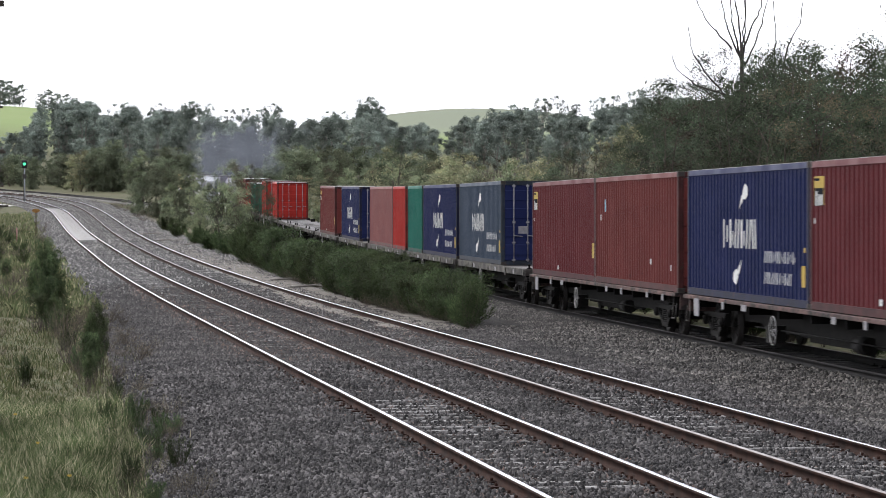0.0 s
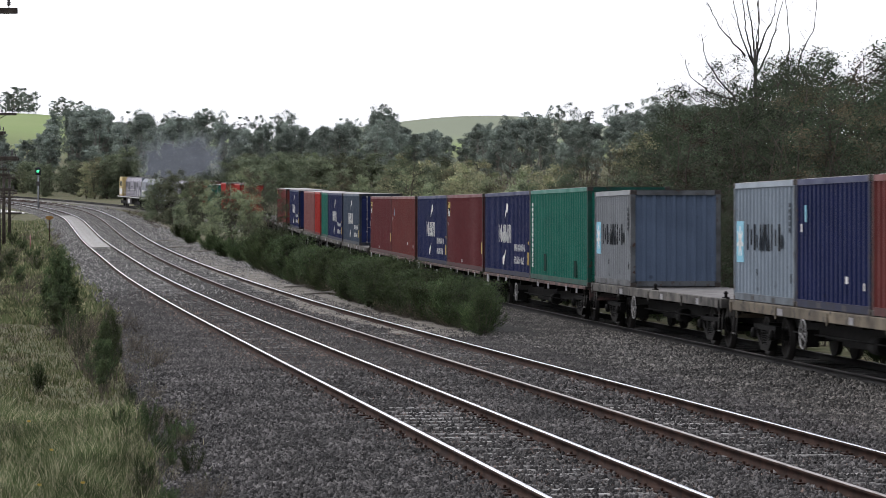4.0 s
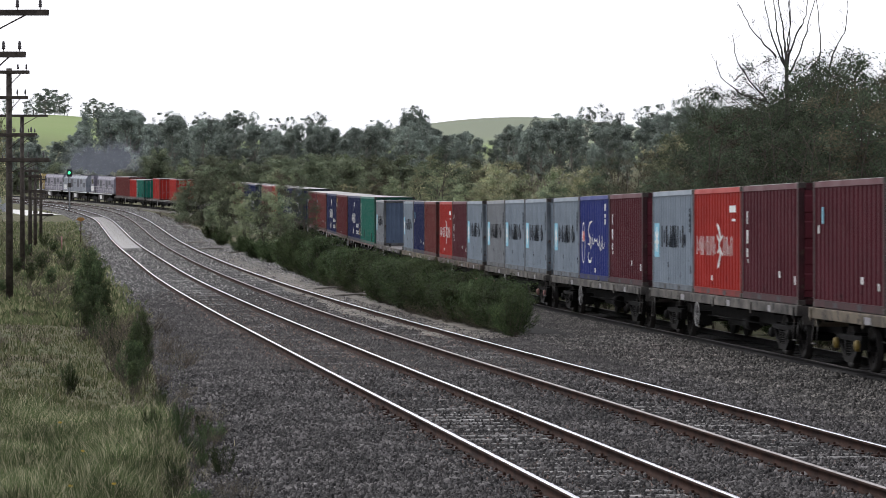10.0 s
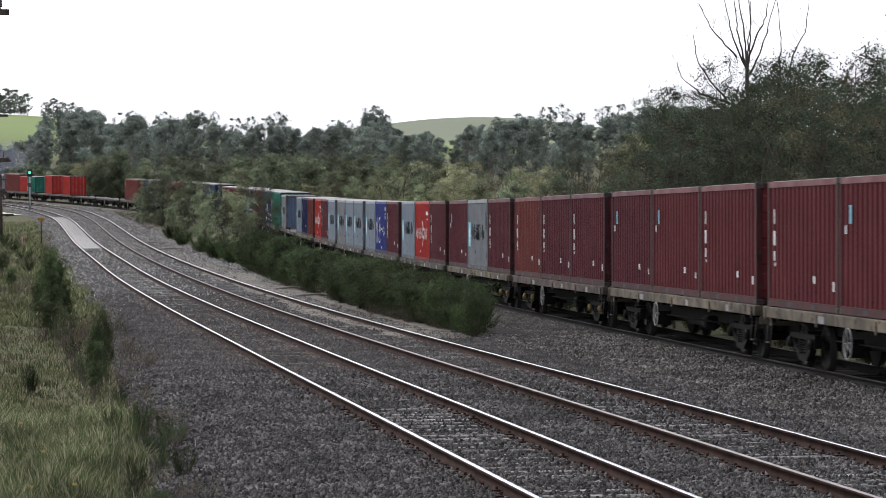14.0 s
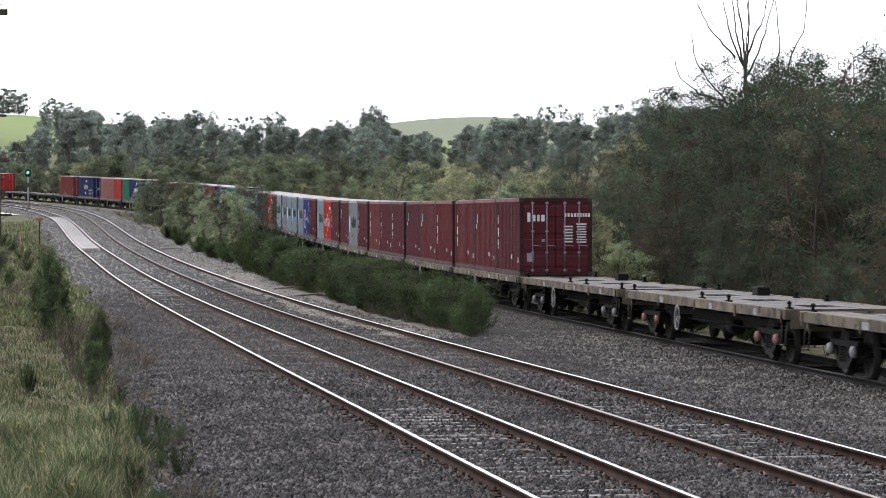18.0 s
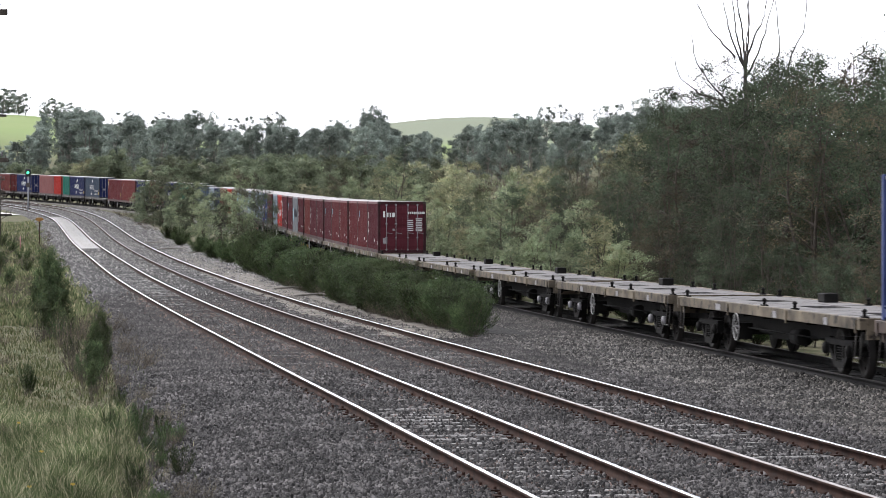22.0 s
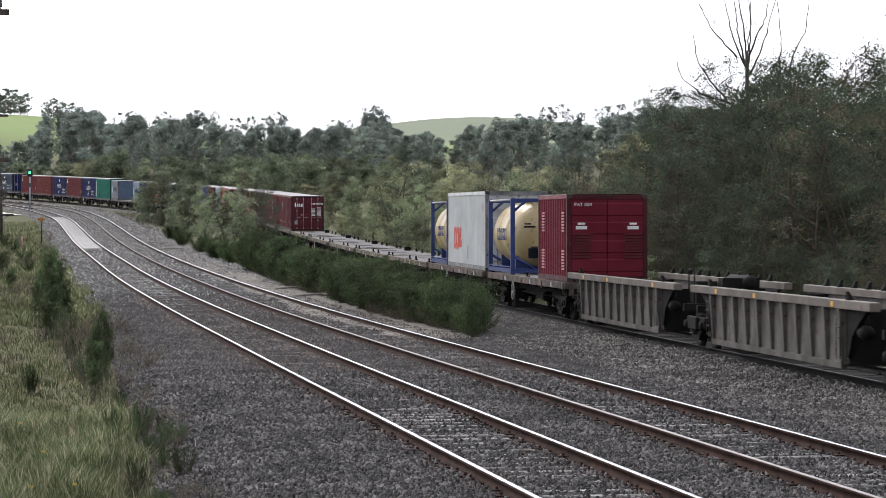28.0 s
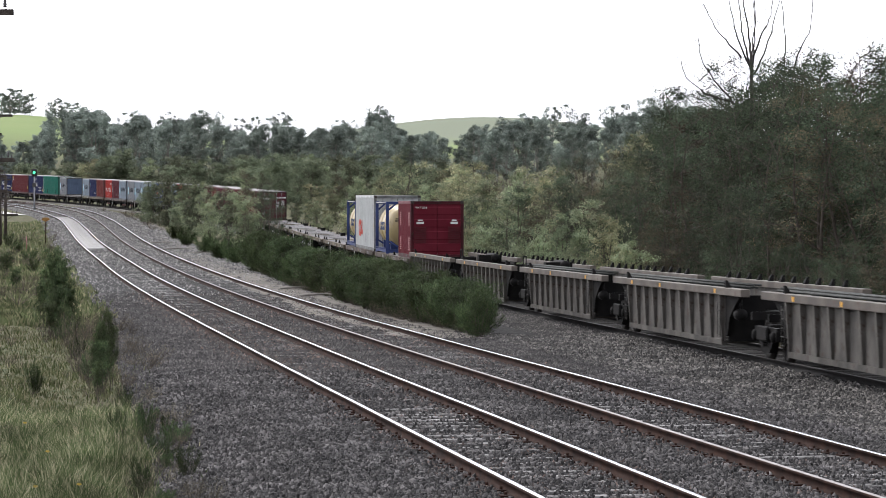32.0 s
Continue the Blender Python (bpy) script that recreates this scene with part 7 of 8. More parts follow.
# bushy clump between the lines, farther along
CL = "grey-green wattle bush between the two lines"
for px, d, ty, ks in ((285, 312, 309, SCRUB), (262, 325, 322, SCRUB), (315, 300, 318, SCRUB), (245, 330, 342, SCRUB), (325, 285, 328, GREYS), (342, 270, 324, SCRUB), (355, 258, 326, GREYS),
                      (388, 238, 328, WATTLES), (415, 222, 303, GREYS), (438, 216, 306, BRONZES), (462, 210, 318, WATTLES), (474, 205, 350, WATTLES), (430, 208, 350, GREYS), (395, 222, 352, WATTLES), (365, 245, 356, GREYS), (300, 292, 360, SCRUB)):
    to_top("wattle_bush", ks, 7.0, px, d, ty, CL, "bush", "bushes between the lines", 0.9)
for px, d, h in ((430, 178, 1.7), (405, 186, 1.6), (380, 196, 1.5), (350, 212, 1.4), (455, 168, 1.9), (320, 232, 1.4), (300, 255, 1.3), (470, 160, 1.9)):
    broom(px, d, h, 1.3, "low green bush at the foot of the wattles", "bushes between the lines")
# bushes on the grass at the camera's side
SL = "dark green broom bush on the grassy bank beside the ballast"
for px, d, h, w in ((86, 84, 2.40, 0.52), (78, 84.5, 2.05, 0.50), (98, 83.5, 2.15, 0.48), (112, 84, 1.5, 0.5), (66, 85, 1.6, 0.55), (90, 82.5, 1.4, 0.75), (80, 82, 1.0, 0.9), (104, 82, 0.9, 0.9),
                    (176, 58, 1.52, 0.36), (166, 57.5, 1.36, 0.36), (186, 58.5, 1.2, 0.36), (158, 57.5, 1.0, 0.45), (172, 57, 1.0, 0.5), (164, 56, 0.7, 0.7),
                    (15, 128, 1.1, 0.8), (0, 150, 1.3, 0.9), (-20, 135, 1.1, 0.9), (-45, 150, 1.0, 1.2), (-70, 120, 0.7, 1.2), (-30, 185, 1.1, 1.2)):
    broom(px, d, h, w * 1.15, SL, "bushes on the bank", BANK)
for px, d, h, w in ((45, 57, 0.78, 0.5), (52, 57, 0.55, 0.6), (195, 46.5, 0.66, 0.6), (188, 47, 0.5, 0.7), (250, 46, 0.56, 0.5), (238, 46.5, 0.5, 0.6), (213, 52, 0.55, 0.6), (130, 70, 0.7, 0.9), (202, 46, 0.5, 0.7), (120, 80, 0.9, 0.8), (150, 62, 0.7, 0.9), (105, 80, 1.0, 0.9), (40, 190, 1.1, 1.3), (20, 215, 1.2, 1.3), (5, 230, 1.2, 1.4), (48, 165, 0.9, 1.2)):
    broom(px, d, h, w, "thin wispy green weed at the ballast edge", "bushes on the bank", WISPY)
for px, d, h, w in ((125, 66, 1.1, 0.7), (138, 63, 1.2, 0.6), (118, 72, 1.3, 0.6), (148, 60, 0.9, 0.6), (108, 78, 1.2, 0.7), (128, 76, 1.0, 0.8)):
    broom(px, d, h, w, "dry brown twiggy weed between the broom bushes", "dry weeds", DRY_WEEDS)
for i in range(64):
    d = 33 + 62 * (i + TR.random()) / 64
    xe = float(hermite(d, A_Y, A_X) - np.interp(d, [30, 43, 51, 70, 118], [4.7, 4.2, 4.1, 3.7, 3.0])) + TR.uniform(-0.75, 0.45) * (1 if i % 3 else 2)
    broom(784 + xe / d * F, d, TR.uniform(0.22, 0.6) * (1 if d < 60 else 1.4), TR.uniform(0.8, 1.4), "dry brown twiggy weed at the ballast edge", "dry weeds", DRY_WEEDS)
for i in range(44):
    px, d = TR.uniform(-110, 90), TR.uniform(110, 260)
    if px > 70 - (d - 110) * 0.1 and d < 190:
        px -= 60
    broom(px, d, TR.uniform(0.5, 1.2), TR.uniform(1.0, 1.6), "dry brown twiggy weed on the rough field", "dry weeds", DRY_WEEDS)


for i in range(34):
    d = TR.uniform(285, 400)
    x = float(hermite(d, B_Y, B_X)) + TR.uniform(3.4, 7.5)
    broom(784 + x / d * F, d, TR.uniform(0.5, 1.25), TR.uniform(1.2, 2.0), "dry tan twiggy weed inside the curve of the line", "dry weeds", DRY_WEEDS)
for i in range(30):
    p = TR.uniform(450, 830)
    d = float(np.interp(p, HEDGE_P, HEDGE_D)) - TR.uniform(0.2, 1.6)
    broom(p, d, TR.uniform(0.4, 0.95), TR.uniform(0.9, 1.5), "dry brown twiggy weed at the foot of the hedge", "dry weeds", DRY_WEEDS)
# twiggy tangle where the grass meets the ballast, and dry stalks across the bank
for i in range(46):
    d = 30 + 20 * (i + TR.random()) / 46
    xe = float(hermite(d, A_Y, A_X) - np.interp(d, [30, 43, 51], [4.75, 4.25, 4.15])) + TR.uniform(-0.5, 0.4)
    broom(784 + xe / d * F, d, TR.uniform(0.22, 0.5), TR.uniform(0.8, 1.3), "dark twiggy weed where the grass meets the ballast", "weeds at the ballast edge", WISPY if i % 3 == 0 else DRY_WEEDS)
for i in range(44):
    d = TR.uniform(46, 100)
    xe = float(hermite(d, A_Y, A_X) - np.interp(d, [30, 43, 51, 70, 118], [4.7, 4.2, 4.1, 3.7, 3.0])) - TR.uniform(0.4, 4.5)
    broom(784 + xe / d * F, d, TR.uniform(0.18, 0.45), TR.uniform(1.0, 1.9), "dry brown twiggy weed on the grassy bank", "dry weeds", DRY_WEEDS)
# low weeds along the single track's far side, massed to darken under the wagons
for i in range(190):
    q = on_c(-2 + i * 0.85 + TR.uniform(-0.8, 0.8))
    x = q.x + TR.uniform(1.7, 3.6)
    broom(784 + x / q.y * F, q.y, TR.uniform(0.45, 1.1), TR.uniform(1.1, 1.7), "low green weed on the far side of the single track", "weeds beyond the train", TR.choice((BROOMS, BANK, HEDGE)))


# ---- grass ----
def grass(name, n, y0, y1, h0, h1, seed, label, edge=0.0, wide=0.006, blades=None):
    rng = np.random.RandomState(seed)
    Y = y0 + (y1 - y0) * rng.uniform(0, 1, n) ** 1.25
    xe = hermite(Y, A_Y, A_X) - np.interp(Y, [30, 43, 51, 70, 118, 200], [4.9, 4.4, 4.3, 3.9, 3.1, 3.0]) + edge
    xl = -(905.0 / F) * Y - 0.6
    u = rng.uniform(0, 1, n)
    X = xl + (xe - xl) * u
    # tufts: pull blades towards random centres
    ix, iy = np.round(X / 0.16 + rng.normal(0, 0.8, n)), np.round(Y / 0.25 + rng.normal(0, 0.8, n))
    jx, jy = np.modf(np.abs(np.sin(ix * 127.1 + iy * 311.7) * 43758.5))[0], np.modf(np.abs(np.sin(ix * 269.5 + iy * 183.3) * 43758.5))[0]
    cx, cy = (ix + jx * 1.6 - 0.8) * 0.16, (iy + jy * 1.8 - 0.9) * 0.25
    k = rng.uniform(0.2, 1.0, n)
    X, Y = X * (1 - k) + cx * k + rng.normal(0, 0.03, n), Y * (1 - k) + cy * k + rng.normal(0, 0.03, n)
    Z = ground_z(X, Y)
    keep = (X < xe + 0.35 * np.sin(Y * 1.3) * np.sin(Y * 0.37 + 1) + rng.normal(0, 0.25, n) - 0.1)
    X, Y, Z = X[keep], Y[keep], Z[keep]
    n = len(X)
    patch = 0.65 + 0.5 * np.sin(X * 1.9 + 2 * np.sin(Y * 0.7)) * np.sin(Y * 0.9 + X)
    h = rng.uniform(h0, h1, n) * np.clip(patch, 0.45, 1.2)
    a = rng.uniform(0, 2 * np.pi, n)
    lean = rng.uniform(0.08, 0.95, n) * h
    w = wide * rng.uniform(0.6, 1.5, n)
    b = np.stack([X, Y, Z - 0.02], -1)
    dx = np.stack([np.cos(a), np.sin(a), 0 * a], -1)
    sd = np.stack([np.abs(np.cos(a * 3)) + 0.3, 0.4 * np.sin(a), 0 * a], -1) * w[:, None]
    mid = b + dx * (lean * 0.35)[:, None] + np.array([0, 0, 1.0]) * (h * 0.6)[:, None]
    tip = b + dx * lean[:, None] + np.array([0, 0, 1.0]) * h[:, None]
    V = np.stack([b - sd, b + sd, mid + sd * 0.7, mid - sd * 0.7, tip], 1).reshape(-1, 3)
    i = np.arange(n) * 5
    F4 = np.concatenate([np.stack([i, i + 1, i + 2], -1), np.stack([i, i + 2, i + 3], -1), np.stack([i + 3, i + 2, i + 4], -1)])
    ob = new(name, from_arrays(name, V, F4, blades or GRASS_LEAF))
    return tagged(ob, label, "grass", kind="stuff")


grass("tall_grass", 60000, 27, 52, 0.14, 0.48, 3, "tall green and straw-coloured grass on the bank", 0.0, 0.0048)
grass("short_grass", 32000, 50, 165, 0.05, 0.24, 4, "short patchy green grass and weeds along the line", 0.0, 0.008, GRASS_SHORT)
grass("field_grass", 30000, 92, 330, 0.08, 0.38, 7, "rough grass on the field beyond the poles", 0.5, 0.03, GRASS_FIELD)
grass("edge_weeds", 9000, 28, 75, 0.05, 0.24, 6, "sparse weeds creeping into the ballast edge", 0.7, 0.006)

# ---- loose stones on the ballast: each a small rough pyramid ----
STONE_I = leaf_mat("stone_greys", (0.0100, 0.0090, 0.0087), (0.033, 0.0304, 0.0296), (0.122, 0.113, 0.110))
STONE_MID = leaf_mat("dull_stone_greys", (0.0085, 0.0075, 0.0072), (0.026, 0.0235, 0.0228), (0.090, 0.082, 0.079))
STONE_TAN = leaf_mat("tan_stone_greys", (0.0145, 0.0135, 0.0125), (0.046, 0.0428, 0.039), (0.168, 0.156, 0.142))
STONE_PALE = leaf_mat("pale_stone_greys", (0.024, 0.0226, 0.0219), (0.070, 0.0664, 0.064), (0.20, 0.19, 0.182))
STONE_RUST = leaf_mat("rust_stained_stones", (0.022, 0.015, 0.012), (0.060, 0.042, 0.034), (0.14, 0.10, 0.082))
for _m in (STONE_I, STONE_MID, STONE_TAN, STONE_PALE, STONE_RUST):
    for nd in _m.node_tree.nodes:
        if nd.bl_idname == "ShaderNodeMixShader":
            nd.inputs[0].default_value = 0.0
        if nd.bl_idname == "ShaderNodeBsdfPrincipled":
            nd.inputs["Roughness"].default_value, nd.inputs["Specular IOR Level"].default_value = 0.7, 0.22


def stones(n, seed, y0, y1, power, tan, label, block=False):
    rng = np.random.RandomState(seed)
    Y = y0 + (y1 - y0) * rng.uniform(0, 1, n) ** power
    xa, xb = hermite(Y, A_Y, A_X), hermite(Y, B_Y, B_X)
    xe = xa - np.interp(Y, [30, 43, 51, 70, 118, 200], [4.9, 4.4, 4.3, 3.9, 3.0, 3.0])
    xc = np.interp(Y, C_Y, C_X)
    mid = np.where(Y < 84, (xb + 1.9) * 0.75 + (xc - 1.2) * 0.25, xb + 2.0)
    lo, hi = np.maximum(xe, -(800 / F) * Y), np.minimum(mid, (800 / F) * Y + 0.3)
    if tan == 2:
        hi = xb + 4.8
    if tan == 1:
        lo, hi = np.where(Y < 84, mid - 0.4, xc - 3.0), np.minimum(xc - 0.85, (800 / F) * Y + 0.3)
    X = lo + (hi - lo) * rng.uniform(0, 1, n)
    if tan == 3:
        X = np.where(rng.uniform(0, 1, n) < 0.65, xa, xb) + rng.choice([-0.84, 0.84], n) + rng.normal(0, 0.36, n)
    off = np.minimum(np.minimum(abs(X - xa - 0.84), abs(X - xa + 0.84)), np.minimum(abs(X - xb - 0.84), abs(X - xb + 0.84)))
    inside = (np.minimum(abs(X - xa), abs(X - xb)) < 1.35) & (rng.uniform(0, 1, n) < (0.0 if tan == 3 else 0.62))
    keep = (off > 0.08) & ~inside & (hi > lo)
    if tan in (0, 3):
        keep &= rng.uniform(0, 1, n) < np.clip((126 - Y) / 55, 0, 1)      # thins out where the paler stone takes over
    X, Y = X[keep], Y[keep]
    n = len(X)
    Z = ground_z(X, Y) + 0.036
    s = (rng.uniform(0.013, 0.034, n) if block else rng.uniform(0.016, 0.040, n)) * (1 + np.clip(Y - 40, 0, 160) / 100)
    if block:
        # broken blocks: a skewed four-sided base and a smaller tilted top
        base = np.array([(1, 0.1, -0.4), (-0.1, 1, -0.4), (-1, -0.1, -0.4), (0.1, -1, -0.4), (0.70, 0.1, 1.05), (-0.1, 0.70, 1.05), (-0.70, -0.1, 1.05), (0.1, -0.70, 1.05)], float)
        T = np.array([(0, 1, 5, 4), (1, 2, 6, 5), (2, 3, 7, 6), (3, 0, 4, 7), (4, 5, 6, 7)])
        tilt = rng.normal(0, 0.42, (n, 1, 2))
    else:
        base = np.array([(1, 0, -0.3), (0, 1, -0.3), (-1, 0, -0.3), (0, -1, -0.3), (0, 0, 0.85)], float)
        T = np.array([(0, 1, 4), (1, 2, 4), (2, 3, 4), (3, 0, 4)])
        tilt = np.zeros((n, 1, 2))
    nb = len(base)
    V = base[None] * np.repeat(rng.uniform(0.65, 1.35, (n, 1, 3)), nb, 1) * rng.uniform(0.75, 1.25, (n, nb, 3)) + rng.normal(0, 0.12 if block else 0.30, (n, nb, 3)) * np.array([1, 1, 0.45])
    V[..., 2] += V[..., 0] * tilt[..., 0] + V[..., 1] * tilt[..., 1]
    V = V * s[:, None, None]
    a = rng.uniform(0, 6.28, n)
    c, q = np.cos(a)[:, None], np.sin(a)[:, None]
    V = np.stack([V[..., 0] * c - V[..., 1] * q, V[..., 0] * q + V[..., 1] * c, V[..., 2]], -1)
    V = (V + np.stack([X, Y, Z], -1)[:, None]).reshape(-1, 3)
    Fa = (np.arange(n)[:, None, None] * nb + T[None]).reshape(-1, T.shape[1])
    return tagged(new("loose_ballast", from_arrays("loose_ballast", V, Fa, STONE_MID if tan == 0 and not block else (STONE_I, STONE_TAN, STONE_PALE, STONE_RUST)[tan])), label, "stones", kind="stuff")


stones(150000, 21, 28, 62, 1.25, 0, "loose dark grey crushed stones on the double track bed", True)
stones(190000, 25, 58, 125, 1.3, 0, "loose dark grey crushed stones on the double track bed farther along")
stones(45000, 22, 40, 84, 1.3, 1, "loose tan-grey crushed stones beside the single track", True)
stones(50000, 26, 78, 150, 1.3, 1, "loose tan-grey crushed stones beside the single track farther along")
stones(90000, 23, 100, 430, 0.75, 2, "pale crushed stones on the double track bed farther along")
stones(30000, 24, 28, 126, 1.4, 3, "rust-stained stones beside the rails")
# ---- lineside: poles, signal, marker, crossing deck, gravel road ----
POLE = mat("dark_weathered_pole", (0.035, 0.028, 0.023), (0.075, 0.062, 0.052), 5, 0.85, 0.3)
CABINET = mat("pale_grey_cabinet", (0.30, 0.31, 0.33), (0.42, 0.43, 0.45), 2, 0.5, 0.1)
INSUL = mat("dark_insulator", (0.05, 0.045, 0.045), (0.09, 0.08, 0.08), 5, 0.3, 0.05)


def insulator_mesh(bm):
    tube(bm, (0, 0, 0), (0, 0, 0.09), 0.014, n=6)
    lathe(bm, (0, 0, 0.07), (0, 0, 1), [(0, 0.04), (0.03, 0.065), (0.05, 0.045), (0.09, 0.065), (0.11, 0.045), (0.16, 0.05), (0.22, 0.035), (0.24, 0.01)], 10)


def pole(px, depth, base_y, top_y, arms):
    """arms: (sight line, half length, offset)"""
    x, y = (px - 784) / F * depth, depth
    g = g_at(x, y)
    z_of = lambda sy: EYE.z - (sy - 353.0) * depth / F
    p = tagged(new("telegraph_pole"), "dark weathered timber telegraph pole with crossarms and insulators", "pole", "telegraph poles")
    p.matrix_basis = Matrix.Translation((x, y, g))
    h = z_of(top_y) - g
    bm = bmesh.new()
    tube(bm, (0, 0, -0.4), (0, 0, h), 0.15, 0.11, 12)
    part("post", bm, POLE, p)
    for sy, half, off in arms:
        z = z_of(sy) - g
        bm = bmesh.new()
        box(bm, off - half, off + half, -0.19, -0.09, z - 0.07, z + 0.07)
        shaped(bm, 0.01)
        arm = part("crossarm", bm, POLE, p)
        bm = bmesh.new()
        tube(bm, (off + half * 0.6, -0.2, z - 0.06), (0, -0.12, z - 0.55), 0.02, n=5)
        part("brace", bm, POLE, p)
        for k in (-0.9, -0.5, 0.45, 0.85):
            part("insulator", shared("insulator", insulator_mesh, INSUL), INSUL, arm, at=Matrix.Translation((off + half * k, -0.14, z + 0.06)) @ Matrix.Diagonal((0.75, 0.75, 0.85, 1)))
    return x, y, [(z_of(sy), half, off) for sy, half, off in arms]


POLES = [pole(-97, 72, 600, -10, [(23, 1.35, 0.15), (97, 0.95, 0.0)]),
         pole(-57, 120, 510, 121, [(128, 0.83, 0.0), (173, 0.78, 0.0), (239, 1.05, 0.0), (283, 1.5, 0.1)]),
         pole(-34, 168, 462, 205, [(205, 1.45, 0.0), (238, 0.85, 0.0), (285, 1.4, 0.2)]),
         pole(-20, 205, 455, 298, [(303, 0.6, 0.0), (312, 0.8, 0.0), (338, 0.9, 0.0)]),
         pole(-11, 232, 448, 308, [(314, 0.5, 0.0), (340, 0.9, 0.0), (352, 0.8, 0.0)]),
         pole(-1, 262, 432, 312, [(318, 0.5, 0.0), (345, 0.7, 0.0), (380, 0.9, 0.2)])]

# signal with a green light
def signal(px, depth, light_y):
    x, y = spot(px, depth)
    g = g_at(x, y)
    z = EYE.z - (light_y - 353.0) * depth / F
    s = tagged(new("railway_signal"), "grey signal post with a black head showing a green light", "signal")
    s.matrix_basis = Matrix.Translation((x, y, g))
    h = z - g
    bm = bmesh.new()
    tube(bm, (0, 0, -0.2), (0, 0, h - 0.5), 0.10, 0.08, 10)
    part("post", bm, mat("galvanised_post", (0.22, 0.23, 0.25), (0.32, 0.33, 0.35), 3, 0.5, 0.1), s)
    bm = bmesh.new()
    box(bm, -0.36, 0.36, -0.14, 0.10, h - 0.52, h + 0.52)
    shaped(bm, 0.10)
    part("head", bm, BLACK, s)
    bm = bmesh.new()
    tube(bm, (0, -0.16, h), (0, -0.42, h + 0.03), 0.22, 0.22, 14, False)
    part("hood", bm, BLACK, s)
    bm = bmesh.new()
    lathe(bm, (0, -0.145, h), (0, -1, 0), [(0, 0.19), (0.02, 0.17), (0.04, 0.08)], 18)
    part("green_lens", bm, glow("green_light", (0.10, 1.0, 0.45), 2.2), s, "bright green lit lens")
    bm = bmesh.new()
    box(bm, -0.24, 0.24, -0.12, 0.06, h - 1.9, h - 1.35)
    part("lower_box", bm, STEEL_GREY, s)
    bm = bmesh.new()
    for k in (-0.16, 0.16):
        tube(bm, (k, 0.12, 0), (k, 0.12, h - 0.5), 0.018, n=5)
    for i in range(14):
        tube(bm, (-0.16, 0.12, 0.3 + i * 0.3), (0.16, 0.12, 0.3 + i * 0.3), 0.012, n=4)
    part("ladder", bm, STEEL_GREY, s)


signal(50, 400, 306)
# yellow marker board
x, y = spot(70, 235)
mk = tagged(new("marker_board"), "small dull orange marker board on a thin rusty post", "sign")
mk.matrix_basis = Matrix.Translation((x, y, g_at(x, y)))
bm = bmesh.new()
tube(bm, (0, 0, -0.2), (0, 0, 2.0), 0.035, n=8)
part("post", bm, RAIL_SIDE, mk)
bm = bmesh.new()
v = [bm.verts.new(p) for p in ((-0.34, -0.05, 1.95), (0.0, -0.05, 1.80), (0.34, -0.05, 1.95), (0.20, -0.05, 2.12), (-0.20, -0.05, 2.12))]
w = [bm.verts.new((q.co.x, -0.02, q.co.z)) for q in v]
bm.faces.new(v)
bm.faces.new(w[::-1])
for i in range(5):
    j = (i + 1) % 5
    bm.faces.new((v[i], w[i], w[j], v[j]))
part("board", bm, mat("dull_orange_paint", (0.22, 0.11, 0.03), (0.32, 0.17, 0.05), 4, 0.7, 0.1), mk)
# rusty low post with red cap near the scrub
x, y = spot(36, 220)
rp = tagged(new("marker_post"), "short faded red post standing in weeds", "post")
rp.matrix_basis = Matrix.Translation((x, y, g_at(x, y)))
bm = bmesh.new()
tube(bm, (0, 0, -0.2), (0, 0, 1.1), 0.05, n=8)
part("post", bm, PINKISH, rp)
# pale crossing panels between the rails of the near track
PANEL = mat("pale_crossing_panel", (0.26, 0.25, 0.24), (0.46, 0.445, 0.42), 1.5, 0.85, 0.3, c3=(0.12, 0.115, 0.105), spot=0.6)
cr = tagged(new("track_crossing"), "pale concrete crossing panels laid between the rails", "crossing", kind="structure")
Q, T = resample(P3_A, 2.0, 215, 345)
for q, t in zip(Q, T):
    a = math.degrees(math.atan2(t[1], t[0]))
    part("panel", shared("crossing_panel", lambda bm: (box(bm, -0.93, 0.93, -0.70, 0.70, -0.20, -0.045), shaped(bm, 0.02)), PANEL), PANEL, cr, at=pose(q[0], q[1], q[2], 0, 0, a))
# gravel road beyond the poles
def road_strip(name, pts, half, material, label, lift=0.10):
    rj = random.Random(3)
    P = np.array(pts, float)
    n = 60
    u = np.linspace(0, len(P) - 1, n)
    C = np.stack([np.interp(u, range(len(P)), P[:, k]) for k in range(2)], -1)
    Tn = np.gradient(C, axis=0)
    Tn /= np.linalg.norm(Tn, axis=1)[:, None]
    V = []
    for (x, y), (tx, ty) in zip(C, Tn):
        for k in range(7):
            o = half * (k / 3 - 1)
            px, py = x + ty * o, y - tx * o
            V.append((px + rj.uniform(-0.25, 0.25), py, g_at(px, py) + (lift + rj.uniform(-0.01, 0.01) if 0 < k < 6 else -0.06)))
    i = np.arange(n - 1)[:, None] * 7 + np.arange(6)[None]
    Fq = np.stack([i, i + 1, i + 8, i + 7], -1).reshape(-1, 4)
    return tagged(new(name, from_arrays(name, np.array(V), Fq, material, True)), label, "road", kind="structure")


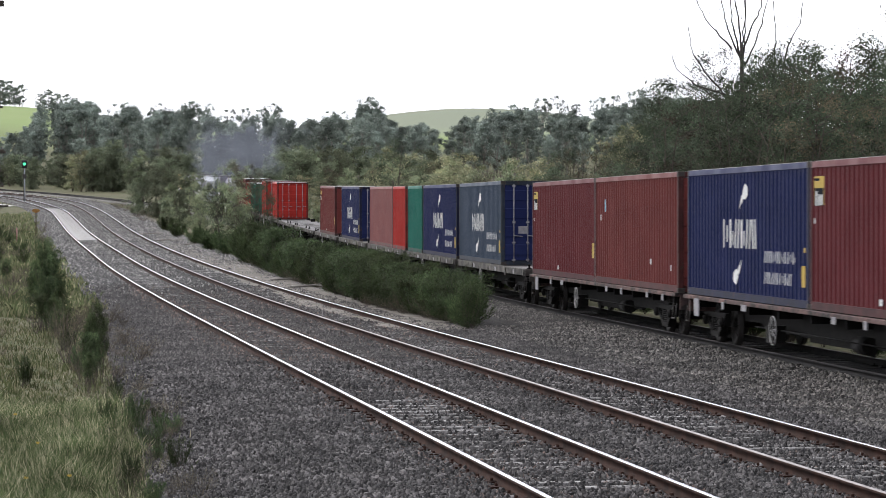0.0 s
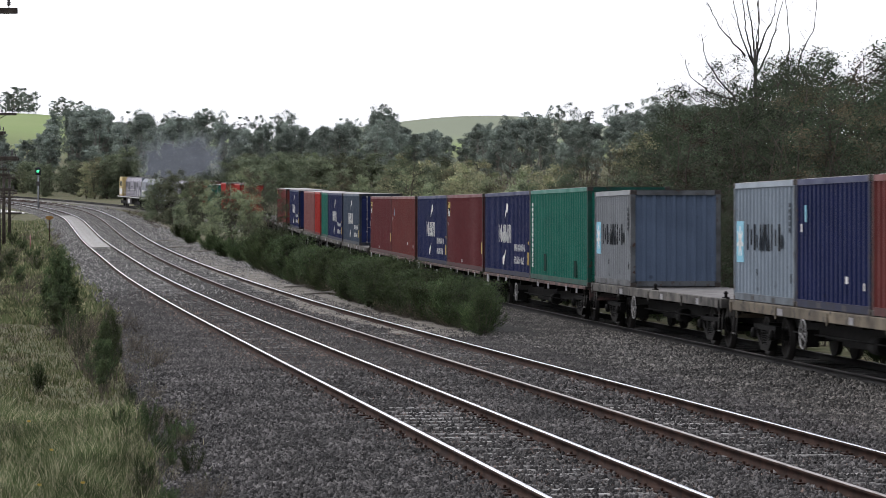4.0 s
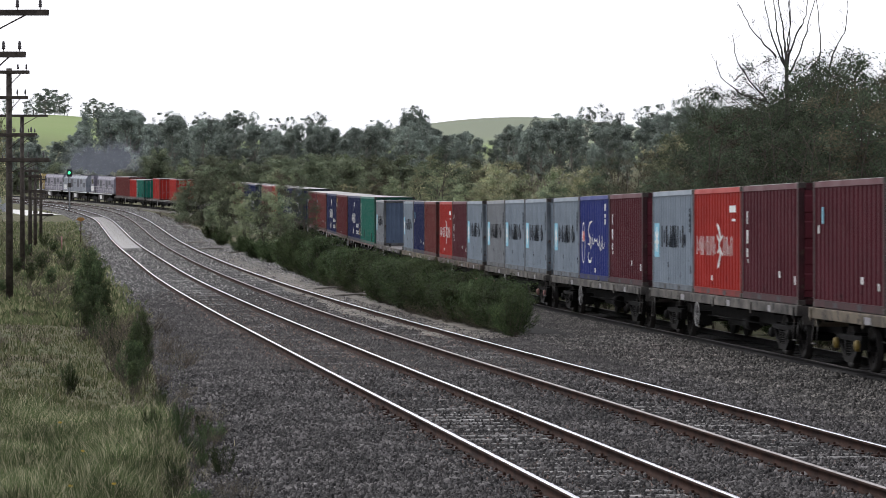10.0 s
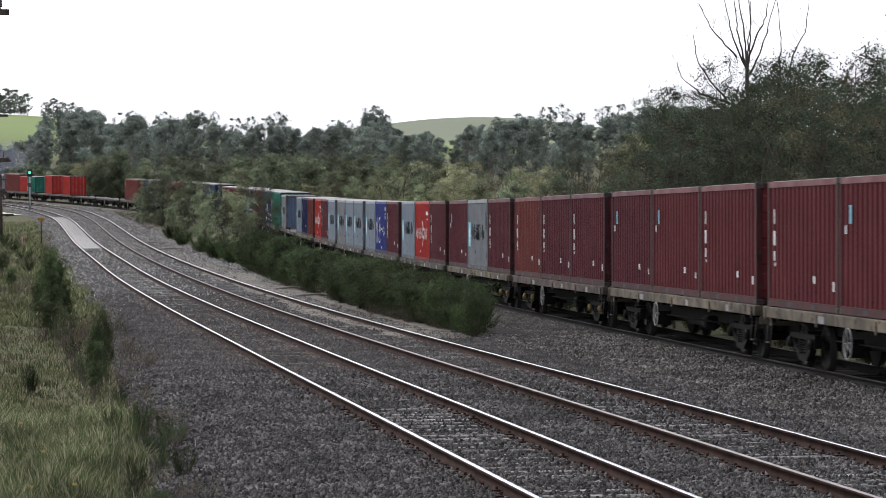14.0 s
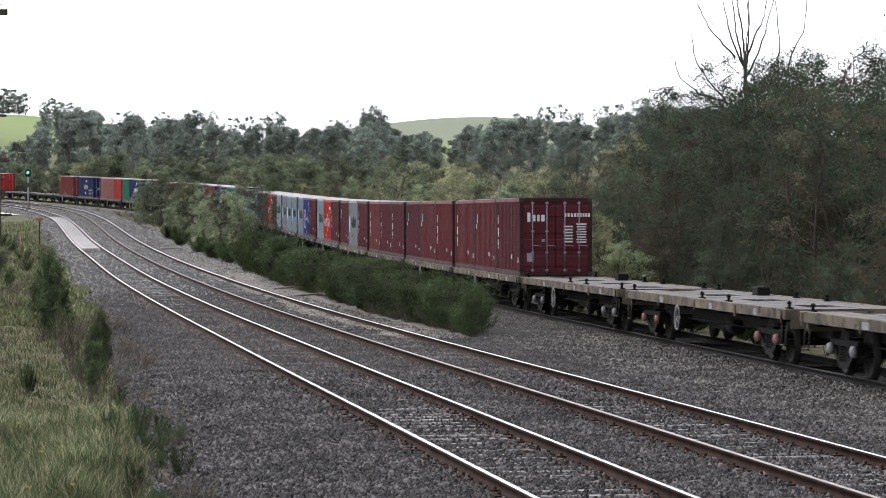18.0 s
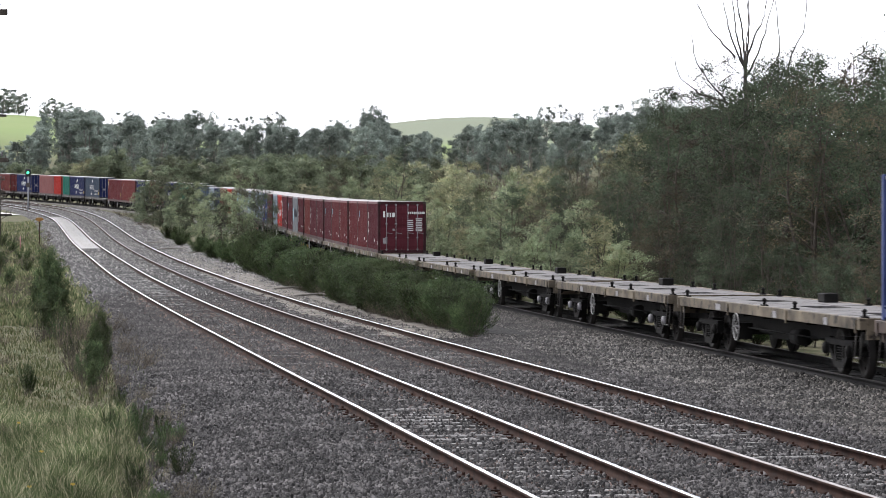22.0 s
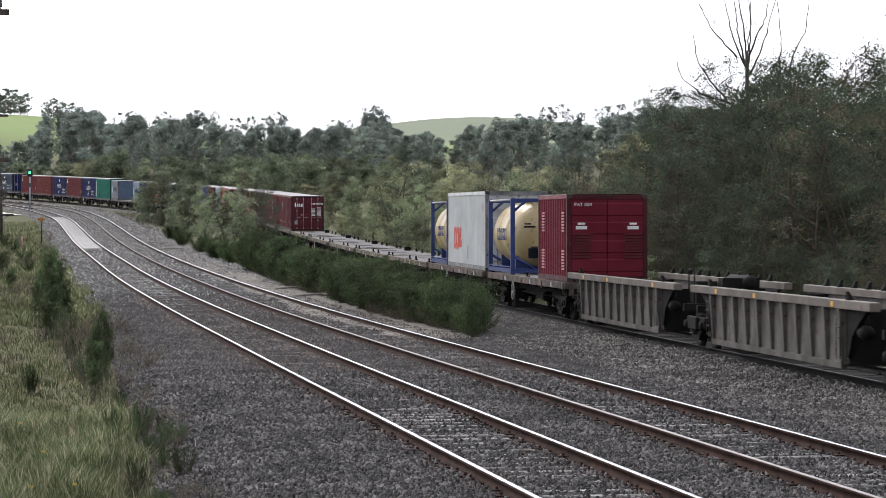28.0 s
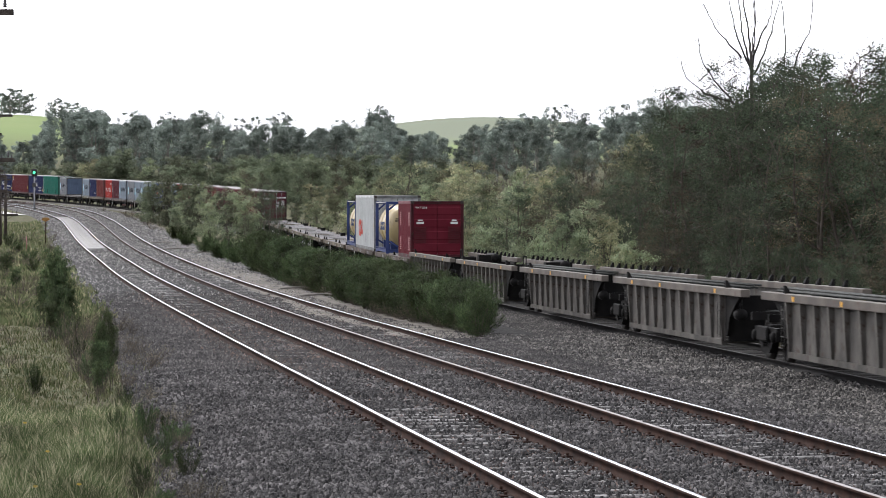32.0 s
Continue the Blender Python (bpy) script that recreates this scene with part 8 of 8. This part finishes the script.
ROAD = mat("pale_gravel_road", (0.50, 0.49, 0.47), (0.62, 0.61, 0.58), 0.4, 0.9, 0.2)
road_strip("gravel_road", [(-140, 392), (-95, 402), (-70, 410), (-61, 400), (-53, 368)], 2.6, ROAD, "pale gravel road curving up to the railway")
DIRT = mat("tan_gravelly_dirt", (0.095, 0.086, 0.074), (0.185, 0.165, 0.143), 1.2, 0.95, 0.5, fine=22, c3=(0.11, 0.105, 0.06), spot=0.60, bdist=0.03)
road_strip("dirt_verge", [(0.2, 79), (-1.2, 88), (-3.4, 100), (-6.2, 122), (-8.4, 137), (-12.2, 165), (-16.6, 200), (-22.8, 250), (-29.2, 300), (-34.6, 340)], 1.7, DIRT, "tan gravelly dirt verge beside the second track", 0.062)
cab = tagged(new("relay_cabinet"), "pale grey steel relay cabinet beside the gravel road", "cabinet")
x, y = spot(-67, 395)
cab.matrix_basis = Matrix.Translation((x, y, g_at(x, y)))
bm = bmesh.new()
box(bm, -0.6, 0.6, -0.4, 0.4, -0.1, 1.7)
shaped(bm, 0.03)
part("body", bm, CABINET, cab)
bm = bmesh.new()
box(bm, -0.7, 0.7, -0.5, 0.5, 1.7, 1.8)
part("lid", bm, CABINET, cab)
# dry branches and scattered timber beside the second track
for px, d, a in ((560, 118, 10), (520, 128, -20), (300, 215, 15), (275, 235, 0), (340, 205, 30)):
    x, y = spot(px, d)
    lg = tagged(new("fallen_branch"), "dry broken branch lying on the verge", "branch", "dry branches")
    lg.matrix_basis = Matrix.Translation((x, y, g_at(x, y) + 0.1)) @ Matrix.Rotation(radians(a), 4, "Z")
    bm = bmesh.new()
    tube(bm, (-0.9, 0, 0), (0.1, 0.05, 0.06), 0.05, 0.04, 7)
    tube(bm, (0.1, 0.05, 0.06), (0.9, -0.1, 0.02), 0.04, 0.015, 7)
    tube(bm, (0.1, 0.05, 0.06), (0.5, 0.3, 0.22), 0.025, 0.008, 5)
    part("stick", bm, BARK_PALE, lg)
# yellow flowers in the grass
for px, d in ((48, 35), (125, 35.5), (70, 40), (30, 45)):
    x, y = spot(px, d)
    fl = tagged(new("wildflower"), "small yellow wildflower in the tall grass", "flower", "yellow wildflowers")
    fl.matrix_basis = Matrix.Translation((x, y, g_at(x, y)))
    bm = bmesh.new()
    tube(bm, (0, 0, 0), (0.02, 0, 0.36), 0.004, n=4)
    part("stem", bm, mat("green_stem", (0.05, 0.09, 0.02), (0.07, 0.11, 0.03), 5), fl)
    bm = bmesh.new()
    for i in range(6):
        t = i * math.pi / 3
        tube(bm, (0.02, 0, 0.36), (0.02 + 0.025 * math.cos(t), 0.025 * math.sin(t), 0.375), 0.008, 0.012, 5)
    part("flower_head", bm, YELLOW, fl)


# ---- motion ----
def motions():
    times = [float(t) for t in range(0, 33)]
    for thing, q, half, dx, dz in MOVING:
        walk(thing, [(t, on_track(run(t) - q, half) @ Matrix.Translation((dx, 0, dz))) for t in times])
    # one turning of the wheels serves all wheelsets, for all run at one speed
    first = WHEELS[0]
    walk(first, [(k / FPS, Matrix.Rotation(run(k / FPS) / 0.46, 4, "Y")) for k in range(0, 32 * FPS + 1)])
    for w in WHEELS[1:]:
        w.rotation_mode = "QUATERNION"
        w.animation_data_create()
        w.animation_data.action = first.animation_data.action
        w.animation_data.action_slot = first.animation_data.action_slot


motions()
